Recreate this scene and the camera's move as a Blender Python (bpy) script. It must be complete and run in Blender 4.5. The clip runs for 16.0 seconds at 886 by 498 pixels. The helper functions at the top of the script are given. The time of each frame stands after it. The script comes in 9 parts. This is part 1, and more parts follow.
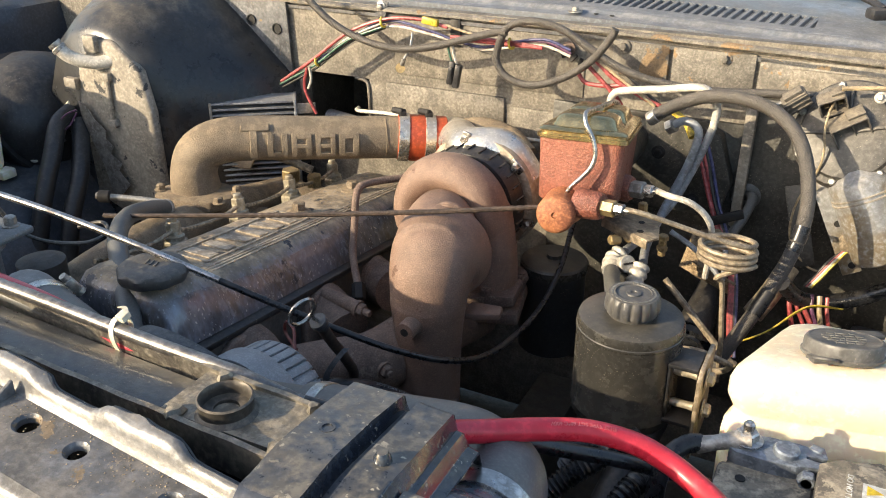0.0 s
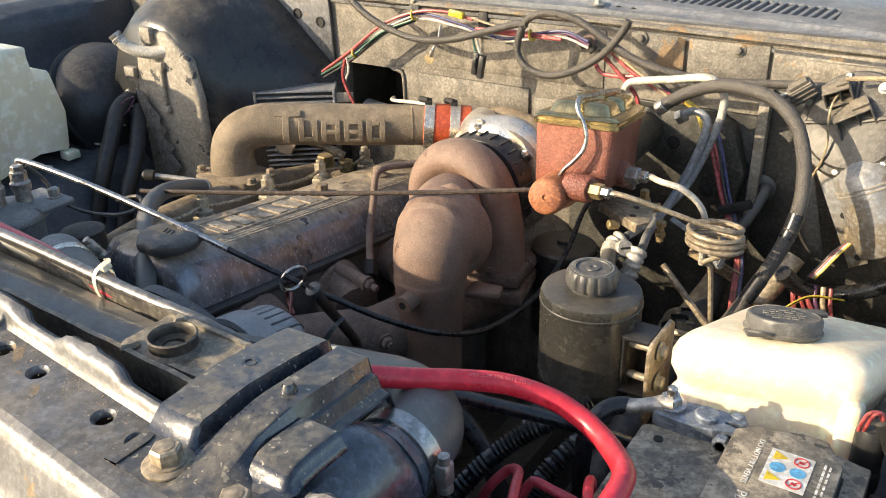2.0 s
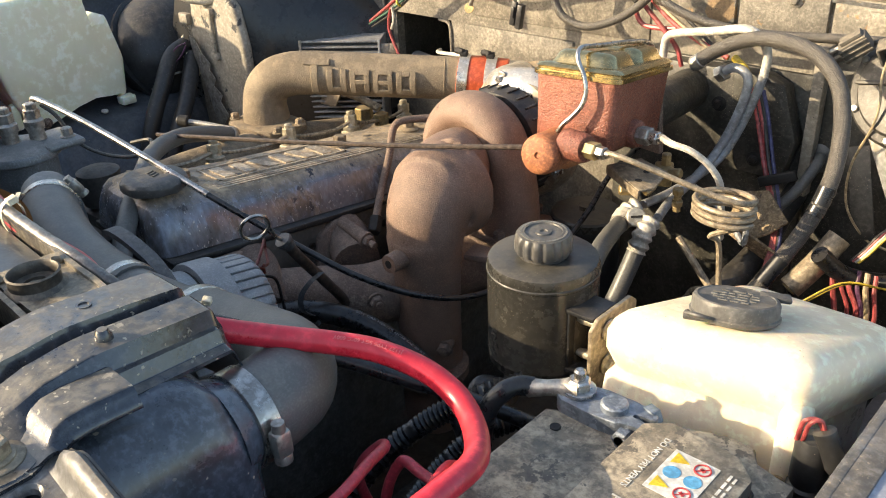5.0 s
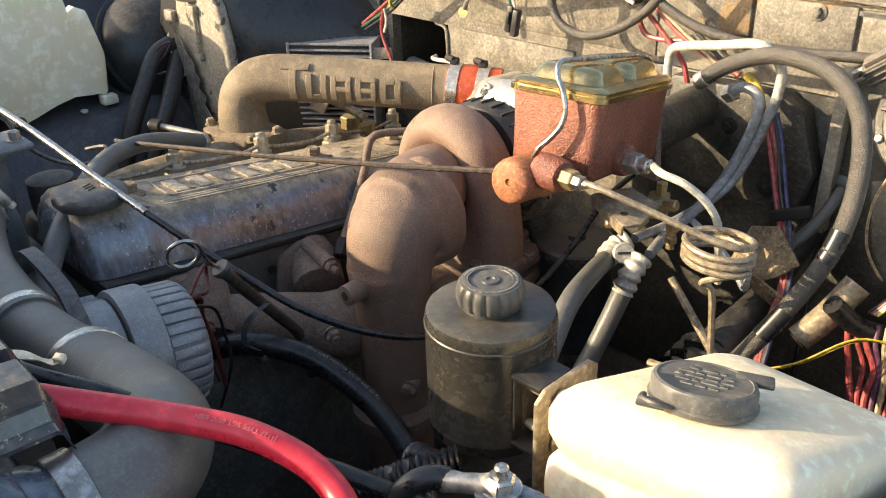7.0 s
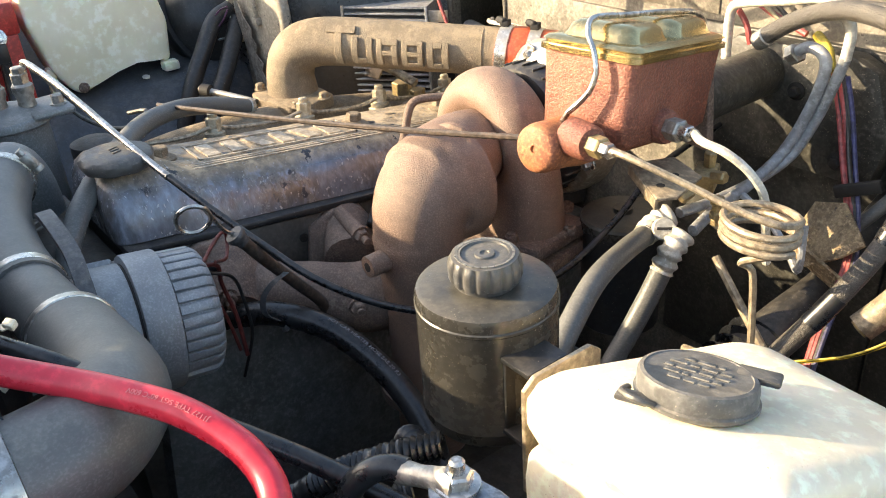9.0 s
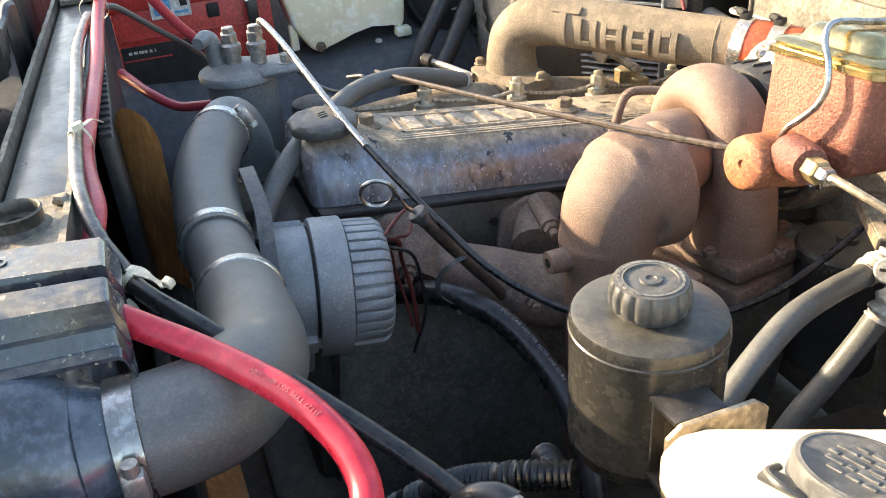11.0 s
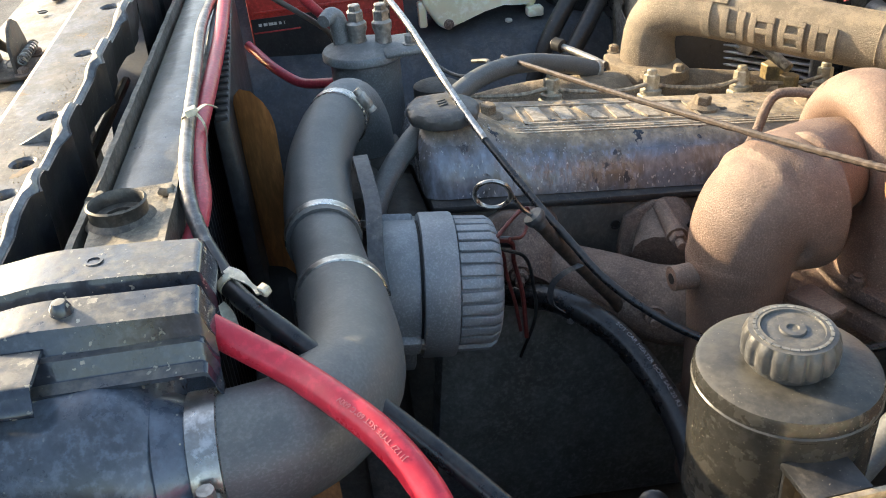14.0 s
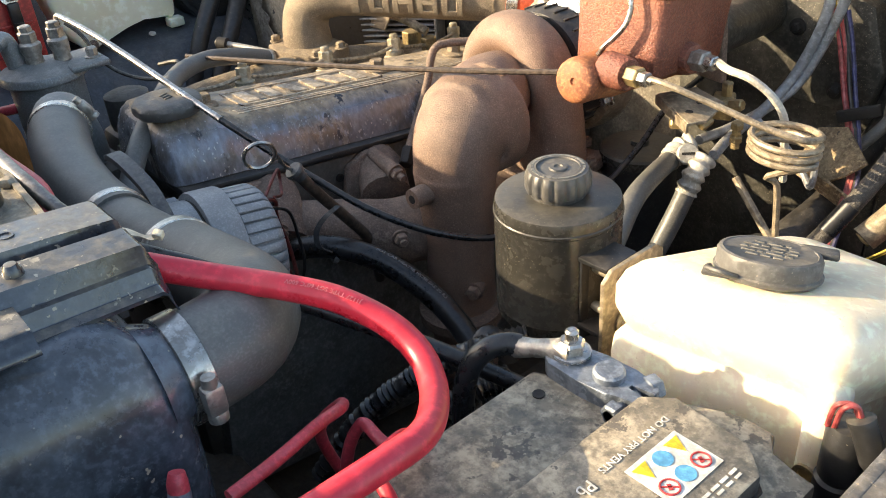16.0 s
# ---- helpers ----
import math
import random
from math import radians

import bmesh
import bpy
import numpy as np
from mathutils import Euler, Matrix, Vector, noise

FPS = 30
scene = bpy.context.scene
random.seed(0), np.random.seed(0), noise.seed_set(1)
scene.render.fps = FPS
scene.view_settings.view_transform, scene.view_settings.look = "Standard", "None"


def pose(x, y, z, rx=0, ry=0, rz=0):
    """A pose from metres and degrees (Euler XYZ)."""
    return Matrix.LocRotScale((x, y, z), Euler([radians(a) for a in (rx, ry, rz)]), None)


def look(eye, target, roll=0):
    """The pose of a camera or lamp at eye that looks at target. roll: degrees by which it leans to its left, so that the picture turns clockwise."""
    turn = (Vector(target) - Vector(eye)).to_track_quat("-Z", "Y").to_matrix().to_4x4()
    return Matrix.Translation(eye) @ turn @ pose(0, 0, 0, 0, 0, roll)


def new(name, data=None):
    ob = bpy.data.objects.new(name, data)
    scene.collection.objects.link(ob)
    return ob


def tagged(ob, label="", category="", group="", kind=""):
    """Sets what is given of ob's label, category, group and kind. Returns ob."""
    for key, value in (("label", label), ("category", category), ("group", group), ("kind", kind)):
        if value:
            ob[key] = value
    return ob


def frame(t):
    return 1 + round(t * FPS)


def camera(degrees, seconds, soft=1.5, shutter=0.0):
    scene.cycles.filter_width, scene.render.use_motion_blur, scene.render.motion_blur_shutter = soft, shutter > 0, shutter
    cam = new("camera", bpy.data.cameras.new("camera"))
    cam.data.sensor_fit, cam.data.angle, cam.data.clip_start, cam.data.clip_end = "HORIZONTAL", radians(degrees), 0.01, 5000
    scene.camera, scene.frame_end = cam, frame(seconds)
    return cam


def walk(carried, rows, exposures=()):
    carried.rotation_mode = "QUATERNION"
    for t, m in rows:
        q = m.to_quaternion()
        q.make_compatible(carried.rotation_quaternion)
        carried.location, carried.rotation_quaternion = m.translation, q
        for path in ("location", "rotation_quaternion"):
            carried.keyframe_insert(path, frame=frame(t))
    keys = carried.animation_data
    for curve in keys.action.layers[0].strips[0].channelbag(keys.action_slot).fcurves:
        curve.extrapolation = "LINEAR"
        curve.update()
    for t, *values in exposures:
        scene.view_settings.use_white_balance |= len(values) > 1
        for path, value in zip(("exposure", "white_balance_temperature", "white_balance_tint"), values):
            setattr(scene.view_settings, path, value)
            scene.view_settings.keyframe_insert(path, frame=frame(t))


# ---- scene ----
cam = camera(55.1, 16.0, soft=1.0)
METRES, EYE, TILT, LEAN, TURN = 1.4, 1.5, -26.0, 0.0, 27.0
ROWS = [
    (0.0, 0.0, 0.0, 0.0, 0.0, 0.0, -0.0),
    (0.5, -0.0079, -0.006, -0.0029, -0.19, 0.11, 0.01),
    (1.0, -0.0259, -0.0007, -0.0046, 0.14, 0.08, -0.05),
    (1.5, 0.0058, -0.0123, -0.0111, 1.47, 0.07, -0.26),
    (2.0, 0.0888, -0.0352, -0.0197, 6.11, -0.04, -1.69),
    (2.5, 0.1712, -0.0484, -0.0385, 9.1, -0.57, -3.33),
    (3.0, 0.1845, -0.0435, -0.0457, 10.68, -1.36, -3.56),
    (3.5, 0.1715, -0.0232, -0.0379, 10.83, -1.65, -3.32),
    (6.0, 0.243, 0.085, -0.0046, 18.27, -3.43, -6.39),
    (6.5, 0.2408, 0.1117, 0.0056, 18.34, -3.24, -6.94),
    (7.0, 0.2445, 0.1349, 0.0075, 17.82, -2.99, -6.59),
    (7.5, 0.2537, 0.1461, 0.0041, 17.79, -3.03, -6.33),
    (8.0, 0.2623, 0.1464, -0.003, 18.39, -3.33, -6.49),
    (8.5, 0.2719, 0.1674, 0.0006, 20.94, -4.41, -6.63),
    (11.0, 0.2933, 0.2259, 0.0296, 40.61, -10.48, -13.25),
    (11.5, 0.2663, 0.2324, 0.0515, 44.16, -11.47, -14.16),
    (12.0, 0.221, 0.2626, 0.0789, 47.09, -12.77, -14.94),
    (12.5, 0.2012, 0.2661, 0.0874, 48.78, -13.89, -15.24),
    (13.0, 0.2212, 0.2666, 0.077, 49.29, -14.47, -15.58),
    (13.5, 0.2445, 0.2575, 0.0605, 49.62, -14.61, -15.65),
    (14.0, 0.2674, 0.2507, 0.0442, 49.42, -14.58, -15.59),
    (14.5, 0.2868, 0.2426, 0.0377, 48.73, -14.3, -15.37),
    (15.0, 0.3115, 0.2246, 0.0227, 46.04, -13.38, -14.77),
    (15.5, 0.2984, 0.1797, 0.0059, 35.95, -10.75, -12.61),
    (16.0, 0.2463, 0.114, -0.018, 21.53, -7.78, -5.86),
]
walk(cam, [(t, pose(0, 0, EYE, TILT, LEAN, TURN) @ pose(METRES * x, METRES * y, METRES * z, 90 + pitch, roll, yaw)) for t, x, y, z, yaw, pitch, roll in ROWS],
     exposures=((0.0, 1.10, 6550, 10), (3.5, 1.16, 6750, 10), (6.0, 1.39, 7100, 10), (7.2, 1.41, 7150, 10), (8.5, 1.80, 7100, 10), (11.0, 2.10, 6950, 10), (11.6, 2.00, 6900, 10), (12.5, 1.70, 6800, 8), (13.0, 1.65, 6800, 8), (14.5, 1.88, 6850, 8), (16.0, 1.67, 7200, 10)))

# ---- daylight ----
SUN_AZIMUTH, SUN_HEIGHT = 222.0, 20.5
sky = bpy.data.worlds.new("sky")
scene.world = sky
sky.use_nodes = True
sky_tex = sky.node_tree.nodes.new("ShaderNodeTexSky")
sky_tex.sky_type, sky_tex.sun_disc = "NISHITA", False
sky_tex.sun_elevation, sky_tex.sun_rotation = radians(SUN_HEIGHT), radians(SUN_AZIMUTH)
sky_tex.dust_density = 2.0
sky.node_tree.links.new(sky_tex.outputs[0], sky.node_tree.nodes["Background"].inputs[0])
sky.node_tree.nodes["Background"].inputs[1].default_value = 0.15
sun = new("sun", bpy.data.lights.new("sun", "SUN"))
sun.data.energy, sun.data.angle, sun.data.color = 3.7, radians(0.5), (1.0, 0.835, 0.59)
_a, _h = radians(SUN_AZIMUTH), radians(SUN_HEIGHT)
SUN_WAY = Vector((math.sin(_a) * math.cos(_h), math.cos(_a) * math.cos(_h), math.sin(_h)))
sun.matrix_world = look(SUN_WAY * 10, (0, 0, 0))


# ---- materials ----
def mat(name, col, col2=None, rough=0.5, metal=0.0, scale=18.0, bump=0.25, dust=0.0, dust_col=(0.30, 0.24, 0.165), up=(0.1, 0.9), even=0.25,
        spot=None, spot_at=0.6, spot_scale=30.0, spot_rough=0.7, spot_metal=None, spot_up=False, grime=0.5, fleck=0.0, fleck_col=(0.34, 0.30, 0.23), fleck_scale=560.0,
        grain=180.0, grain_depth=0.0012, dents=0.0, coat=0.0, sss=0.0, stretch=(1, 1, 1)):
    """A worn surface: two tones, grime at two scales, dust lying on faces that look up, hard-edged chips, fine flecks, relief at two scales."""
    m = bpy.data.materials.new(name)
    m.use_nodes = True
    nt, nodes = m.node_tree, m.node_tree.nodes
    bsdf = nodes["Principled BSDF"]

    def node(kind, **settings):
        n = nodes.new(kind)
        for key, value in settings.items():
            n.inputs[key].default_value = value
        return n

    def link(a, b):
        nt.links.new(a, b)

    def ramp(source, lo, hi):
        n = nodes.new("ShaderNodeMapRange")
        n.inputs["From Min"].default_value, n.inputs["From Max"].default_value = lo, hi
        n.interpolation_type = "SMOOTHSTEP"
        link(source, n.inputs["Value"])
        return n.outputs["Result"]

    def level(factor, a, b):
        n = nodes.new("ShaderNodeMapRange")
        n.inputs["To Min"].default_value, n.inputs["To Max"].default_value = a, b
        link(factor, n.inputs["Value"])
        return n.outputs["Result"]

    def times(a, b, operation="MULTIPLY"):
        n = nodes.new("ShaderNodeMath")
        n.operation = operation
        for socket, value in zip(n.inputs, (a, b)):
            if isinstance(value, (int, float)):
                socket.default_value = value
            else:
                link(value, socket)
        return n.outputs[0]

    def mixed(factor, a, b):
        n = nodes.new("ShaderNodeMix")
        link(factor, n.inputs[0])
        for socket, value in zip((n.inputs[2], n.inputs[3]), (a, b)):
            if isinstance(value, (int, float)):
                socket.default_value = value
            else:
                link(value, socket)
        return n.outputs[0]

    def blend(factor, a, b):
        n = nodes.new("ShaderNodeMix")
        n.data_type = "RGBA"
        ins = [s for s in n.inputs if s.type == "RGBA"]
        link(factor, n.inputs[0])
        for socket, value in zip(ins, (a, b)):
            if isinstance(value, tuple):
                socket.default_value = (*value, 1)
            else:
                link(value, socket)
        return [s for s in n.outputs if s.type == "RGBA"][0]

    def noise(size, detail, harsh):
        n = node("ShaderNodeTexNoise", Scale=size, Detail=detail, Roughness=harsh)
        link(where, n.inputs["Vector"])
        return n.outputs["Fac"]

    where = nodes.new("ShaderNodeTexCoord").outputs["Object"]
    if stretch != (1, 1, 1):
        mapping = nodes.new("ShaderNodeMapping")
        mapping.inputs["Scale"].default_value = stretch
        link(where, mapping.inputs["Vector"])
        where = mapping.outputs[0]
    grime *= 0.55
    broad, fine, stain = noise(scale, 6.0, 0.62), noise(grain, 4.0, 0.6), noise(scale * 3.3 + 11, 9.0, 0.74)
    col2 = col2 or tuple(c * 0.55 for c in col)
    color = blend(ramp(broad, 0.41, 0.60), col, col2)
    color = blend(level(ramp(fine, 0.48, 0.66), 0.0, 0.7), color, tuple(min(1, c * 1.35 + 0.01) for c in col))
    color = blend(level(ramp(stain, 0.60, 0.40), 0.0, grime), color, tuple(c * 0.22 for c in col2))
    color = blend(level(ramp(fine, 0.50, 0.34), 0.0, grime * 0.8), color, tuple(c * 0.35 for c in col2))
    rough_out = times(level(broad, rough - 0.12, rough + 0.12), level(stain, -0.16, 0.16), "ADD")
    metal_out = None
    facing = None
    if dust or spot_up:
        z = nodes.new("ShaderNodeSeparateXYZ")
        link(nodes.new("ShaderNodeNewGeometry").outputs["Normal"], z.inputs[0])
        facing = ramp(z.outputs["Z"], *up)
    if dust:
        settle = noise(scale * 2.3 + 5, 8.0, 0.72)
        lie = times(facing, level(ramp(settle, 0.40, 0.56), dust * even, dust))
        lie = times(lie, level(ramp(fine, 0.36, 0.52), 0.62, 1.0))
        dusty = blend(ramp(stain, 0.42, 0.60), tuple(c * 0.62 for c in dust_col), tuple(min(1, c * 1.22) for c in dust_col))
        color = blend(lie, color, dusty)
        rough_out = mixed(lie, rough_out, 0.92)
        metal_out = mixed(lie, metal, 0.0)
    if spot:
        edge = ramp(noise(spot_scale, 9.0, 0.66), spot_at, spot_at + 0.018)
        if spot_up:
            edge = times(edge, facing)
        color = blend(edge, color, blend(ramp(fine, 0.35, 0.62), tuple(c * 0.7 for c in spot), spot))
        rough_out = mixed(edge, rough_out, spot_rough)
        metal_out = mixed(edge, metal_out if metal_out else metal, metal if spot_metal is None else spot_metal)
    if fleck:
        dots = times(ramp(noise(fleck_scale, 2.0, 0.5), 0.755 - 0.10 * fleck, 0.785 - 0.10 * fleck), ramp(noise(scale * 1.7, 3.0, 0.6), 0.40, 0.60))
        color = blend(dots, color, fleck_col)
        rough_out = mixed(dots, rough_out, 0.85)
    link(color, bsdf.inputs["Base Color"]), link(rough_out, bsdf.inputs["Roughness"])
    bsdf.inputs["Metallic"].default_value = metal
    if metal_out:
        link(metal_out, bsdf.inputs["Metallic"])
    bsdf.inputs["Coat Weight"].default_value = coat
    bsdf.inputs["Coat Roughness"].default_value = 0.12
    if sss:
        bsdf.inputs["Subsurface Weight"].default_value = sss
        bsdf.inputs["Subsurface Radius"].default_value = (0.02, 0.012, 0.005)
    if bump:
        relief = node("ShaderNodeBump", Strength=bump, Distance=grain_depth)
        link(fine, relief.inputs["Height"])
        if dents:
            wave = node("ShaderNodeBump", Strength=dents, Distance=0.006)
            link(noise(scale * 0.8 + 8, 3.0, 0.5), wave.inputs["Height"])
            link(wave.outputs[0], relief.inputs["Normal"])
        link(relief.outputs[0], bsdf.inputs["Normal"])
    return m


M_IRON = mat("heat_browned_cast_iron", (0.258, 0.166, 0.121), (0.196, 0.124, 0.089), rough=0.46, scale=7, bump=0.75, grain=620.0, grime=0.35, dust=0.3, dust_col=(0.33, 0.232, 0.155), spot=(0.145, 0.078, 0.052), spot_at=0.645, spot_scale=15, spot_rough=0.6, fleck=0.6, fleck_col=(0.42, 0.33, 0.25), fleck_scale=420, dents=0.2, grain_depth=0.0018)
M_MANIFOLD = mat("rusty_manifold_iron", (0.245, 0.170, 0.128), (0.145, 0.098, 0.076), rough=0.75, scale=14, bump=0.9, grain=480, grime=0.6, dust=0.3, dust_col=(0.24, 0.175, 0.125), spot=(0.26, 0.19, 0.14), spot_at=0.60, spot_scale=50)
M_RUST = mat("pitted_red_rust", (0.34, 0.122, 0.076), (0.20, 0.066, 0.044), rough=0.40, scale=13, bump=0.8, grain=380, grain_depth=0.0026, grime=0.55, spot=(0.44, 0.215, 0.13), spot_at=0.61, spot_scale=280, dents=0.3)
M_RUST_ORANGE = mat("orange_rust", (0.43, 0.165, 0.065), (0.28, 0.10, 0.05), rough=0.6, scale=30, bump=0.8, grain=300)
M_ALUM = mat("dusty_cast_aluminium", (0.285, 0.225, 0.155), (0.190, 0.145, 0.098), rough=0.62, metal=0.15, scale=8, bump=1.0, grain=620, grain_depth=0.0018, grime=0.5, dust=0.6, even=0.5, dust_col=(0.33, 0.25, 0.155), fleck=0.6, fleck_col=(0.46, 0.38, 0.27), fleck_scale=420)
M_COVER = mat("worn_blue_grey_paint", (0.215, 0.235, 0.280), (0.225, 0.195, 0.168), rough=0.24, metal=0.35, scale=9, bump=0.5, grain=130, grime=0.75, dust=0.97, even=0.85, up=(0.55, 0.92), dust_col=(0.38, 0.295, 0.19), spot=(0.040, 0.042, 0.050), spot_at=0.615, spot_scale=34, spot_rough=0.4, fleck=0.9, fleck_col=(0.50, 0.48, 0.45), fleck_scale=300, dents=0.4, stretch=(1, 1, 0.5))
M_COVER_RIB = mat("bare_dusty_rib", (0.52, 0.45, 0.35), (0.34, 0.28, 0.21), rough=0.45, metal=0.3, scale=40, dust=0.3)
M_HEAD = mat("oily_dark_iron", (0.070, 0.066, 0.058), (0.105, 0.092, 0.075), rough=0.5, scale=16, bump=0.6, grime=0.6, dust=0.4, up=(0.4, 0.95), dust_col=(0.11, 0.086, 0.062), fleck=0.3, fleck_col=(0.12, 0.10, 0.075))
# block colour raised in place of the weak fill light deep in the bay
M_BLOCK = mat("block_grey_with_fill_light", (0.215, 0.228, 0.215), (0.155, 0.158, 0.146), rough=0.6, scale=10, bump=0.5, grime=0.5, dust=0.3, dust_col=(0.17, 0.145, 0.11))
M_BLACK = mat("grimy_black_paint_and_shade", (0.018, 0.019, 0.021), (0.030, 0.028, 0.026), rough=0.36, scale=20, bump=0.3, dust=0.35, up=(0.3, 0.95), dust_col=(0.14, 0.12, 0.095), fleck=0.5)
# greasy metal; its near-black also stands in for shade in holes and recesses
M_DARK = mat("dark_greasy_metal_and_shade", (0.010, 0.0095, 0.009), (0.022, 0.019, 0.016), rough=0.7, scale=18, bump=0.4, dust=0.15, dust_col=(0.06, 0.05, 0.04))
# black paint given a blue-grey base to carry the sky's sheen
M_AIRBOX = mat("chipped_black_sky_tinted", (0.085, 0.105, 0.135), (0.040, 0.046, 0.056), rough=0.24, scale=9, bump=0.15, grime=0.4, dust=0.2, dust_col=(0.16, 0.165, 0.165), spot=(0.30, 0.225, 0.14), spot_at=0.625, spot_scale=20, spot_rough=0.75, fleck=0.7, fleck_col=(0.42, 0.37, 0.28), fleck_scale=140, coat=0.5, dents=0.6)
M_BRACKET = mat("scuffed_bracket_paint", (0.030, 0.037, 0.050), (0.020, 0.024, 0.031), rough=0.18, scale=18, bump=0.25, grime=0.5, dust=0.62, even=0.35, up=(0.82, 0.98), dust_col=(0.175, 0.150, 0.108), spot=(0.30, 0.265, 0.20), spot_at=0.635, spot_scale=48, spot_up=True, fleck=0.9, fleck_col=(0.36, 0.32, 0.24), fleck_scale=230, coat=0.6, dents=0.3)
M_PLASTIC = mat("black_plastic", (0.02, 0.02, 0.022), (0.03, 0.03, 0.03), rough=0.40, scale=25, bump=0.2, dust=0.35, up=(0.3, 0.95), dust_col=(0.15, 0.13, 0.10), fleck=0.3)
M_CAN = mat("dusty_black_can", (0.030, 0.029, 0.026), (0.050, 0.046, 0.038), rough=0.26, scale=15, bump=0.3, grime=0.15, dust=0.3, even=0.6, up=(0.2, 0.95), dust_col=(0.17, 0.145, 0.105), fleck=0.6, fleck_col=(0.34, 0.30, 0.22), fleck_scale=760.0)
M_CASE = mat("black_heater_case", (0.022, 0.024, 0.027), (0.040, 0.038, 0.035), rough=0.30, scale=6, bump=0.2, grime=0.5, dust=0.55, even=0.08, up=(0.55, 1.0), dust_col=(0.20, 0.17, 0.125), fleck=0.6, fleck_col=(0.17, 0.15, 0.12), dents=0.4)
M_CASE_BAR = mat("dusty_grey_case_edge", (0.34, 0.30, 0.24), (0.24, 0.21, 0.165), rough=0.6, scale=14, dust=0.3, spot=(0.05, 0.05, 0.05), spot_at=0.62, spot_scale=30)
M_RUBBER = mat("dusty_rubber_hose", (0.112, 0.114, 0.110), (0.094, 0.094, 0.088), rough=0.40, scale=5, bump=0.2, grain=420, grime=0.12, dust=0.3, even=0.75, up=(0.3, 1.0), dust_col=(0.21, 0.195, 0.16), spot=(0.035, 0.035, 0.034), spot_at=0.70, spot_scale=42, spot_rough=0.4, stretch=(1, 1, 1.6))
M_RUBBER_BLACK = mat("new_black_rubber", (0.010, 0.011, 0.013), (0.02, 0.021, 0.023), rough=0.28, scale=20, bump=0.1, dust=0.08)
M_HOSE_GREY = mat("grey_fabric_hose", (0.074, 0.066, 0.057), (0.054, 0.048, 0.042), rough=0.33, scale=20, bump=1.0, grain=640, grain_depth=0.0016, grime=0.2, dust=0.25, even=0.7, dust_col=(0.24, 0.205, 0.155))
M_SILICONE = mat("orange_red_silicone", (0.50, 0.085, 0.03), (0.36, 0.055, 0.02), rough=0.4, scale=30, bump=0.1, dust=0.1, grime=0.15)
M_RED = mat("red_cable_jacket", (0.60, 0.028, 0.050), (0.50, 0.022, 0.038), rough=0.32, scale=10, bump=0.08, grain=120, grime=0.12, dust=0.12, dust_col=(0.5, 0.2, 0.17))
M_RED_DULL = mat("faded_red_cable", (0.52, 0.055, 0.075), (0.43, 0.045, 0.06), rough=0.36, scale=9, grain=300, dust=0.12, grime=0.2, dust_col=(0.45, 0.22, 0.19))
M_SHEATH = mat("dull_steel_sheath", (0.27, 0.26, 0.245), (0.17, 0.16, 0.15), rough=0.34, metal=0.85, scale=30, bump=0.15, grime=0.4, dust=0.2)
M_MOTOR = mat("dusty_silver_paint", (0.33, 0.335, 0.335), (0.27, 0.22, 0.15), rough=0.38, metal=0.35, scale=9, bump=0.2, grime=0.5, dust=0.4, dust_col=(0.42, 0.34, 0.22), fleck=0.5, fleck_col=(0.2, 0.17, 0.13))
M_CRIMP = mat("pale_dusty_crimp", (0.55, 0.53, 0.48), (0.40, 0.37, 0.31), rough=0.45, metal=0.3, scale=30, bump=0.3, grime=0.3, dust=0.3, dust_col=(0.42, 0.35, 0.25))
M_GEAR = mat("dusty_grey_casting", (0.095, 0.090, 0.080), (0.062, 0.058, 0.052), rough=0.45, metal=0.2, scale=16, bump=0.5, grime=0.5, dust=0.35, up=(0.1, 0.9), dust_col=(0.24, 0.205, 0.155), fleck=0.7)
M_SLEEVE = mat("blue_grey_sleeve", (0.15, 0.175, 0.21), (0.11, 0.125, 0.15), rough=0.45, scale=40, bump=0.2, grime=0.3, dust=0.2)
M_STEEL = mat("bare_steel", (0.52, 0.50, 0.47), (0.33, 0.31, 0.28), rough=0.28, metal=0.95, scale=40, bump=0.15, dust=0.1, grime=0.15)
M_ZINC = mat("dull_zinc", (0.45, 0.43, 0.39), (0.30, 0.28, 0.25), rough=0.45, metal=0.8, scale=60, bump=0.3, dust=0.25, grime=0.15)
M_LEAD = mat("cast_lead_clamp", (0.22, 0.25, 0.29), (0.13, 0.15, 0.18), rough=0.45, metal=0.6, scale=50, bump=0.5, dust=0.2, dust_col=(0.4, 0.4, 0.38), grime=0.15)
M_CHROME = mat("polished_alloy", (0.70, 0.67, 0.61), (0.58, 0.52, 0.43), rough=0.26, metal=0.85, scale=12, bump=0.15, dust=0.3, dust_col=(0.50, 0.42, 0.30), grime=0.1)
M_COMPRESSOR = mat("dusty_cast_alloy", (0.46, 0.40, 0.31), (0.34, 0.28, 0.20), rough=0.45, metal=0.45, scale=14, bump=0.4, dust=0.55, dust_col=(0.40, 0.31, 0.20), grime=0.35)
M_BRASS = mat("dusty_brass", (0.42, 0.31, 0.15), (0.28, 0.21, 0.11), rough=0.45, metal=0.7, scale=60, bump=0.2, dust=0.35, grime=0.15)
M_GOLD = mat("yellow_passivated_steel", (0.50, 0.39, 0.19), (0.42, 0.32, 0.15), rough=0.20, metal=0.95, scale=6, bump=0.04, dust=0.03, grime=0.0, dents=0.2)
M_TUBE = mat("tan_steel_tube", (0.40, 0.325, 0.225), (0.25, 0.20, 0.14), rough=0.45, metal=0.4, scale=50, bump=0.2, dust=0.2)
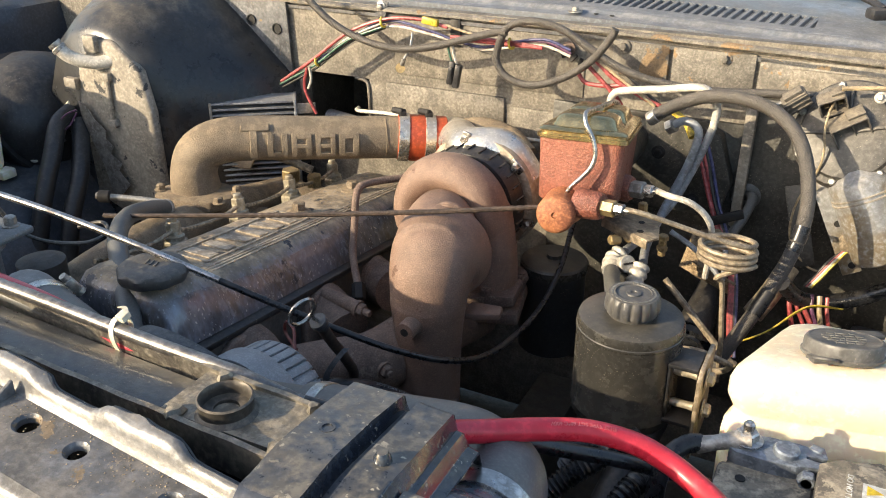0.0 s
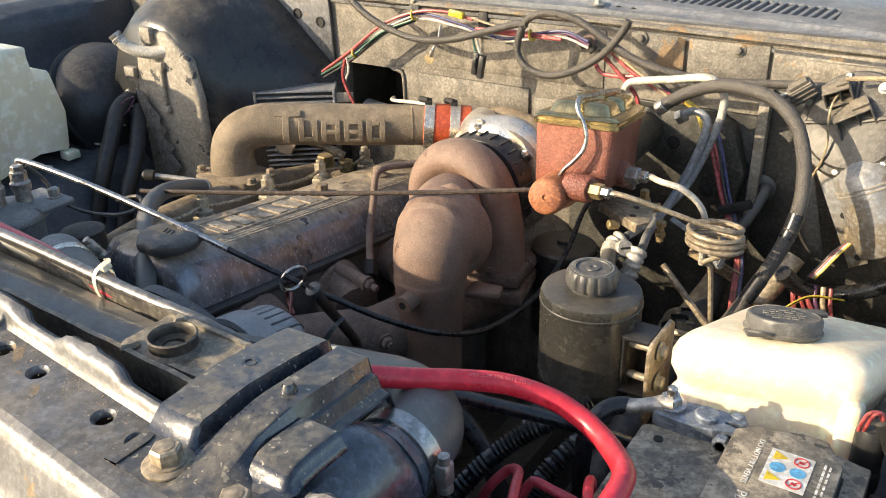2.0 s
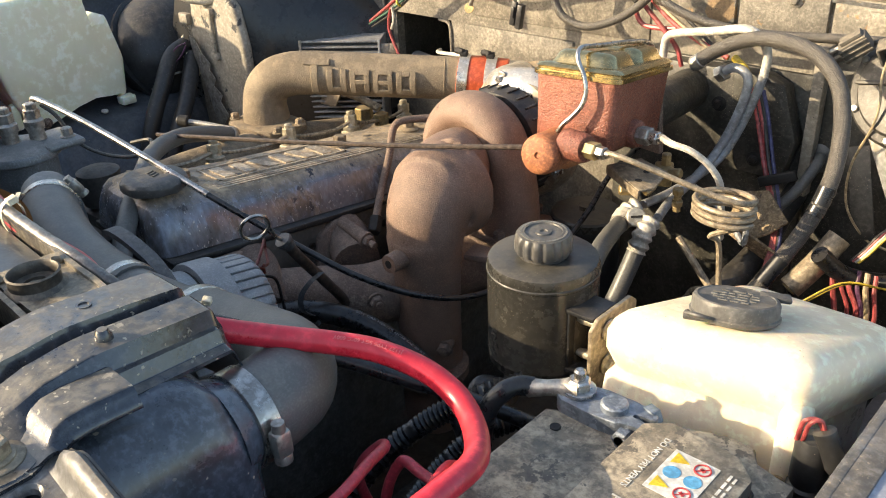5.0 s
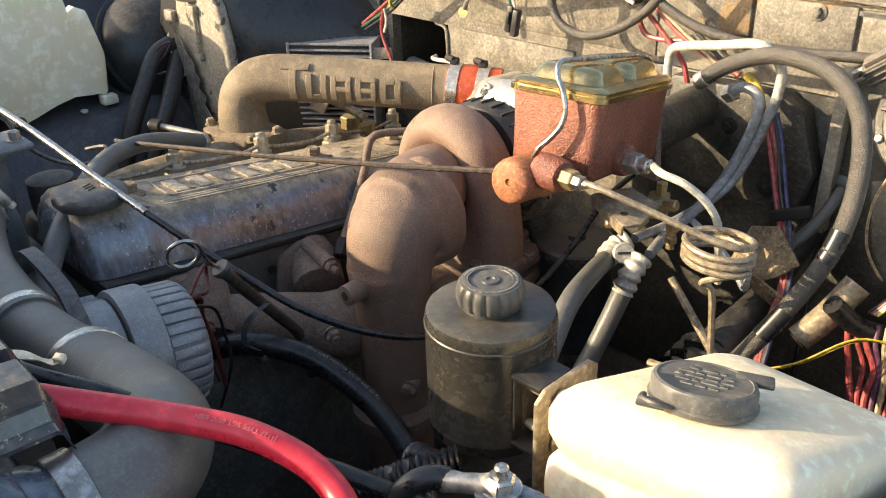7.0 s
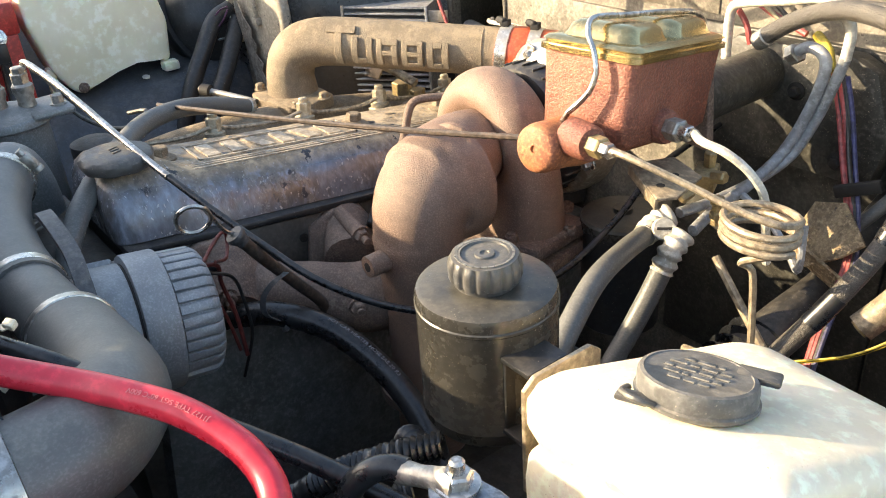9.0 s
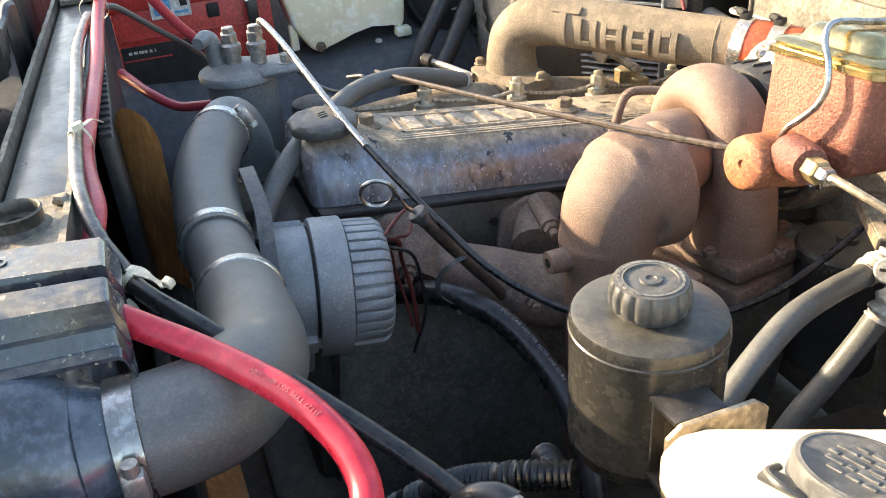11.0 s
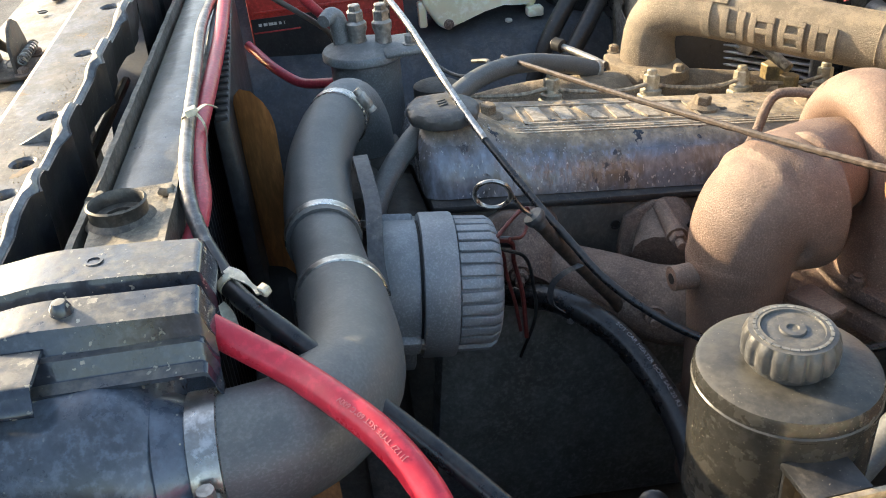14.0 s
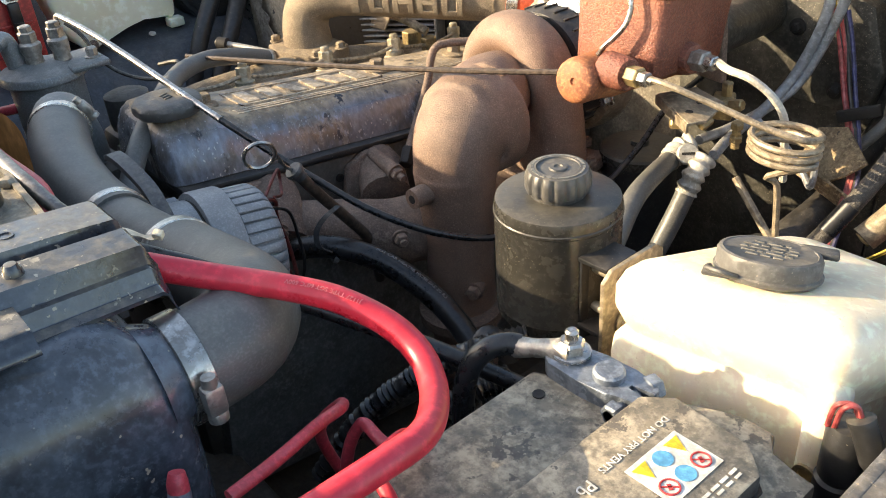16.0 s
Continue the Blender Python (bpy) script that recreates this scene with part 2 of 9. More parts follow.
M_ROD = mat("brown_spiral_rod", (0.085, 0.060, 0.044), (0.055, 0.040, 0.031), rough=0.45, metal=0.2, scale=50, bump=0.2, dust=0.1, dust_col=(0.22, 0.17, 0.12))
M_PIPE_GREY = mat("grey_pipe", (0.31, 0.325, 0.345), (0.22, 0.225, 0.23), rough=0.42, metal=0.2, scale=40, bump=0.2, dust=0.3, grime=0.2)
M_PIPE_WHITE = mat("pale_pipe", (0.62, 0.58, 0.50), (0.45, 0.41, 0.34), rough=0.4, metal=0.1, scale=40, bump=0.1, dust=0.2, grime=0.15)
M_GREY_ALLOY = mat("grey_painted_alloy", (0.300, 0.314, 0.322), (0.262, 0.274, 0.280), rough=0.42, metal=0.25, scale=7, bump=0.25, grain=420, grime=0.12, dust=0.3, even=0.7, dust_col=(0.35, 0.335, 0.30), spot=(0.45, 0.45, 0.44), spot_at=0.70, spot_scale=120, fleck=0.35, fleck_col=(0.5, 0.49, 0.47))
M_FILTER = mat("grey_filter_paint", (0.235, 0.250, 0.255), (0.195, 0.205, 0.205), rough=0.38, metal=0.2, scale=6, bump=0.3, grain=420, grime=0.3, dust=0.45, even=0.7, up=(0.4, 1.0), dust_col=(0.27, 0.255, 0.22), fleck=0.4)
M_TANK = mat("aged_cream_plastic", (0.84, 0.735, 0.56), (0.81, 0.685, 0.48), rough=0.32, scale=7, bump=0.1, grain=90, grime=0.10, sss=0.3, dust=0.22, up=(0.6, 0.98), dust_col=(0.66, 0.54, 0.36), fleck=0.5, fleck_col=(0.5, 0.36, 0.2))
M_BOTTLE = mat("yellowed_white_plastic", (0.86, 0.82, 0.64), (0.80, 0.74, 0.54), rough=0.38, scale=5, bump=0.06, grain=60, grime=0.05, sss=0.35, dust=0.06)
M_CAP = mat("grey_cap_plastic", (0.060, 0.060, 0.060), (0.085, 0.080, 0.072), rough=0.38, scale=40, bump=0.4, dust=0.42, dust_col=(0.20, 0.175, 0.135), fleck=0.6, grime=0.2)
M_BATTERY = mat("dusty_battery_case", (0.055, 0.052, 0.048), (0.035, 0.033, 0.03), rough=0.5, scale=14, bump=0.3, grime=0.6, dust=0.95, even=0.45, up=(0.4, 0.95), dust_col=(0.385, 0.325, 0.235), spot=(0.13, 0.112, 0.088), spot_at=0.585, spot_scale=36, fleck=0.7, fleck_col=(0.33, 0.29, 0.22))
M_BATTERY_RED = mat("red_battery_case", (0.50, 0.045, 0.035), (0.38, 0.032, 0.028), rough=0.4, scale=10, bump=0.1, dust=0.15)
M_PANEL = mat("dusty_grey_panel", (0.165, 0.168, 0.174), (0.110, 0.110, 0.110), rough=0.38, metal=0.15, scale=9, bump=0.35, grime=0.6, dust=0.5, even=0.2, up=(0.78, 0.99), dust_col=(0.205, 0.170, 0.125), spot=(0.26, 0.19, 0.115), spot_at=0.63, spot_scale=24, spot_metal=0.0, fleck=0.8, fleck_col=(0.34, 0.28, 0.20), fleck_scale=330, dents=0.4)
M_FIREWALL = mat("dusty_beige_firewall", (0.248, 0.222, 0.180), (0.178, 0.157, 0.124), rough=0.62, scale=6, bump=0.7, grain=210, grime=0.9, spot=(0.10, 0.078, 0.055), spot_at=0.665, spot_scale=95, fleck=0.9, fleck_col=(0.07, 0.056, 0.042), fleck_scale=210, dents=0.6)
# footwell grime, darkened further to hold the shade behind the master cylinder
M_FOOTWELL = mat("grime_and_shade_footwell", (0.070, 0.067, 0.056), (0.040, 0.037, 0.031), rough=0.5, scale=12, bump=0.6, grain=190, grime=0.8, spot=(0.20, 0.165, 0.11), spot_at=0.68, spot_scale=34, fleck=0.8, dents=0.6)
M_FIREWALL_RUST = mat("rust_stained_firewall", (0.235, 0.215, 0.180), (0.165, 0.150, 0.125), rough=0.6, scale=8, bump=0.6, grain=260, grime=0.8, dust=0.2, spot=(0.285, 0.195, 0.110), spot_at=0.565, spot_scale=13, spot_rough=0.9, fleck=0.8, fleck_col=(0.07, 0.056, 0.042), fleck_scale=260, dents=0.4)
M_COWL = mat("blue_grey_cowl_paint", (0.165, 0.180, 0.200), (0.140, 0.150, 0.166), rough=0.33, scale=9, bump=0.15, grime=0.35, dust=0.3, dust_col=(0.34, 0.31, 0.265), fleck=0.4)
M_SEAL = mat("pale_dusty_sealer", (0.36, 0.36, 0.345), (0.22, 0.215, 0.205), rough=0.7, scale=60, bump=0.8, grain=260, grime=0.8)
M_INNER = mat("dark_blue_inner_wing", (0.040, 0.050, 0.066), (0.052, 0.058, 0.066), rough=0.45, scale=6, bump=0.2, grime=0.5, dust=0.5, dust_col=(0.11, 0.105, 0.098), fleck=0.4, dents=0.4)
M_WING = mat("pale_blue_wing_paint", (0.325, 0.345, 0.395), (0.30, 0.312, 0.35), rough=0.16, scale=6, bump=0.05, grime=0.2, dust=0.15, dust_col=(0.45, 0.42, 0.37), coat=0.6)
M_RADIATOR = mat("dusty_radiator_tank", (0.060, 0.066, 0.066), (0.095, 0.088, 0.072), rough=0.24, scale=9, bump=0.25, grime=0.4, dust=0.42, even=0.3, up=(0.7, 1.0), dust_col=(0.19, 0.165, 0.12), fleck=0.7, coat=0.3)
M_SOLDER = mat("grimy_brass_radiator", (0.24, 0.215, 0.17), (0.13, 0.115, 0.095), rough=0.42, metal=0.45, scale=26, bump=0.6, grime=0.6, dust=0.7, up=(0.4, 0.95), dust_col=(0.32, 0.265, 0.185), fleck=0.5)
M_NECK = mat("blackened_brass_neck", (0.085, 0.076, 0.064), (0.05, 0.045, 0.04), rough=0.4, metal=0.4, scale=30, bump=0.3, grime=0.4, dust=0.5, dust_col=(0.26, 0.21, 0.15))
M_INJECTOR = mat("pale_tarnished_steel", (0.46, 0.41, 0.31), (0.34, 0.29, 0.20), rough=0.4, metal=0.5, scale=40, bump=0.3, grime=0.4, dust=0.35, dust_col=(0.44, 0.36, 0.24))
M_TANKCAP = mat("faded_grey_cap", (0.125, 0.122, 0.116), (0.095, 0.092, 0.086), rough=0.4, scale=30, bump=0.4, dust=0.35, dust_col=(0.26, 0.225, 0.17), fleck=0.7, grime=0.4)
M_DIRT = mat("caked_tan_dirt", (0.36, 0.265, 0.155), (0.22, 0.155, 0.09), rough=0.85, scale=40, bump=1.0, grain=260, grain_depth=0.004, grime=0.5, spot=(0.12, 0.09, 0.06), spot_at=0.63, spot_scale=60)
M_LATCH = mat("rusty_black_latch", (0.045, 0.040, 0.036), (0.12, 0.075, 0.05), rough=0.55, scale=40, bump=0.5, grime=0.5, dust=0.3, fleck=0.7)
M_ARM = mat("dark_grey_strap", (0.085, 0.086, 0.088), (0.06, 0.06, 0.06), rough=0.45, metal=0.2, scale=20, bump=0.3, dust=0.35, dust_col=(0.2, 0.18, 0.15), fleck=0.5)
M_FAN = mat("brown_fan_plastic", (0.46, 0.20, 0.065), (0.34, 0.14, 0.045), rough=0.55, scale=14, bump=0.2, dust=0.3, dust_col=(0.24, 0.16, 0.085), stretch=(1, 1, 0.3))
M_NYLON = mat("white_nylon_tie", (0.72, 0.66, 0.50), (0.6, 0.53, 0.38), rough=0.45, scale=60, grime=0.25)
M_ASPHALT = mat("grey_asphalt", (0.13, 0.13, 0.132), (0.095, 0.095, 0.096), rough=0.9, scale=3, bump=0.6, grain=90, grain_depth=0.004, fleck=0.6)
M_WHITE = mat("white_print", (0.62, 0.61, 0.57), (0.5, 0.48, 0.43), rough=0.6, scale=70, grime=0.35)
M_YELLOW = mat("yellow_print", (0.72, 0.52, 0.03), (0.6, 0.42, 0.03), rough=0.5, scale=60)
M_PRINT_FADED = mat("faded_white_print", (0.66, 0.20, 0.20), (0.60, 0.10, 0.11), rough=0.5, scale=90, grime=0.2)
M_SOCKET = mat("dusty_brown_plastic", (0.105, 0.095, 0.080), (0.070, 0.063, 0.055), rough=0.55, scale=30, bump=0.3, grime=0.4, dust=0.6, even=0.6, dust_col=(0.27, 0.225, 0.16), fleck=0.6)
M_CAPMARK = mat("worn_cap_lettering", (0.20, 0.19, 0.165), (0.14, 0.135, 0.12), rough=0.5, scale=60)
M_OLD_RED = mat("dark_aged_red_wire", (0.16, 0.028, 0.022), (0.09, 0.018, 0.015), rough=0.45, scale=40, dust=0.25, dust_col=(0.18, 0.12, 0.09))
M_SAND = mat("tan_sand", (0.40, 0.315, 0.20), (0.28, 0.215, 0.135), rough=0.95, scale=120, bump=0.0)
M_BLUE = mat("blue_print", (0.12, 0.38, 0.60), (0.09, 0.30, 0.50), rough=0.5, scale=60)
M_REDPRINT = mat("red_print", (0.5, 0.05, 0.05), (0.4, 0.04, 0.04), rough=0.5, scale=60)
M_WIRE = {n: mat(n + "_wire", c, rough=0.4, scale=60, grime=0.3, dust=0.25) for n, c in dict(red=(0.40, 0.070, 0.070), blue=(0.055, 0.06, 0.17), green=(0.045, 0.13, 0.085),
          white=(0.6, 0.56, 0.48), black=(0.02, 0.02, 0.02), yellow=(0.62, 0.45, 0.04), purple=(0.12, 0.04, 0.10), tan=(0.42, 0.33, 0.20)).items()}


# ---- mesh helpers ----
BASE = {}


def thing(name, at, label, category, group="", kind=""):
    e = new(name)
    e.location = at
    BASE[e.name] = Vector(at)
    return tagged(e, label, category, group, kind)


def finish(name, bm, material, origin, sharp=38):
    bmesh.ops.remove_doubles(bm, verts=bm.verts, dist=1e-6)
    bmesh.ops.recalc_face_normals(bm, faces=bm.faces)
    bmesh.ops.translate(bm, verts=bm.verts, vec=-Vector(origin))
    me = bpy.data.meshes.new(name)
    bm.to_mesh(me)
    bm.free()
    me.shade_smooth()
    me.set_sharp_from_angle(angle=radians(sharp))
    me.materials.append(material)
    return new(name, me)


def part(name, bm, material, parent, label="", sharp=38):
    origin = BASE[parent.name]
    ob = finish(name, bm, material, origin, sharp)
    ob.parent = parent
    BASE[ob.name] = origin
    return tagged(ob, label)


def solo(name, bm, material, label, category, group="", kind="", sharp=38):
    """A thing that is one mesh, with its origin at the middle of its foot."""
    co = [v.co for v in bm.verts]
    origin = Vector((sum(c.x for c in co) / len(co), sum(c.y for c in co) / len(co), min(c.z for c in co)))
    ob = finish(name, bm, material, origin, sharp)
    ob.location = origin
    BASE[ob.name] = origin
    return tagged(ob, label, category, group, kind)


def axis(at, way, up=(0, 0, 1)):
    """A pose at a point whose z runs along way."""
    z = Vector(way).normalized()
    u = Vector(up)
    if abs(z.dot(u.normalized())) > 0.98:
        u = Vector((0, 1, 0))
    x = u.cross(z).normalized()
    y = z.cross(x)
    return Matrix.Translation(at) @ Matrix((x, y, z)).transposed().to_4x4()


def merge(bm, other, m=Matrix()):
    bmesh.ops.transform(other, matrix=m, verts=other.verts)
    me = bpy.data.meshes.new("tmp")
    other.to_mesh(me)
    other.free()
    bm.from_mesh(me)
    bpy.data.meshes.remove(me)
    return bm


def box(bm, size, m=Matrix(), bevel=0.0, seg=2):
    b = bmesh.new()
    bmesh.ops.create_cube(b, size=1.0)
    bmesh.ops.scale(b, vec=size, verts=b.verts)
    if bevel:
        bmesh.ops.bevel(b, geom=b.edges[:], offset=bevel, segments=seg, profile=0.5, affect="EDGES")
    return merge(bm, b, m)


def slab(bm, lo, hi, bevel=0.0, seg=2):
    """A box from corner to corner."""
    lo, hi = Vector(lo), Vector(hi)
    return box(bm, hi - lo, Matrix.Translation((lo + hi) / 2), bevel, seg)


def prism(bm, poly, height, m=Matrix(), bevel=0.0, seg=2):
    """A flat outline raised along z."""
    b = bmesh.new()
    low, top = [b.verts.new((x, y, 0)) for x, y in poly], [b.verts.new((x, y, height)) for x, y in poly]
    b.faces.new(low[::-1]), b.faces.new(top)
    for i in range(len(poly)):
        j = (i + 1) % len(poly)
        b.faces.new((low[i], low[j], top[j], top[i]))
    if bevel:
        bmesh.ops.bevel(b, geom=b.edges[:], offset=bevel, segments=seg, profile=0.5, affect="EDGES")
    return merge(bm, b, m)


def lathe(bm, profile, m=Matrix(), seg=28, squash=None):
    """A turned form: (radius, height) from one end to the other; squash(angle) may scale the radius."""
    b = bmesh.new()
    rings = []
    for r, z in profile:
        if r < 1e-6:
            rings.append([b.verts.new((0, 0, z))])
        else:
            rings.append([b.verts.new((r * k * math.cos(a), r * k * math.sin(a), z)) for a in (2 * math.pi * i / seg for i in range(seg)) for k in ((squash(a, z) if squash else 1.0),)])
    for p, q in zip(rings, rings[1:]):
        for i in range(seg):
            j = (i + 1) % seg
            vs = [p[i % len(p)], p[j % len(p)], q[j % len(q)], q[i % len(q)]]
            vs = list(dict.fromkeys(vs))
            if len(vs) > 2:
                b.faces.new(vs)
    for ring, flip in ((rings[0], True), (rings[-1], False)):
        if len(ring) > 2:
            b.faces.new(ring[::-1] if flip else ring)
    return merge(bm, b, m)


def smooth_line(pts, step=6):
    """Catmull-Rom through the points."""
    p = [Vector(q) for q in pts]
    p = [p[0] * 2 - p[1], *p, p[-1] * 2 - p[-2]]
    out = []
    for i in range(1, len(p) - 2):
        for k in range(step):
            t = k / step
            out.append(0.5 * (2 * p[i] + (p[i + 1] - p[i - 1]) * t + (2 * p[i - 1] - 5 * p[i] + 4 * p[i + 1] - p[i + 2]) * t * t
                              + (3 * p[i] - p[i - 1] - 3 * p[i + 1] + p[i + 2]) * t ** 3))
    return [*out, p[-2]]


def tube(bm, pts, r, seg=10, step=6, rings=None, straight=False):
    """A round bar along a line; r is one radius, or one for each point; rings(s) may scale it along its length s in metres."""
    line = [Vector(q) for q in pts] if straight else smooth_line(pts, step)
    n = len(line)
    if isinstance(r, (int, float)):
        radii = [r] * n
    else:
        radii = [r[min(len(r) - 1, int(i / (n - 1) * (len(r) - 1)))] * (1 - f) + r[min(len(r) - 1, int(i / (n - 1) * (len(r) - 1)) + 1)] * f
                 for i in range(n) for f in ((i / (n - 1) * (len(r) - 1)) % 1,)]
    ways = [(line[min(i + 1, n - 1)] - line[max(i - 1, 0)]).normalized() for i in range(n)]
    side = ways[0].orthogonal().normalized()
    loops, run = [], 0.0
    for i in range(n):
        side = (side - ways[i] * side.dot(ways[i])).normalized()
        other = ways[i].cross(side)
        run += (line[i] - line[i - 1]).length if i else 0
        k = radii[i] * (rings(run) if rings else 1)
        loops.append([bm.verts.new(line[i] + (side * math.cos(a) + other * math.sin(a)) * k) for a in (2 * math.pi * j / seg for j in range(seg))])
    for p, q in zip(loops, loops[1:]):
        for j in range(seg):
            bm.faces.new((p[j], p[(j + 1) % seg], q[(j + 1) % seg], q[j]))
    bm.faces.new(loops[0][::-1]), bm.faces.new(loops[-1])
    return bm


def hexagon(bm, r, h, m, chamfer=0.0015):
    return lathe(bm, [(r - chamfer, 0), (r, 0.0004), (r, h - chamfer), (r - chamfer, h)], m, 6)


def bolt(bm, at, way, r=0.008, h=0.007, washer=0.012):
    m = axis(at, way)
    if washer:
        lathe(bm, [(washer, 0), (washer, 0.0015), (washer * 0.9, 0.002), (0, 0.002)], m, 18)
    hexagon(bm, r, h, m @ Matrix.Translation((0, 0, 0.0018 if washer else 0)))
    return lathe(bm, [(r * 0.55, h), (r * 0.55, h + 0.0022), (0, h + 0.0028)], m, 10)


def skin(bm, place, nu, nv, thick):
    """A sheet with thickness: place(u, v) gives its upper side for u and v from 0 to 1; thick is the vector to its lower side."""
    d = Vector(thick)
    top = [[bm.verts.new(place(i / nu, j / nv)) for j in range(nv + 1)] for i in range(nu + 1)]
    low = [[bm.verts.new(v.co + d) for v in row] for row in top]
    for i in range(nu):
        for j in range(nv):
            bm.faces.new((top[i][j], top[i + 1][j], top[i + 1][j + 1], top[i][j + 1]))
            bm.faces.new((low[i][j + 1], low[i + 1][j + 1], low[i + 1][j], low[i][j]))
    for i in range(nu):
        bm.faces.new((top[i][0], low[i][0], low[i + 1][0], top[i + 1][0]))
        bm.faces.new((top[i][nv], top[i + 1][nv], low[i + 1][nv], low[i][nv]))
    for j in range(nv):
        bm.faces.new((top[0][j], top[0][j + 1], low[0][j + 1], low[0][j]))
        bm.faces.new((top[nu][j], low[nu][j], low[nu][j + 1], top[nu][j + 1]))
    return bm


def lettering(words, size, depth, bend=None, bold=0.0):
    """Raised words in the built-in font, centred on the plane z = 0; bend maps each point to its place."""
    cu = bpy.data.curves.new("words", "FONT")
    cu.body, cu.size, cu.extrude, cu.align_x, cu.align_y, cu.resolution_u = words, size, depth, "CENTER", "CENTER", 3
    cu.offset = bold
    ob = new("words", cu)
    me = bpy.data.meshes.new_from_object(ob.evaluated_get(bpy.context.evaluated_depsgraph_get()))
    bm = bmesh.new()
    bm.from_mesh(me)
    bpy.data.objects.remove(ob), bpy.data.curves.remove(cu), bpy.data.meshes.remove(me)
    if bend:
        if size > 0.004:
            bmesh.ops.subdivide_edges(bm, edges=[e for e in bm.edges if e.calc_length() > size * 0.5], cuts=3)
        for v in bm.verts:
            v.co = bend(v.co)
    return bm


def fuse(bm, voxel=0.004, smooth=6):
    """Melts overlapping closed shapes into one cast form with soft fillets."""
    me = bpy.data.meshes.new("tmp")
    bm.to_mesh(me)
    bm.free()
    ob = new("tmp", me)
    mod = ob.modifiers.new("melt", "REMESH")
    mod.mode, mod.voxel_size, mod.use_smooth_shade = "VOXEL", voxel, True
    out = bpy.data.meshes.new_from_object(ob.evaluated_get(bpy.context.evaluated_depsgraph_get()))
    b = bmesh.new()
    b.from_mesh(out)
    bpy.data.objects.remove(ob), bpy.data.meshes.remove(me), bpy.data.meshes.remove(out)
    for _ in range(smooth):
        bmesh.ops.smooth_vert(b, verts=b.verts, factor=0.5, use_axis_x=True, use_axis_y=True, use_axis_z=True)
    return b


def hose(name, pts, r, material, label, category, seg=12, step=6, rings=None, group=""):
    return solo(name, tube(bmesh.new(), pts, r, seg, step, rings), material, label, category, group)


# ---- the bay's structure ----
solo("ground", skin(bmesh.new(), lambda u, v: (-60 + 120 * u, -60 + 120 * v, 0), 8, 8, (0, 0, -0.1)), M_ASPHALT, "grey asphalt ground around the vehicle", "ground", kind="structure")

# firewall with embossed fields and a stiffening beam
FW = 1.34
wall = thing("wall_firewall", (-0.5, FW, 0.5), "dusty beige painted steel firewall with rust stains", "firewall", kind="structure")
PX0, PX1, PZ0, PZ1 = -0.985, -0.838, 0.95, 1.088
for lo, hi in (((-1.75, 0.45), (PX0, 1.225)), ((PX1, 0.45), (0.75, 1.225)), ((PX0, PZ1), (PX1, 1.225)), ((PX0, 0.45), (PX1, PZ0))):
    part("panel", slab(bmesh.new(), (lo[0], FW, lo[1]), (hi[0], FW + 0.02, hi[1])), M_FIREWALL, wall)
# deep dark-walled pocket beside the heater case, sunk far enough to stay shaded
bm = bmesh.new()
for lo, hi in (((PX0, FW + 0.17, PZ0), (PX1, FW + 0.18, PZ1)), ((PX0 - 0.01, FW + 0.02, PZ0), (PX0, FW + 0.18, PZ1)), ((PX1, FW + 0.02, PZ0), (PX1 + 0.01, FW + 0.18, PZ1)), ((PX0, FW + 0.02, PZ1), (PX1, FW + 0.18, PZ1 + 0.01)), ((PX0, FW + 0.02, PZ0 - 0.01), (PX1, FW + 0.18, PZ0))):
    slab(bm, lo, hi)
pocket = part("pocket", bm, M_FOOTWELL, wall, "deep dark-walled pocket beside the heater case")
part("rim", tube(bmesh.new(), [(PX1 - 0.030, FW - 0.001, PZ1 - 0.001), (PX1 - 0.008, FW - 0.002, PZ1 - 0.004), (PX1 - 0.001, FW - 0.002, PZ1 - 0.020), (PX1, FW - 0.001, PZ0 + 0.04)], 0.0032, 8), M_FIREWALL, wall)
part("pocket_boss", lathe(bmesh.new(), [(0.022, 0), (0.022, 0.018), (0.016, 0.024), (0.007, 0.026), (0.007, 0.050), (0, 0.051)], axis((-0.880, FW + 0.165, 1.040), (0, -1, 0)), 18), M_MANIFOLD, pocket)
for lo, hi, d in (((-0.80, 1.02), (-0.56, 1.088), 0.006), ((-0.55, 0.98), (-0.30, 1.075), 0.005), ((-0.78, 1.105), (-0.42, 1.205), 0.003)):
    part("embossing", slab(bmesh.new(), (lo[0], FW - d, lo[1]), (hi[0], FW + 0.002, hi[1]), 0.0028), M_FIREWALL, wall)
for x0, x1, d, z0, z1 in ((-0.375, -0.285, 0.007, 1.153, 1.207), (-0.279, -0.155, 0.008, 1.148, 1.206), (-0.150, 0.30, 0.006, 1.147, 1.204)):
    part("reinforcement", slab(bmesh.new(), (x0, FW - d, z0), (x1, FW + 0.002, z1), 0.002), M_FIREWALL_RUST, wall, "rust-stained reinforcement plate")
bm = bmesh.new()
skin(bm, lambda u, v: (-1.1 + 1.75 * u, FW - 0.002 - 0.014 * v, 1.222 - 0.034 * max(0, u - 0.4) + 0.003 * math.sin(v * 3.1)), 24, 6, (0, 0, -0.004))
part("top_flange", bm, M_FIREWALL_RUST, wall)
for x, z in ((-0.357, 1.199), (-0.201, 1.196)):
    part("bolt", bolt(bmesh.new(), (x, FW - 0.008, z), (0, -1, 0), 0.0065, 0.006, 0.011), M_FIREWALL_RUST, wall)
bm = bmesh.new()
lathe(bm, [(0.026, 0), (0.026, 0.006), (0.02, 0.010), (0.012, 0.012), (0, 0.012)], axis((-0.137, FW - 0.001, 0.985), (0, -1, 0)))
part("grommet", bm, M_RUBBER, wall, "black rubber grommet")
bm = bmesh.new()
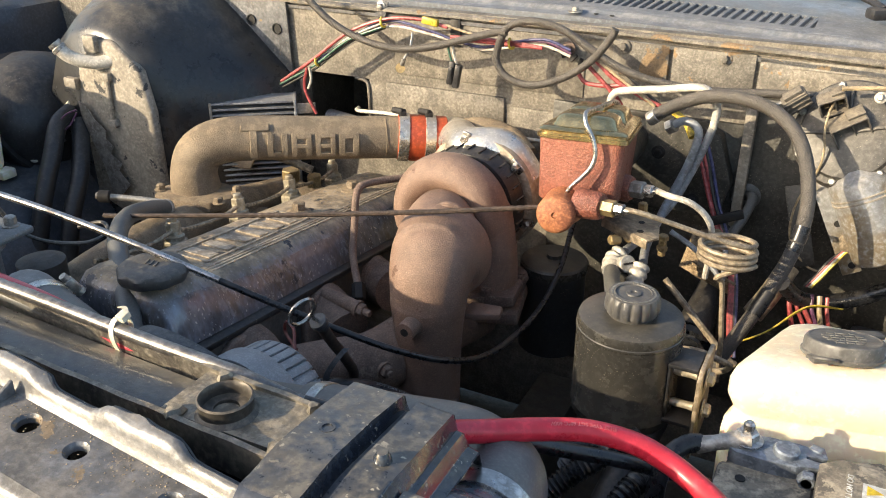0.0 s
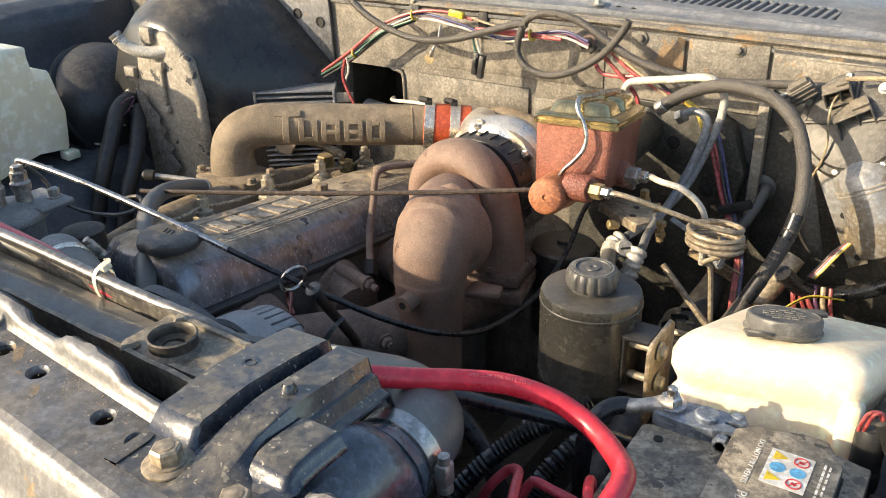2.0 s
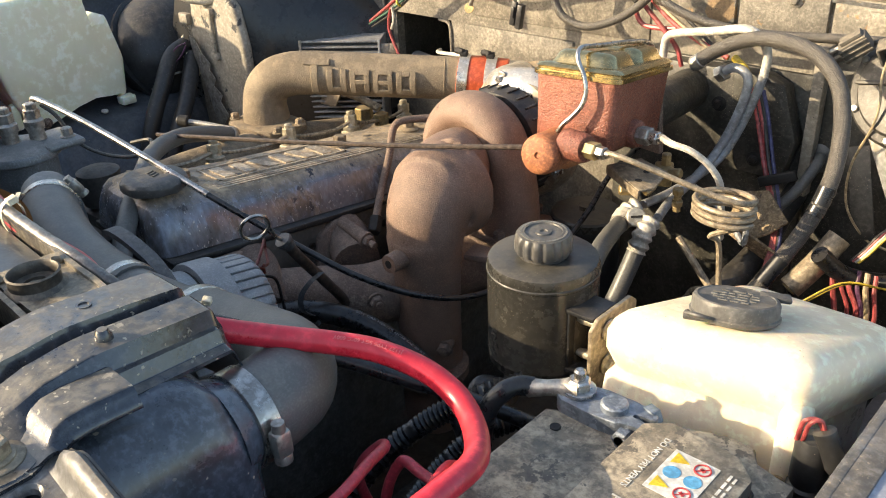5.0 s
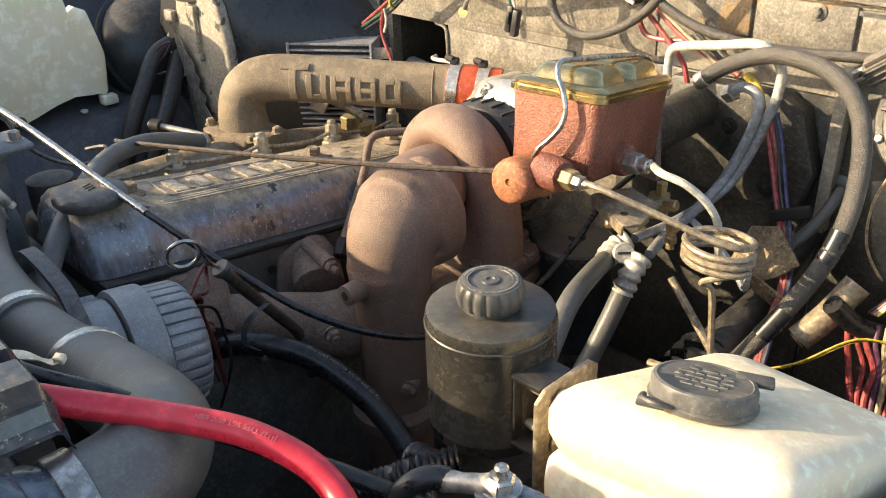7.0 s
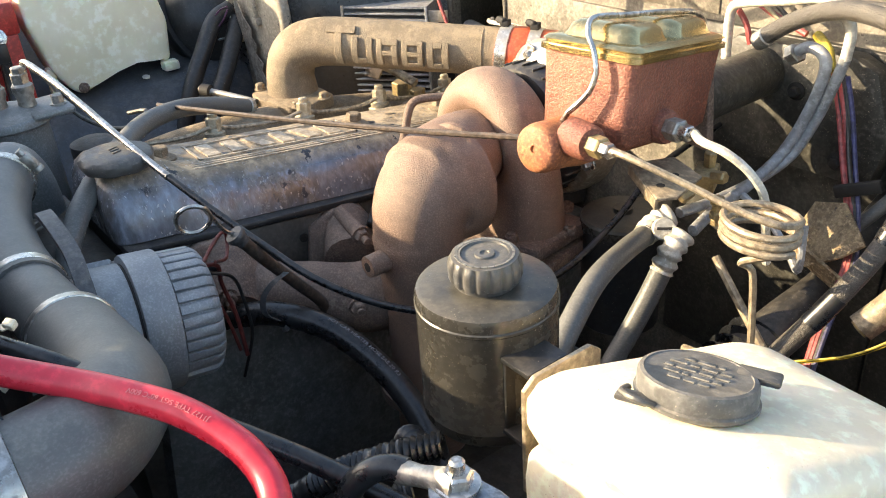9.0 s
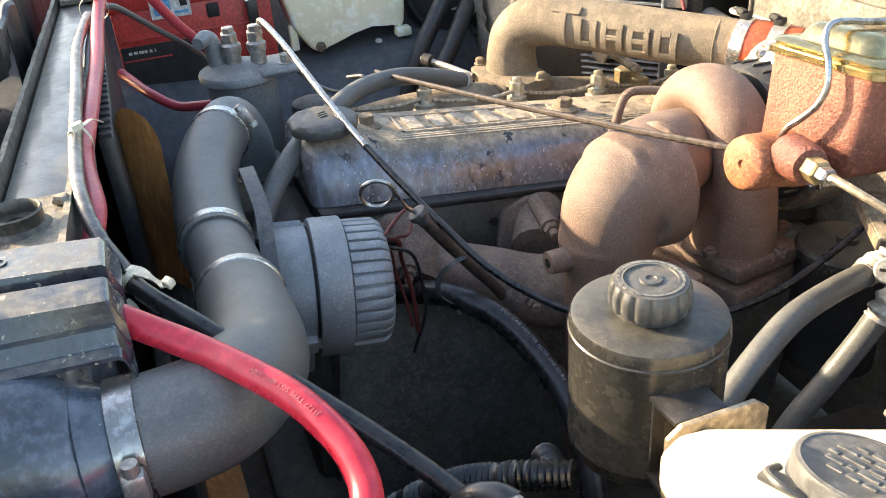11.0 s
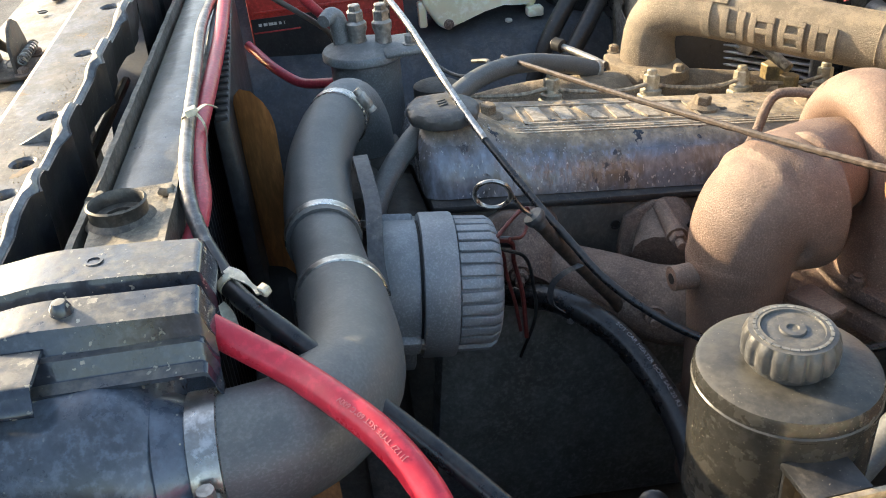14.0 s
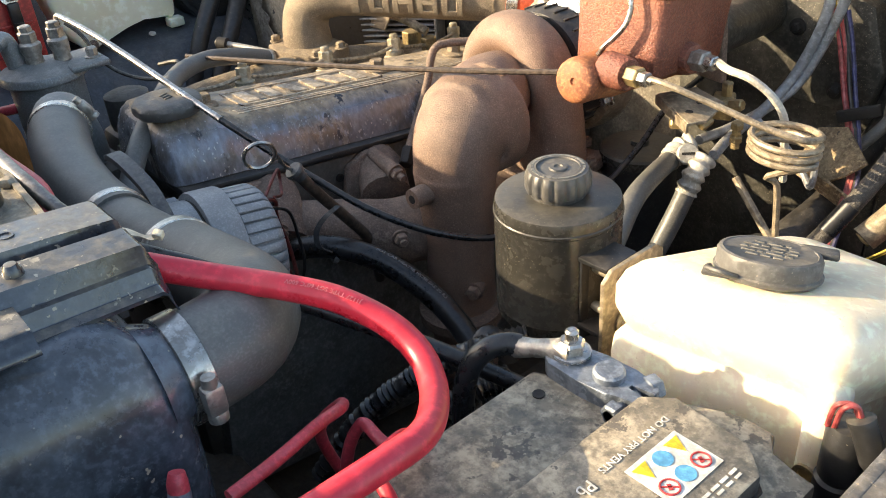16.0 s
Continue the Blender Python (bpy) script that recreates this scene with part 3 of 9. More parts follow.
box(bm, (0.020, 0.006, 0.055), pose(-0.655, FW - 0.005, 1.195), 0.002)
part("slot_clip", bm, M_BLACK, wall)
# dark sheets laid over the wall where it lies in shade
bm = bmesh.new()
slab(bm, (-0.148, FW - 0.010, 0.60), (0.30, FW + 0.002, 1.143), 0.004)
part("footwell_shade_panel", bm, M_FOOTWELL, wall, "grimy footwell sheet, darkened for the shade behind the master cylinder")
part("footwell_shade_panel", slab(bmesh.new(), (-0.47, FW - 0.007, 0.60), (-0.152, FW + 0.002, 1.098), 0.004), M_FOOTWELL, wall)
# right end plate with oval emboss
bm = bmesh.new()
slab(bm, (-0.105, FW - 0.011, 1.155), (0.06, FW - 0.005, 1.192), 0.003)
part("embossing", bm, M_FIREWALL, wall)

# the plate beside the heater case, with stamped holes
side = thing("trim_side_plate", (-1.05, 1.37, 1.1), "dusty steel cowl side plate with round holes", "body panel", kind="structure")
bm = bmesh.new()
prism(bm, [(-1.25, 1.04), (-1.005, 1.04), (-1.012, 1.24), (-1.25, 1.26)], 0.006, Matrix.Translation((0, 1.335, 0)) @ pose(0, 0, 0, 90), 0.001)
part("plate", bm, M_PANEL, side)
for x, z in ((-1.095, 1.177), (-1.035, 1.165), (-1.09, 1.13)):
    part("hole_rim", lathe(bmesh.new(), [(0.0105, 0), (0.0105, 0.002), (0.0085, 0.002), (0.008, -0.004), (0, -0.004)], axis((x, 1.328, z), (0, -1, 0)), 18), M_DARK, side)

# cowl with its air slots
cowl = thing("trim_cowl", (-0.4, 1.4, 1.23), "blue-grey painted cowl panel with air intake slots", "cowl", kind="structure")


def cowl_z(x, y):
    return 1.231 + 0.10 * (y - 1.37) - 0.03 * max(0, x + 0.45)


SLOT = [(-0.60 + 0.0152 * k) for k in range(34)]
bm = bmesh.new()
skin(bm, lambda u, v: (-1.4 + 2.4 * u, 1.372 + 0.086 * v, cowl_z(-1.4 + 2.4 * u, 1.372 + 0.086 * v) + 0.006 * math.exp(-((v - 0.40) / 0.10) ** 2) - 0.004 * math.exp(-((v - 0.62) / 0.05) ** 2)), 30, 24, (0, 0, -0.013))
part("front_strip", bm, M_COWL, cowl)
bm = bmesh.new()
skin(bm, lambda u, v: (-1.4 + 2.4 * u, 1.522 + 0.6 * v, cowl_z(-1.4 + 2.4 * u, 1.522) + 0.02 * v), 30, 3, (0, 0, -0.006))
part("rear_strip", bm, M_COWL, cowl)
for x0, x1 in ((-1.4, SLOT[0]), (SLOT[-1] + 0.006, 1.0)):
    part("end_strip", skin(bmesh.new(), lambda u, v: (x0 + (x1 - x0) * u, 1.458 + 0.064 * v, cowl_z(x0 + (x1 - x0) * u, 1.458 + 0.064 * v)), 6, 2, (0, 0, -0.006)), M_COWL, cowl)
for x in SLOT:
    lean = pose(x, 1.49, cowl_z(x, 1.49) - 0.004, 5.5, 0, 0) @ pose(0, 0, 0, 0, 0, -9)
    part("slat", box(bmesh.new(), (0.0072, 0.066, 0.008), lean, 0.001, 1), M_COWL, cowl)
# flat near-black sheet in place of the unlit space below the slots
part("duct", slab(bmesh.new(), (-0.65, 1.45, 1.14), (0.0, 1.53, 1.16)), M_DARK, cowl, "near-black sheet that darkens the recess under the slots")
bm = bmesh.new()
skin(bm, lambda u, v: (-0.42 + 0.36 * u, 1.339 + 0.026 * v + 0.012 * u, cowl_z(-0.42 + 0.36 * u, 1.36) - 0.0105 + 0.0012 * math.sin(420 * u + 3 * v) + 0.0015 * math.sin(9 * u)), 260, 4, (0, 0, -0.004))
part("sealer", bm, M_SEAL, cowl, "crusty pale sealer strip")
bm = bmesh.new()
skin(bm, lambda u, v: (-1.4 + 2.4 * u, 1.334 + 0.042 * v, cowl_z(-1.4 + 2.4 * u, 1.36) - 0.018 + 0.003 * v), 20, 2, (0, 0, -0.006))
part("lip", bm, M_PANEL, cowl)
part("bolt", bolt(bmesh.new(), (-0.458, 1.383, 1.236), (0, 0, 1), 0.0065, 0.006, 0.012), M_ZINC, cowl)
for x in (-0.425, -0.398):
    part("hole_rim", lathe(bmesh.new(), [(0.004, 0), (0.004, 0.001), (0.003, 0.001), (0, -0.001)], axis((x, 1.392, cowl_z(x, 1.392) + 0.001), (0, 0, 1)), 10), M_DARK, cowl)

# inner wings and wing tops
def wing_left(u, v):
    """The sloped inner wing on the far side."""
    y = 0.15 + 1.2 * u
    path = [(-1.24, 0.55), (-1.27, 0.80), (-1.34, 0.90), (-1.52, 0.945), (-1.62, 1.04), (-1.64, 1.17), (-1.70, 1.19), (-1.85, 1.17)]
    k = v * (len(path) - 1)
    i = min(int(k), len(path) - 2)
    a, b = Vector(path[i]), Vector(path[i + 1])
    p = a.lerp(b, k - i)
    return (p.x, y, p.y + 0.012 * math.sin(7 * y) * (v < 0.7))


inner = solo("wall_inner_wing", skin(bmesh.new(), wing_left, 24, 21, (0.0, 0, -0.006)), M_INNER, "dark blue-grey inner wing panel with dust", "inner wing", kind="structure", sharp=60)
wing = thing("wall_wing", (0.3, 0.6, 0.6), "pale blue painted wing with a dusty inner edge", "wing", kind="structure")


def wing_right(u, v):
    y = -0.1 + 1.45 * u
    path = [(0.152, 0.62), (0.150, 1.000), (0.149, 1.058), (0.156, 1.064), (0.178, 1.062), (0.185, 1.068), (0.30, 1.085), (0.50, 1.06), (0.62, 0.98), (0.66, 0.6)]
    k = v * (len(path) - 1)
    i = min(int(k), len(path) - 2)
    p = Vector(path[i]).lerp(Vector(path[i + 1]), k - i)
    return (p.x + 0.012 * max(0, u - 0.5), y, p.y)


part("outer_skin", skin(bmesh.new(), wing_right, 20, 36, (0, 0, -0.003)), M_WING, wing, sharp=50)
bm = bmesh.new()
slab(bm, (0.142, 0.10, 1.015), (0.1475, 1.3, 1.066), 0.001)
slab(bm, (0.1400, 0.10, 1.0605), (0.164, 1.3, 1.0655), 0.001)
part("inner_flange", bm, M_PANEL, wing, "dusty grey inner flange")
# rails over an added floor sheet that shuts light out from below
bm = bmesh.new()
slab(bm, (-1.3, 0.12, 0.42), (0.16, 1.36, 0.44))
for lo, hi in (((-0.45, 0.2, 0.46), (-0.36, 1.3, 0.58)), ((-1.12, 0.2, 0.46), (-1.03, 1.3, 0.58)), ((-1.03, 0.48, 0.48), (-0.45, 0.58, 0.56))):
    slab(bm, lo, hi, 0.01)
solo("floor_underbody", bm, M_HEAD, "dark greasy chassis rails and a tray added to keep the bay dark", "chassis", kind="structure")
bm = bmesh.new()
slab(bm, (0.05, 0.30, 0.44), (0.16, 1.36, 0.80), 0.01)
solo("wall_wing_liner", bm, M_INNER, "dark inner wing liner under the battery", "inner wing", kind="structure")

# radiator support: holed top, front step, rear lip
sup = thing("trim_radiator_support", (-0.5, 0.2, 0.9), "dusty grey steel radiator support panel with stamped holes", "radiator support", kind="structure")


def run(x):
    """How the panel swings and drops along its length."""
    k = max(-0.55, min(0.5, x + 0.30))
    return -0.065 * k, -0.055 * k


def sup_at(x, y, z):
    a, b = run(x)
    return (x, y + a, z + b)


HOLES = [(-0.520, 0.0075), (-0.439, 0.0078), (-0.392, 0.0068), (-0.312, 0.0070), (-0.275, 0.0066), (-0.140, 0.0072), (-0.66, 0.0075), (-0.80, 0.0085), (-0.96, 0.0075)]
bm = bmesh.new()
Y0, Y1, ZT = 0.226, 0.2785, 1.1525
cells, xs = sorted(HOLES), -1.50
for hx, hr in cells + [(None, 0)]:
    x1 = hx - 0.018 if hx is not None else 0.14
    n = max(2, int((x1 - xs) / 0.03))
    for i in range(n):
        a, b = xs + (x1 - xs) * i / n, xs + (x1 - xs) * (i + 1) / n
        bm.faces.new([bm.verts.new(sup_at(*p)) for p in ((a, Y0, ZT), (b, Y0, ZT), (b, Y1, ZT), (a, Y1, ZT))])
    if hx is None:
        break
    cy, outer, inner_ring, deep = 0.263, [], [], []
    for k in range(24):
        a = 2 * math.pi * k / 24
        c, s = math.cos(a), math.sin(a)
        t = min(0.018 / max(1e-6, abs(c)), (Y1 - cy if s > 0 else cy - Y0) / max(1e-6, abs(s)))
        outer.append((hx + c * t, cy + s * t))
    corners = [(hx - 0.018, Y0), (hx + 0.018, Y0), (hx + 0.018, Y1), (hx - 0.018, Y1)]
    for q in corners:
        k = min(range(24), key=lambda i: (outer[i][0] - q[0]) ** 2 + (outer[i][1] - q[1]) ** 2)
        outer[k] = q
    ring = [[bm.verts.new(sup_at(x, y, ZT)) for x, y in outer]]
    for rr, dz in ((hr * 1.25, 0.0), (hr, -0.002), (hr * 0.97, -0.006)):
        ring.append([bm.verts.new(sup_at(hx + rr * math.cos(2 * math.pi * k / 24), cy + rr * math.sin(2 * math.pi * k / 24), ZT + dz)) for k in range(24)])
    for p, q in zip(ring, ring[1:]):
        for k in range(24):
            bm.faces.new((p[k], p[(k + 1) % 24], q[(k + 1) % 24], q[k]))
    xs = hx + 0.018
part("top_plate", bm, M_PANEL, sup)


def front(u, v):
    x = -1.50 + 1.64 * u
    path = [(Y0, ZT), (0.220, ZT - 0.003), (0.214, ZT - 0.012), (0.204, ZT - 0.050), (0.198, ZT - 0.056), (0.15, ZT - 0.060), (0.10, ZT - 0.066), (0.06, ZT - 0.075), (0.045, ZT - 0.14)]
    k = v * (len(path) - 1)
    i = min(int(k), len(path) - 2)
    p = Vector(path[i]).lerp(Vector(path[i + 1]), k - i)
    return Vector(sup_at(x, p.x, p.y))


part("front_step", skin(bmesh.new(), front, 40, 24, (0, 0, -0.003)), M_PANEL, sup, sharp=50)


def lip(u, v):
    """The rear fold of the panel, worn into long scallops with curled tabs."""
    x = -1.50 + 1.64 * u
    gap = 1.0 if x < -0.275 or x > -0.150 else 0.05
    wave = math.sin(2 * math.pi * (x + 0.385) / 0.128) + 0.45 * math.sin(2 * math.pi * (x + 0.21) / 0.231)
    tab = 1 / (1 + math.exp(-7 * wave))
    curl = sum(math.exp(-((x - c) / 0.006) ** 2) for c in (-0.362, -0.452, -0.588, -0.716, -0.846, -0.968))
    h = gap * (0.0105 + 0.0085 * tab)
    out = gap * (0.003 * tab + 0.004 * curl)
    path = [(Y1, ZT), (Y1 + 0.003, ZT + h * 0.30), (Y1 + 0.005, ZT + h * 0.70), (Y1 + 0.007 + out * 0.5, ZT + h * 0.94), (Y1 + 0.009 + out, ZT + h), (Y1 + 0.011 + out, ZT + h - 0.0015 - 0.003 * curl * gap)]
    k = v * (len(path) - 1)
    i = min(int(k), len(path) - 2)
    p = Vector(path[i]).lerp(Vector(path[i + 1]), k - i)
    return Vector(sup_at(x, p.x, p.y))


part("rear_lip", skin(bmesh.new(), lip, 260, 10, (0, 0.0012, -0.002)), M_PANEL, sup, sharp=50)


def lip_back(x0, x1, deep):
    """The panel's rear face below the fold, between two places."""
    def place(u, v):
        p = lip((x0 + (x1 - x0) * u + 1.50) / 1.64, 1.0)
        return Vector((p.x, p.y + 0.0012 - 0.003 * v + 0.002 * math.sin(40 * p.x) * v, (p.z - 0.0015) * (1 - v) + (sup_at(p.x, 0, ZT)[2] - deep) * v))
    return place


# same panel turned from the sun; its shade is put in as black
for x0, x1, deep, n in ((-1.50, -0.800, 0.12, 110), (-0.800, -0.512, 0.024, 50), (-0.512, 0.14, 0.12, 100)):
    part("lip_back", skin(bmesh.new(), lip_back(x0, x1, deep), n, 3, (0, 0.0015, 0)), M_BLACK, sup, "rear face coloured dark for the shade behind the fold")
part("opening_bar", tube(bmesh.new(), [(-0.95, 0.262, 1.050), (-0.45, 0.262, 1.078)], 0.006, 8), M_BLACK, sup)
for x in (-0.47, -0.86):
    bm = bmesh.new()
    prism(bm, [(0, 0), (0.026, 0), (0, 0.011)], 0.003, Matrix.Translation(sup_at(x, Y1, ZT)) @ pose(0, 0, 0, 90, 0, -90), 0.0008)
    part("gusset", bm, M_PANEL, sup)
# unseen plain sheet added to stop sun leaking in from the front
part("front_light_block", slab(bmesh.new(), (-1.50, 0.055, 0.3), (0.14, 0.075, 0.99)), M_DARK, sup)
for x, y, rx, ry in ((-1.150, 0.165, 0.030, 0.011), (-1.30, 0.175, 0.030, 0.011), (-0.834, 0.175, 0.026, 0.012)):
    z = sup_at(x, y, ZT - 0.0585)[2]
    part("oval_hole", lathe(bmesh.new(), [(1.0, 0.001), (0.92, 0.003), (0.84, 0.001), (0.80, -0.001), (0, -0.001)], Matrix.Translation((x, y, z)) @ Matrix.Diagonal((rx, ry, 1, 1)), 24), M_BLACK, sup)
for x, y in ((-1.19, 0.155), (-1.33, 0.165), (-1.06, 0.16)):
    z = sup_at(x, y, ZT - 0.0585)[2]
    part("small_hole", lathe(bmesh.new(), [(0.008, 0.001), (0.007, 0.002), (0.006, 0.0), (0, -0.001)], Matrix.Translation((x, y, z)), 16), M_BLACK, sup)

latch = thing("bonnet_latch", (-0.80, 0.175, 1.12), "rusty black bonnet latch on the front panel", "latch")
L_M = Matrix.Translation((-0.815, 0.170, sup_at(-0.815, 0, ZT - 0.060)[2]))
part("base", box(bmesh.new(), (0.085, 0.060, 0.004), L_M @ Matrix.Translation((0, 0, 0.003)), 0.001), M_LATCH, latch)
for dy in (-0.016, 0.016):
    bm = bmesh.new()
    prism(bm, [(-0.036, 0.0), (0.036, 0.0), (0.033, 0.030), (0.016, 0.046), (-0.004, 0.052), (-0.022, 0.044), (-0.034, 0.022)], 0.004, L_M @ Matrix.Translation((0, dy + 0.002, 0.004)) @ pose(0, 0, 0, 90), 0.001)
    part("cheek", bm, M_LATCH, latch)
part("hook", tube(bmesh.new(), [L_M @ Vector(q) for q in ((-0.02, 0, 0.020), (0.006, 0, 0.034), (0.018, 0, 0.050), (0.008, 0, 0.060), (-0.010, 0, 0.058))], 0.005, 10), M_LATCH, latch)
part("spring", tube(bmesh.new(), [L_M @ Vector((-0.034 + 0.0016 * k, 0.024 + 0.005 * math.cos(k * 1.25), 0.018 + 0.005 * math.sin(k * 1.25))) for k in range(42)], 0.0011, 5, 2), M_ZINC, latch)
for dx in (-0.036, 0.036):
    part("bolt", bolt(bmesh.new(), L_M @ Vector((dx, 0.024, 0.005)), (0, 0, 1), 0.006, 0.006, 0.010), M_MANIFOLD, latch)

# ---- radiator ----
rad = thing("radiator", (-0.70, 0.36, 0.60), "grimy brass radiator with a dusty black top tank", "radiator")


def rad_y(x):
    return 0.352 - 0.045 * (x + 0.35)


bm = bmesh.new()
skin(bm, lambda u, v: (-1.12 + 0.735 * u, rad_y(-1.12 + 0.735 * u) - 0.021 + 0.046 * v, 1.1400 + 0.0025 * math.sin(3.14 * v)), 20, 6, (0, 0, -0.02))
part("top_tank", bm, M_RADIATOR, rad)
for dy, w in ((-0.026, 0.0045), (0.030, 0.0045)):
    bm = bmesh.new()
    skin(bm, lambda u, v: (-1.2 + 0.955 * u, rad_y(-1.2 + 0.955 * u) + dy - w / 2 + w * v, 1.1535 + 0.0006 * math.sin(90 * u)), 40, 2, (0, 0, -0.028))
    part("side_rail", bm, M_SOLDER, rad)
for x0, x1 in ((-0.385, -0.275), (-1.135, -1.06)):
    bm = bmesh.new()
    skin(bm, lambda u, v: (x0 + (x1 - x0) * u, rad_y(x0) - 0.022 + 0.050 * v, 1.1505 + 0.0012 * math.sin(6 * u) * math.sin(5 * v)), 8, 6, (0, 0, -0.006))
    part("neck_plate", bm, M_SOLDER, rad)
for x, y in ((-0.342, 0.350), (-1.090, 0.385)):
    bm = bmesh.new()
    lathe(bm, [(0.0230, 0), (0.0206, 0.002), (0.0188, 0.004), (0.0188, 0.0110), (0.0194, 0.0125), (0.0180, 0.0135), (0.0168, 0.0120), (0.0165, 0.004), (0.0090, 0.004), (0.0085, -0.004), (0, -0.006)], axis((x, y, 1.1495), (0, 0, 1)), 32)
    part("filler_neck", bm, M_NECK, rad, "open brass filler neck")
for x, y, k in ((-0.372, 0.332, 1.0), (-0.368, 0.379, 0.8), (-0.285, 0.330, 1.1), (-0.29, 0.377, 0.7)):
    bm = bmesh.new()
    lathe(bm, [(0.007 * k, 0), (0.0075 * k, 0.002), (0.005 * k, 0.0055), (0, 0.0065)], axis((x, y, 1.1505), (0, 0, 1)), 9, lambda a, z: 1 + 0.25 * math.sin(3 * a))
    part("solder_lump", bm, M_SOLDER, rad)
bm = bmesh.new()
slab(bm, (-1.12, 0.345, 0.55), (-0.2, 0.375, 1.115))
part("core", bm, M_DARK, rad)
for i in range(46):
    part("fin", slab(bmesh.new(), (-1.11 + 0.02 * i, 0.3745, 0.56), (-1.106 + 0.02 * i, 0.378, 1.11)), M_BLACK, rad)

shroud = thing("fan_shroud", (-0.7, 0.43, 0.70), "black ribbed plastic fan shroud behind the radiator", "fan shroud")
bm = bmesh.new()
slab(bm, (-1.10, 0.396, 0.62), (-0.58, 0.412, 1.116), 0.004)
# made-up lower sheet that hides the low blade and keeps the gap dark
slab(bm, (-0.582, 0.396, 0.62), (-0.33, 0.412, 0.925), 0.004)
part("panel", bm, M_PLASTIC, shroud)
for i in range(26):
    part("rib", slab(bmesh.new(), (-1.09 + 0.02 * i, 0.398, 1.114), (-1.083 + 0.02 * i, 0.410, 1.119), 0.001, 1), M_PLASTIC, shroud)

fan = thing("cooling_fan", (-0.62, 0.455, 0.82), "brown plastic cooling fan behind the radiator", "fan")
fan_c = Vector((-0.635, 0.432, 0.86))
bm = bmesh.new()
lathe(bm, [(0.055, -0.02), (0.06, 0), (0.05, 0.02), (0.02, 0.03), (0, 0.03)], axis(fan_c, (0, 1, 0)))
part("hub", bm, M_DARK, fan)


def blade(u, v):
    """A blade with a rounded tip, pitched against the fan's turning."""
    tip = math.sqrt(max(0.03, 1 - (max(0.0, u - 0.82) / 0.184) ** 2))
    side = (2 * v - 1) * (0.75 + 0.25 * u) * tip
    return Vector((0.045 + 0.217 * u, 0.020 * side, 0.019 * side - 0.004 * (1 - side * side)))


for k in range(3):
    bm = bmesh.new()
    skin(bm, blade, 24, 8, (0, -0.003, -0.003))
    bmesh.ops.transform(bm, matrix=Matrix.Translation(fan_c) @ Matrix.Rotation(-radians(90 + 120 * k), 4, "Y") @ pose(0, 0, 0, -90), verts=bm.verts)
    part("blade", bm, M_FAN, fan)

# sand swept against the panel's rear fold
rng = random.Random(5)
grains, faces = [], []
for i in range(1500):
    x = rng.uniform(-1.2, -0.29) if i % 7 else rng.uniform(-0.14, 0.10)
    off = min(abs(rng.gauss(0, 0.011)), 0.045) + 0.001
    if math.sin(23 * x) + math.sin(9 * x) + math.sin(51 * x) < -0.6 and off < 0.02 and i % 3:
        continue
    p, r = Vector(sup_at(x, Y1 - off, ZT + 0.0002)), rng.uniform(0.0002, 0.00055)
    n = len(grains)
    grains += [(p.x + dx * r * rng.uniform(0.7, 1.4), p.y + dy * r * rng.uniform(0.7, 1.4), p.z + dz * r) for dx, dy, dz in ((-1, -1, 0), (1, -0.8, 0), (0.9, 1, 0), (-1, 0.8, 0), (0.1, 0, 1.1))]
    faces += [(n, n + 1, n + 4), (n + 1, n + 2, n + 4), (n + 2, n + 3, n + 4), (n + 3, n, n + 4)]
me = bpy.data.meshes.new("sand")
me.from_pydata(grains, [], faces)
me.materials.append(M_SAND)
tagged(new("sand", me), "tan sand and grit lying along the panel's fold", "sand", kind="stuff")


# ---- engine ----
def top_z(y):
    """Height of the valve cover's top along the tilted engine."""
    return 1.020 - 0.118 * (y - 0.60)


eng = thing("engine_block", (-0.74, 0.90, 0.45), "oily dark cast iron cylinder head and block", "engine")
tilt = Matrix.Translation((-0.74, 0.60, 0.955)) @ pose(0, 0, 0, -6.7)
bm = bmesh.new()
box(bm, (0.200, 0.74, 0.10), tilt @ Matrix.Translation((0.0, 0.38, -0.056)), 0.008)
part("cylinder_head", bm, M_HEAD, eng)
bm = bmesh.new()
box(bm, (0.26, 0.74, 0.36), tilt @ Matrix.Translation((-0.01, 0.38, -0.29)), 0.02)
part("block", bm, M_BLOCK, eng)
bm = bmesh.new()
box(bm, (0.204, 0.70, 0.010), tilt @ Matrix.Translation((0.002, 0.35, -0.001)), 0.004)
part("gasket", bm, M_BLACK, eng, "black cover gasket")
for y in (0.06, 0.20, 0.34, 0.48):
    lathe_bm = lathe(bmesh.new(), [(0.006, 0), (0.006, 0.002), (0.004, 0.002), (0.0038, -0.002), (0, -0.002)], tilt @ axis((0.101, y + 0.02, -0.035), (1, 0, 0)), 12)
    part("core_plug", lathe_bm, M_DARK, eng)
# timing cover, thermostat side and front clutter
bm = bmesh.new()
slab(bm, (-0.84, 0.545, 0.50), (-0.64, 0.605, 0.94), 0.02)
slab(bm, (-0.80, 0.50, 0.88), (-0.70, 0.56, 0.955), 0.015)
part("timing_cover", bm, M_HEAD, eng)

cover = thing("valve_cover", (-0.735, 0.85, 0.95), "worn blue-grey valve cover, dusty on top", "valve cover")
bm = bmesh.new()
section = [(-0.092, -0.062), (-0.088, -0.050), (-0.080, -0.020), (-0.066, -0.004), (-0.055, 0.0), (0.044, 0.0), (0.056, -0.004), (0.070, -0.018), (0.081, -0.045), (0.085, -0.060)]
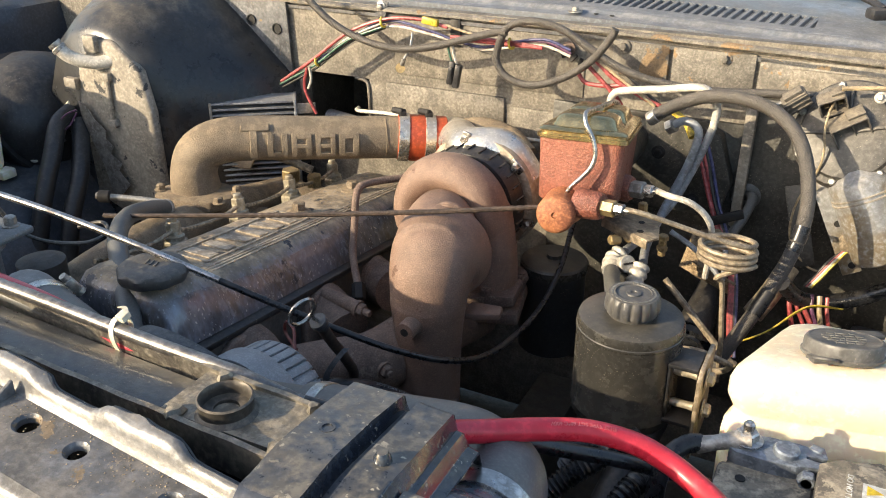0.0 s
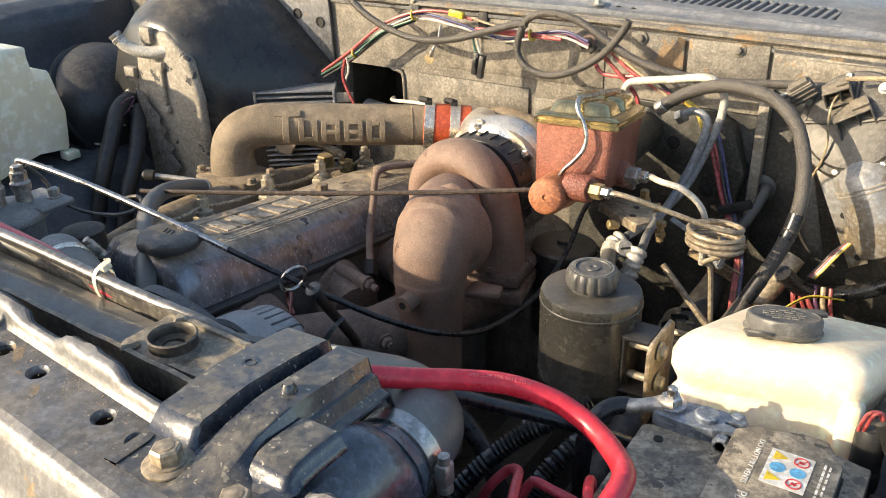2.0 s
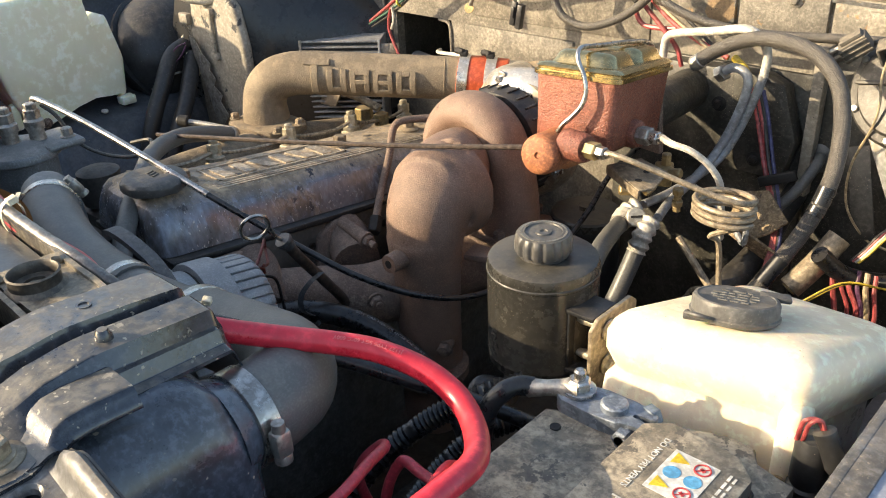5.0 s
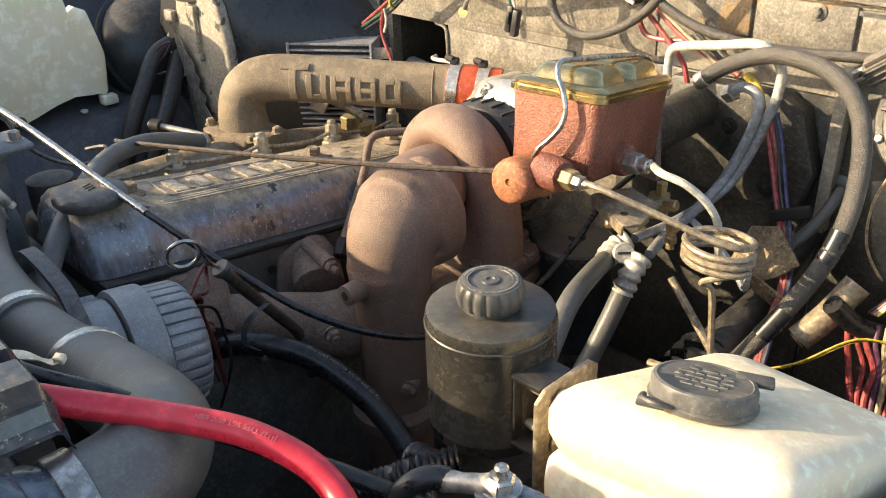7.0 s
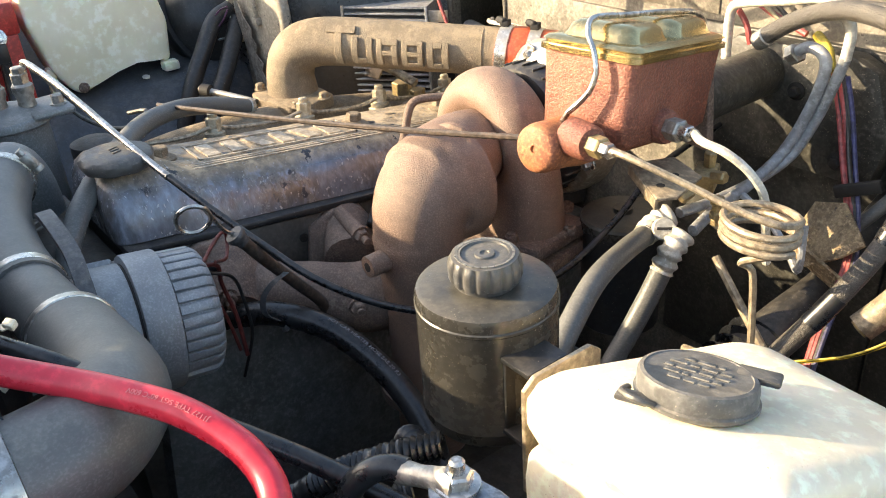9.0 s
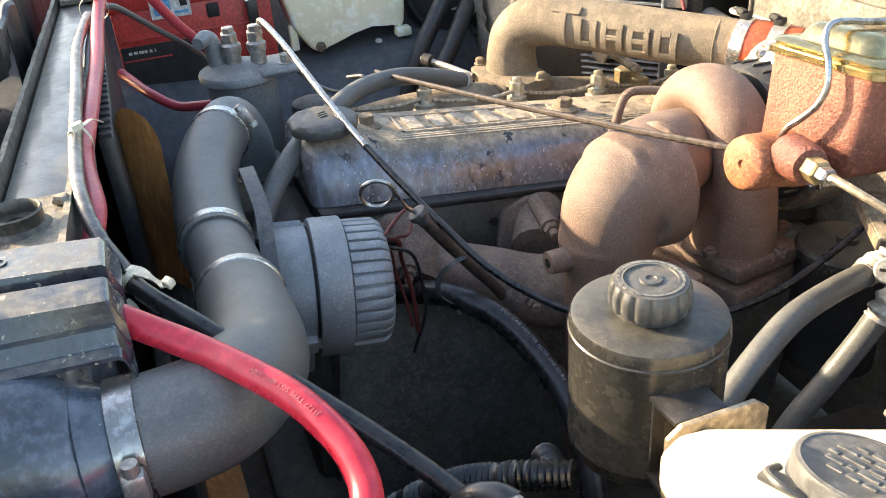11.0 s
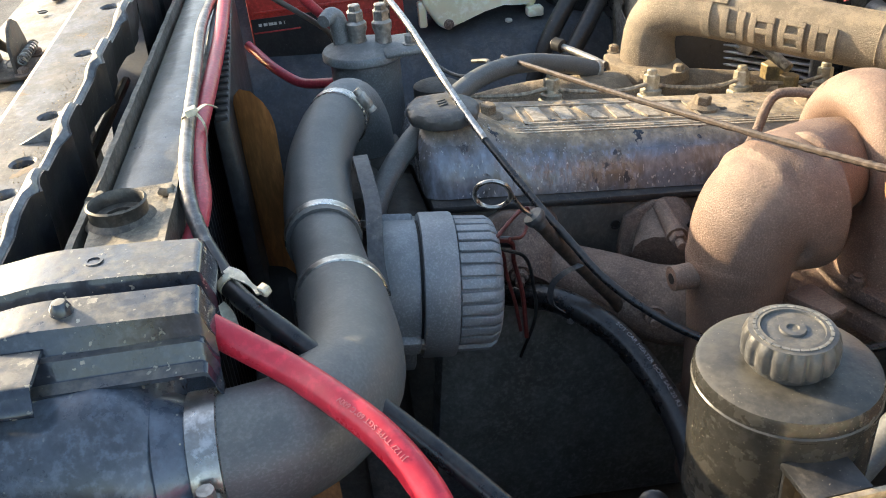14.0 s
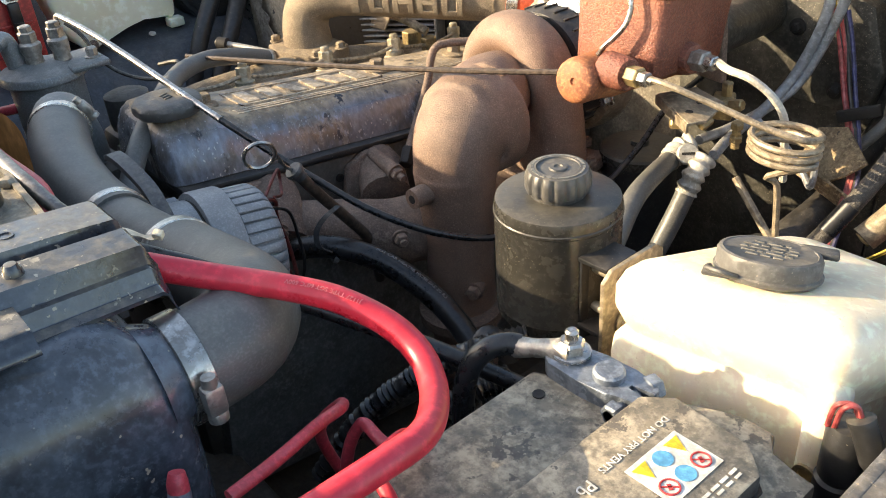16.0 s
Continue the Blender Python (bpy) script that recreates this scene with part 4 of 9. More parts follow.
ys = [0.597, 0.600, 0.606, 0.618, 0.640, 0.672, 0.690, 0.705, 0.80, 0.95, 1.10, 1.22, 1.235, 1.24]
loops = []
for n, y in enumerate(ys):
    end = {0: 0.86, 1: 0.93, 2: 0.97, len(ys) - 1: 0.86, len(ys) - 2: 0.94}.get(n, 1.0)
    up = {0: -0.016, 1: -0.007, 2: 0.003, 3: 0.012, 4: 0.015, 5: 0.013, 6: 0.006, 7: 0.001}.get(n, 0.0)
    loops.append([bm.verts.new((-0.735 + x * end, y, top_z(y) + z + (up * (z + 0.062) / 0.062 if up > 0 else up * (z > -0.03)))) for x, z in section])
for p, q in zip(loops, loops[1:]):
    for i in range(len(section) - 1):
        bm.faces.new((p[i], p[i + 1], q[i + 1], q[i]))
bm.faces.new(loops[0][::-1]), bm.faces.new(loops[-1])
part("cover_shell", bm, M_COVER, cover, sharp=50)
for x in (-0.690, -0.696, -0.702):
    bm = bmesh.new()
    skin(bm, lambda u, v: (x - 0.0016 + 0.0032 * v, 0.712 + 0.50 * u, top_z(0.712 + 0.50 * u) + 0.0015 - 0.25 * max(0, (x + 0.693))), 20, 1, (0, 0, -0.004))
    part("rib", bm, M_COVER_RIB, cover)
# raised plate with plain blocks
frame_bm = bmesh.new()
for lo, hi in (((-0.772, 0.730), (-0.769, 0.955)), ((-0.715, 0.730), (-0.712, 0.955)), ((-0.772, 0.730), (-0.712, 0.733)), ((-0.772, 0.952), (-0.712, 0.955))):
    skin(frame_bm, lambda u, v: (lo[0] + (hi[0] - lo[0]) * u, lo[1] + (hi[1] - lo[1]) * v, top_z(lo[1] + (hi[1] - lo[1]) * v) + 0.0024), 1, 8, (0, 0, -0.005))
part("plate_frame", frame_bm, M_COVER_RIB, cover)
for k in range(6):
    y = 0.752 + 0.0345 * k
    bm = bmesh.new()
    skin(bm, lambda u, v: (-0.764 + 0.044 * u, y - 0.009 + 0.018 * v + (0.010 * (u - 0.5) if k in (2, 4) else 0), top_z(y) + 0.0026 - 0.11 * (v - 0.5) * 0.018), 3, 2, (0, 0, -0.004))
    part("raised_block", bm, M_COVER_RIB, cover)
for y in (0.692, 0.968, 1.118):
    bm = bmesh.new()
    at = (-0.742, y, top_z(y) + 0.0005)
    lathe(bm, [(0.019, 0), (0.019, 0.003), (0.014, 0.005), (0.011, 0.006), (0, 0.006)], axis(at, (0, 0.1, 1)), 22)
    hexagon(bm, 0.0105, 0.012, axis(Vector(at) + Vector((0, 0, 0.005)), (0, 0.1, 1)))
    part("cover_bolt", bm, M_ALUM, cover, "dusty hex bolt with a dished washer")

cap = thing("oil_filler_cap", (-0.703, 0.632, 1.030), "worn black oil filler cap on the valve cover", "filler cap")
bm = bmesh.new()
lathe(bm, [(0.030, 0), (0.039, 0.002), (0.041, 0.006), (0.041, 0.013), (0.038, 0.017), (0.030, 0.019), (0.018, 0.0195), (0, 0.0195)], axis((-0.703, 0.632, 1.032), (0, 0.03, 1)), 40, lambda a, z: 1 + 0.028 * math.sin(9 * a) * (z < 0.017))
part("cap", bm, M_CAP, cap)
for k in (-1, 0, 1):
    part("raised_mark", box(bmesh.new(), (0.003, 0.011, 0.0015), pose(-0.703 + 0.007 * k, 0.632, 1.0522, 0, 0, 20), 0.0004, 1), M_CAP, cap)

# injectors with fuel lines along the far side
for k, y in enumerate((0.800, 0.940, 1.072, 1.200)):
    inj = thing("fuel_injector", (-0.835, y, 0.93), "brass and steel diesel injector with a hex union", "injector", "injectors along the head")
    z = 0.942 - 0.11 * (y - 0.94)
    m = axis((-0.835, y, z), (-0.1, 0.08, 1))
    bm = bmesh.new()
    hexagon(bm, 0.0178, 0.024, m)
    lathe(bm, [(0.0135, 0.023), (0.0145, 0.026), (0.0145, 0.030), (0.0105, 0.032), (0.0095, 0.037), (0, 0.037)], m, 18)
    part("body", bm, M_INJECTOR, inj)
    bm = bmesh.new()
    hexagon(bm, 0.0108, 0.015, m @ Matrix.Translation((0, 0, 0.036)))
    lathe(bm, [(0.0068, 0.050), (0.0068, 0.056), (0.005, 0.058), (0, 0.0575)], m, 14)
    part("union_nut", bm, M_INJECTOR, inj)
for k, (y0, y1) in enumerate(((0.66, 0.800), (0.805, 0.940), (0.945, 1.072), (1.077, 1.200))):
    a, b = Vector((-0.835, y0, 0.980 - 0.11 * (y0 - 0.94))), Vector((-0.835, y1, 0.982 - 0.11 * (y1 - 0.94)))
    hose("leak_off_pipe", [a, a.lerp(b, 0.25) + Vector((-0.004, 0, -0.007)), a.lerp(b, 0.7) + Vector((-0.003, 0, -0.009)), b], 0.0032, M_TUBE, "thin dusty metal fuel return pipe", "fuel pipe", 8, group="fuel return pipes")
# intake manifold log below the elbow
inman = thing("intake_manifold", (-0.95, 0.95, 0.84), "dusty cast aluminium intake manifold", "manifold")
bm = bmesh.new()
tube(bm, [(-0.955, 0.66, 0.925), (-0.95, 0.80, 0.93), (-0.95, 1.00, 0.915), (-0.945, 1.22, 0.88)], [0.022, 0.034, 0.040, 0.036], 16)
part("log", bm, M_ALUM, inman, sharp=60)
for y in (0.79, 0.93, 1.06, 1.19):
    part("runner", slab(bmesh.new(), (-0.96, y - 0.035, 0.845), (-0.86, y + 0.035, 0.912), 0.018, 3), M_ALUM, inman)
part("base", slab(bmesh.new(), (-0.99, 0.73, 0.82), (-0.88, 1.22, 0.870), 0.015), M_ALUM, inman)

# ---- intake pipe with raised lettering ----
pipe = thing("intake_pipe", (-0.965, 1.0, 0.955), "dusty cast aluminium turbo crossover pipe on the manifold", "intake pipe")
WAY = Vector((0.785, 0.615, -0.06)).normalized()
P_A, P_B = Vector((-0.900, 1.055, 1.047)), Vector((-0.672, 1.236, 1.030))
bm = bmesh.new()
tube(bm, [(-0.975, 0.998, 0.955), (-0.975, 0.998, 0.995), (-0.966, 1.005, 1.025), (-0.942, 1.022, 1.043), P_A, P_A.lerp(P_B, 0.5), P_B], [0.042, 0.038, 0.0375, 0.0375, 0.0370, 0.0365, 0.0355], 28, 8)
part("pipe", bm, M_ALUM, pipe)
bm = bmesh.new()
flange = [(-0.066, -0.030), (-0.030, -0.046), (0.040, -0.046), (0.066, -0.020), (0.062, 0.030), (0.020, 0.044), (-0.040, 0.044), (-0.068, 0.010)]
prism(bm, flange, 0.020, Matrix.Translation((-0.962, 0.990, 0.946)) @ pose(0, 0, 0, 0, 0, 15), 0.004)
part("flange", bm, M_ALUM, pipe)
for x, y in ((-1.020, 0.962), (-0.896, 0.962), (-0.900, 1.012)):
    part("bolt", bolt(bmesh.new(), (x, y, 0.966), (0, 0, 1), 0.0075, 0.009, 0.010), M_ALUM, pipe)
FACE = Vector((0.615, -0.785, 0.0))
UPV = Vector((0.03, 0.02, 1.0)).normalized()


def on_pipe(mid, lift=0.0355):
    """Wraps flat letters round the pipe's near side."""
    def put(c):
        a = (c.y) / lift
        return mid + WAY * c.x + (FACE * math.cos(a) + UPV * math.sin(a)) * (lift + 0.0010 + c.z)
    return put



def block_letter(bars, at, mid):
    """A squared cast letter: flat bars (x0, y0, x1, y1) wrapped round the pipe."""
    bm = bmesh.new()
    for x0, y0, x1, y1 in bars:
        b = bmesh.new()
        slab(b, (x0 + at, y0, -0.002), (x1 + at, y1, 0.0036), 0.0009, 1)
        bmesh.ops.subdivide_edges(b, edges=[e for e in b.edges if e.calc_length() > 0.007], cuts=3, use_grid_fill=True)
        put = on_pipe(mid)
        for v in b.verts:
            v.co = put(Vector((v.co.x, v.co.y, v.co.z)))
        merge(bm, b)
    return bm


T_BARS = [(-0.020, 0.022, 0.026, 0.034), (-0.006, -0.024, 0.006, 0.0225)]
U_BARS = [(-0.0165, -0.020, -0.0065, 0.018), (0.0065, -0.020, 0.0165, 0.018), (-0.007, -0.020, 0.007, -0.011)]
R_BARS = [(-0.0165, -0.020, -0.0070, 0.018), (-0.0075, 0.0095, 0.0165, 0.018), (0.0075, -0.001, 0.0165, 0.010), (-0.0075, -0.0045, 0.0165, 0.0020), (0.0075, -0.020, 0.0165, -0.004)]
B_BARS = [(-0.0165, -0.020, -0.0070, 0.018), (-0.0075, 0.0110, 0.0165, 0.018), (-0.0075, -0.0040, 0.0165, 0.0025), (-0.0075, -0.020, 0.0165, -0.0130), (0.0085, 0.002, 0.0165, 0.0115), (0.0085, -0.0135, 0.0165, -0.0035)]
O_BARS = [(-0.0165, -0.020, -0.0065, 0.018), (0.0065, -0.020, 0.0165, 0.018), (-0.007, 0.0095, 0.007, 0.018), (-0.007, -0.020, 0.007, -0.0115)]
for bars, at in ((T_BARS, 0.0), (U_BARS, 0.038), (R_BARS, 0.077), (B_BARS, 0.116), (O_BARS, 0.155)):
    part("lettering", block_letter(bars, at, P_A.lerp(P_B, 0.03)), M_ALUM, pipe, "raised cast letter")
bm = bmesh.new()
slot = P_A.lerp(P_B, 0.78)
tube(bm, [slot + (FACE * math.cos(a) + UPV * math.sin(a)) * 0.0362 for a in (-1.3, -0.7, 0, 0.7, 1.3)], 0.0012, 6)
part("casting_seam", bm, M_ALUM, pipe)

coupler = thing("silicone_coupler", P_B, "orange-red silicone coupler between intake pipe and turbo", "hose coupler")
C0, CW = P_B - WAY * 0.042, Vector((0.83, 0.54, -0.08)).normalized()
bm = bmesh.new()
lathe(bm, [(0.037, 0), (0.0395, 0.002), (0.0395, 0.018), (0.0402, 0.026), (0.0402, 0.040), (0.0395, 0.046), (0.0395, 0.082), (0.037, 0.084)], axis(C0, CW), 32)
part("sleeve", bm, M_SILICONE, coupler)
for s in (0.001, 0.046):
    bm = bmesh.new()
    lathe(bm, [(0.0400, 0), (0.0412, 0.0008), (0.0412, 0.0175), (0.0400, 0.0183)], axis(C0 + CW * s, CW), 32)
    band = part("clamp_band", bm, M_CHROME, coupler, "shiny steel band clamp")
    bm = bmesh.new()
    at = C0 + CW * (s + 0.009) + Vector((0.0, 0.0, 0.043))
    box(bm, (0.018, 0.013, 0.010), axis(at, (0, 0, 1), CW), 0.002)
    hexagon(bm, 0.0055, 0.026, axis(at + Vector((-0.02, 0.004, 0.002)), (1, -0.4, 0.1)))
    part("clamp_screw", bm, M_DARK, band)

# ---- turbocharger ----
turbo = thing("turbocharger", (-0.50, 1.03, 0.88), "heat-browned turbocharger with a polished compressor", "turbocharger")
T_C = Vector((-0.510, 1.030, 0.998))
AX = Vector((0.06, 1.0, 0.02)).normalized()
bm = bmesh.new()
m_t = axis(T_C, AX)
# the snail: a thick tube wound round the outlet, growing towards its inlet foot
N = 48
loops = []
for i in range(N + 1):
    a = radians(-60) + radians(262) * i / N
    grow = 0.0245 + 0.0045 * (i / N)
    mid = 0.0655
    loops.append([bm.verts.new(m_t @ Vector((-(mid + grow * math.cos(b)) * math.cos(a), (mid + grow * math.cos(b)) * math.sin(a), grow * 1.34 * math.sin(b)))) for b in (2 * math.pi * j / 20 for j in range(20))])
for p, q in zip(loops, loops[1:]):
    for j in range(20):
        bm.faces.new((p[j], p[(j + 1) % 20], q[(j + 1) % 20], q[j]))
bm.faces.new(loops[0][::-1]), bm.faces.new(loops[-1])
lathe(bm, [(0.0, -0.010), (0.058, -0.010), (0.066, 0.0), (0.062, 0.034), (0.03, 0.04), (0, 0.04)], m_t, 32)
tube(bm, [T_C + Vector((0.062, 0.0, 0.022)), T_C + Vector((0.066, 0.0, -0.02)), T_C + Vector((0.066, 0.0, -0.055)), T_C + Vector((0.062, 0.0, -0.100))], [0.030, 0.034, 0.038, 0.044], 22)
tube(bm, [T_C + Vector((0.030, 0.004, -0.03)), (-0.462, 1.032, 0.945), (-0.455, 1.032, 0.885)], [0.036, 0.042, 0.050], 22)
part("turbine_housing", fuse(bm, 0.0030, 3), M_IRON, turbo, sharp=70)
bm = bmesh.new()
prism(bm, [(-0.06, -0.052), (0.052, -0.052), (0.06, 0.052), (-0.05, 0.056)], 0.018, Matrix.Translation((-0.452, 1.03, 0.884)) @ pose(0, 0, 0, 0, -4, 12), 0.005)
prism(bm, [(-0.055, -0.06), (0.060, -0.058), (0.058, 0.055), (-0.05, 0.058)], 0.020, Matrix.Translation((-0.452, 1.03, 0.858)) @ pose(0, 0, 0, 0, -4, 12), 0.005)
flange_ob = part("mounting_flange", bm, M_MANIFOLD, turbo)
for x, y, z in ((-0.432, 0.984, 0.904), (-0.404, 1.055, 0.900), (-0.447, 1.093, 0.902)):
    part("bolt", bolt(bmesh.new(), (x, y, z), (0, 0, 1), 0.0085, 0.010, 0.0), M_MANIFOLD, turbo)
bm = bmesh.new()
m_b = axis(T_C + AX * 0.036, AX)
lathe(bm, [(0.066, 0.0), (0.080, 0.004), (0.084, 0.012), (0.084, 0.036), (0.078, 0.040), (0, 0.040)], m_b, 44)
part("heat_shield", bm, M_BLACK, turbo, "dark blue-black ribbed clamp ring")
for k in range(28):
    a = 2 * math.pi * k / 28
    bm = bmesh.new()
    box(bm, (0.004, 0.003, 0.024), m_b @ Matrix.Rotation(a, 4, "Z") @ Matrix.Translation((0.0845, 0, 0.023)), 0.0006, 1)
    part("shield_rib", bm, M_CAN, turbo)
bm = bmesh.new()
m_c = axis(T_C + AX * 0.078, AX)
lathe(bm, [(0.078, 0.0), (0.093, 0.003), (0.096, 0.010), (0.0945, 0.018), (0.097, 0.026), (0.096, 0.040), (0.086, 0.055), (0.06, 0.066), (0.04, 0.067), (0, 0.067)], m_c, 44)
comp = part("compressor_housing", bm, M_COMPRESSOR, turbo, "tan dusty alloy compressor housing")
bm = bmesh.new()
end = C0 + CW * 0.075
tube(bm, [end, end + CW * 0.03, T_C + AX * 0.105 + Vector((-0.035, 0, 0.062)), T_C + AX * 0.105 + Vector((0.03, 0, 0.068)), T_C + AX * 0.105 + Vector((0.075, 0, 0.025))], [0.0375, 0.0375, 0.034, 0.031, 0.027], 24)
part("outlet", bm, M_CHROME, turbo, "polished outlet elbow")
for k in range(6):
    a = 2 * math.pi * (k + 0.3) / 6
    at = m_c @ Vector((0.090 * math.cos(a), 0.090 * math.sin(a), -0.002))
    bm = bmesh.new()
    hexagon(bm, 0.0065, 0.009, axis(at, -AX))
    box(bm, (0.024, 0.013, 0.004), axis(at, -AX) @ Matrix.Rotation(a, 4, "Z"), 0.001)
    part("clamp_bolt", bm, M_STEEL, turbo)
bm = bmesh.new()
tube(bm, [(-0.635, 1.285, 1.035), (-0.575, 1.275, 1.048), (-0.515, 1.255, 1.046), (-0.47, 1.23, 1.03)], [0.016, 0.020, 0.020, 0.016], 14)
part("inlet_boot", bm, M_ALUM, turbo)

# ---- exhaust elbow and downpipe ----
down = thing("exhaust_downpipe", (-0.455, 0.862, 0.60), "heat-browned cast iron exhaust elbow and downpipe", "downpipe")
bm = bmesh.new()
E_P = Vector((-0.464, 0.869, 0))
lathe(bm, [(0.0435, 0.64), (0.0440, 0.82), (0.0455, 0.88), (0.0485, 0.915), (0.0515, 0.945), (0.040, 0.96), (0, 0.96)], Matrix.Translation(E_P + Vector((-0.003, 0.004, 0))), 40)
tube(bm, [(-0.467, 0.873, 0.915), (-0.467, 0.875, 0.945), (-0.468, 0.881, 0.970), (-0.470, 0.893, 0.986), (-0.472, 0.908, 0.990), (-0.473, 0.927, 0.987), (-0.473, 0.946, 0.986)], [0.0485, 0.0515, 0.0548, 0.0585, 0.0630, 0.0665, 0.0668], 44, 6)
tube(bm, [(-0.470, 0.885, 0.998), (-0.481, 0.925, 1.003), (-0.496, 0.965, 1.005), T_C + Vector((0, -0.028, 0.004)), T_C + Vector((0, 0.0, 0.002))], [0.0535, 0.0555, 0.0510, 0.0445, 0.0440], 36)
part("elbow", fuse(bm, 0.0026, 2), M_IRON, down, sharp=70)
bm = bmesh.new()
tube(bm, [(-0.464, 0.835, 0.930), (-0.464, 0.802, 0.930)], [0.0135, 0.0125], 14)
part("port", bm, M_IRON, down)
part("port_hole", lathe(bmesh.new(), [(0.0055, 0), (0.0055, 0.001), (0, 0.001)], axis((-0.464, 0.8022, 0.930), (0, -1, 0)), 12), M_DARK, down)
bm = bmesh.new()
tube(bm, [(-0.480, 0.925, 1.0555), (-0.468, 0.932, 1.0560), (-0.456, 0.938, 1.0520), (-0.446, 0.941, 1.0455)], [0.003, 0.006, 0.006, 0.003], 8)
part("weld_bead", bm, M_IRON, down)
bm = bmesh.new()
lathe(bm, [(0.0420, -0.003), (0.0452, -0.0015), (0.0452, 0.0025), (0.0420, 0.005)], axis((-0.5085, 0.999, 1.0025), (-0.05, 1, 0.0)), 30)
part("joint_ring", bm, M_MANIFOLD, down, "darker joint where the elbow meets the turbine")
bm = bmesh.new()
prism(bm, [(0, 0), (0.05, 0.0), (0.055, 0.02), (0.01, 0.03)], 0.012, Matrix.Translation((-0.43, 0.905, 0.902)) @ pose(0, 0, 0, 10, 0, 25), 0.004)
part("heat_tab", bm, M_IRON, down, "rusty bracket tab")
bm = bmesh.new()
lathe(bm, [(0.055, 0), (0.055, 0.014), (0.04, 0.014)], axis((-0.459, 0.861, 0.735), (0, 0, 1)), 22)
part("lower_flange", bm, M_MANIFOLD, down)

# exhaust manifold with studs
man = thing("exhaust_manifold", (-0.58, 0.80, 0.80), "rusty brown cast iron exhaust manifold", "exhaust manifold")
bm = bmesh.new()
tube(bm, [(-0.640, 0.62, 0.885), (-0.612, 0.70, 0.875), (-0.575, 0.77, 0.862), (-0.525, 0.83, 0.852), (-0.50, 0.93, 0.852), (-0.47, 1.03, 0.850)], [0.030, 0.034, 0.037, 0.044, 0.046, 0.046], 18)
part("log", bm, M_MANIFOLD, man, sharp=60)
for y in (0.70, 0.865, 1.00):
    bm = bmesh.new()
    tube(bm, [(-0.655, y + 0.01, 0.905 - 0.11 * (y - 0.7)), (-0.622, y + 0.005, 0.900 - 0.11 * (y - 0.7)), (-0.585, y - 0.015, 0.872)], [0.040, 0.034, 0.034], 16)
    part("runner", bm, M_MANIFOLD, man, sharp=60)
for y in (0.690, 0.868):
    z = 0.898 - 0.11 * (y - 0.7)
    bm = bmesh.new()
    prism(bm, [(-0.050, -0.030), (0.010, -0.036), (0.040, -0.014), (0.046, 0.012), (0.026, 0.036), (-0.014, 0.040), (-0.046, 0.022)], 0.016, axis((-0.640, y, z), (0.93, -0.1, 0.12), (0, 0.1, 1)), 0.005, 3)
    part("flange", bm, M_MANIFOLD, man, sharp=60)
for at, way, n in (((-0.628, 0.866, 0.915), (0.85, -0.12, -0.08), 0.075), ((-0.620, 0.690, 0.910), (0.80, -0.2, -0.2), 0.065), ((-0.525, 0.812, 0.868), (0.85, -0.30, -0.10), 0.040), ((-0.43, 0.87, 0.79), (0.4, -0.9, 0), 0.02)):
    bm = bmesh.new()
    m = axis(at, way)
    lathe(bm, [(0.010, 0), (0.010, n * 0.75), (0.012, n * 0.76), (0.012, n * 0.83), (0.0, n * 0.83)], m, 14)
    hexagon(bm, 0.0095, 0.009, m @ Matrix.Translation((0, 0, n * 0.82)))
    lathe(bm, [(0.005, n * 0.9), (0.005, n + 0.006), (0, n + 0.007)], m, 10)
    part("stud", bm, M_MANIFOLD, man)


# ---- power steering reservoir ----
res = thing("steering_reservoir", (-0.162, 0.724, 0.965), "dusty black power steering fluid reservoir on a bracket", "fluid reservoir")
m = axis((-0.162, 0.724, 0.966), (0, 0, 1))
bm = bmesh.new()
lathe(bm, [(0.045, 0.0), (0.050, 0.002), (0.0522, 0.006), (0.0522, 0.0125), (0.0528, 0.014), (0.0522, 0.0155), (0.0522, 0.0985), (0.0530, 0.0995), (0.0530, 0.1015), (0.0522, 0.1025), (0.0522, 0.1075), (0.0508, 0.1115), (0.0478, 0.1132), (0.030, 0.1138), (0, 0.1138)], m, 48)
part("can", bm, M_CAN, res)
bm = bmesh.new()
lathe(bm, [(0.022, 0.110), (0.023, 0.117), (0.0262, 0.1185), (0.0270, 0.121), (0.0270, 0.129), (0.0258, 0.1335), (0.0240, 0.1362), (0.0175, 0.1372), (0.0170, 0.1358), (0.0075, 0.1356), (0.0070, 0.1370), (0.0035, 0.1372), (0.0030, 0.1362), (0, 0.136)], m, 144, lambda a, z: 1 - 0.075 * (0.5 - 0.5 * math.cos(16 * a)) ** 3 * (0.118 < z < 0.1355))
res_cap = part("cap", bm, M_CAP, res, "ribbed dark grey screw cap")
for k in range(26):
    a = 2 * math.pi * k / 26
    bm = box(bmesh.new(), (0.0018, 0.0042, 0.0006), m @ Matrix.Rotation(a, 4, "Z") @ Matrix.Translation((0.0205, 0, 0.1369)))
    part("raised_mark", bm, M_CAPMARK, res_cap)
bm = bmesh.new()
slab(bm, (-0.116, 0.698, 0.988), (-0.113, 0.732, 1.048), 0.001)
slab(bm, (-0.116, 0.729, 0.984), (-0.088, 0.733, 1.050), 0.001)
slab(bm, (-0.116, 0.696, 1.047), (-0.088, 0.733, 1.051), 0.001)
slab(bm, (-0.116, 0.696, 0.984), (-0.088, 0.733, 0.988), 0.001)
part("bracket", bm, M_BLACK, res, "black channel bracket")
bm = bmesh.new()
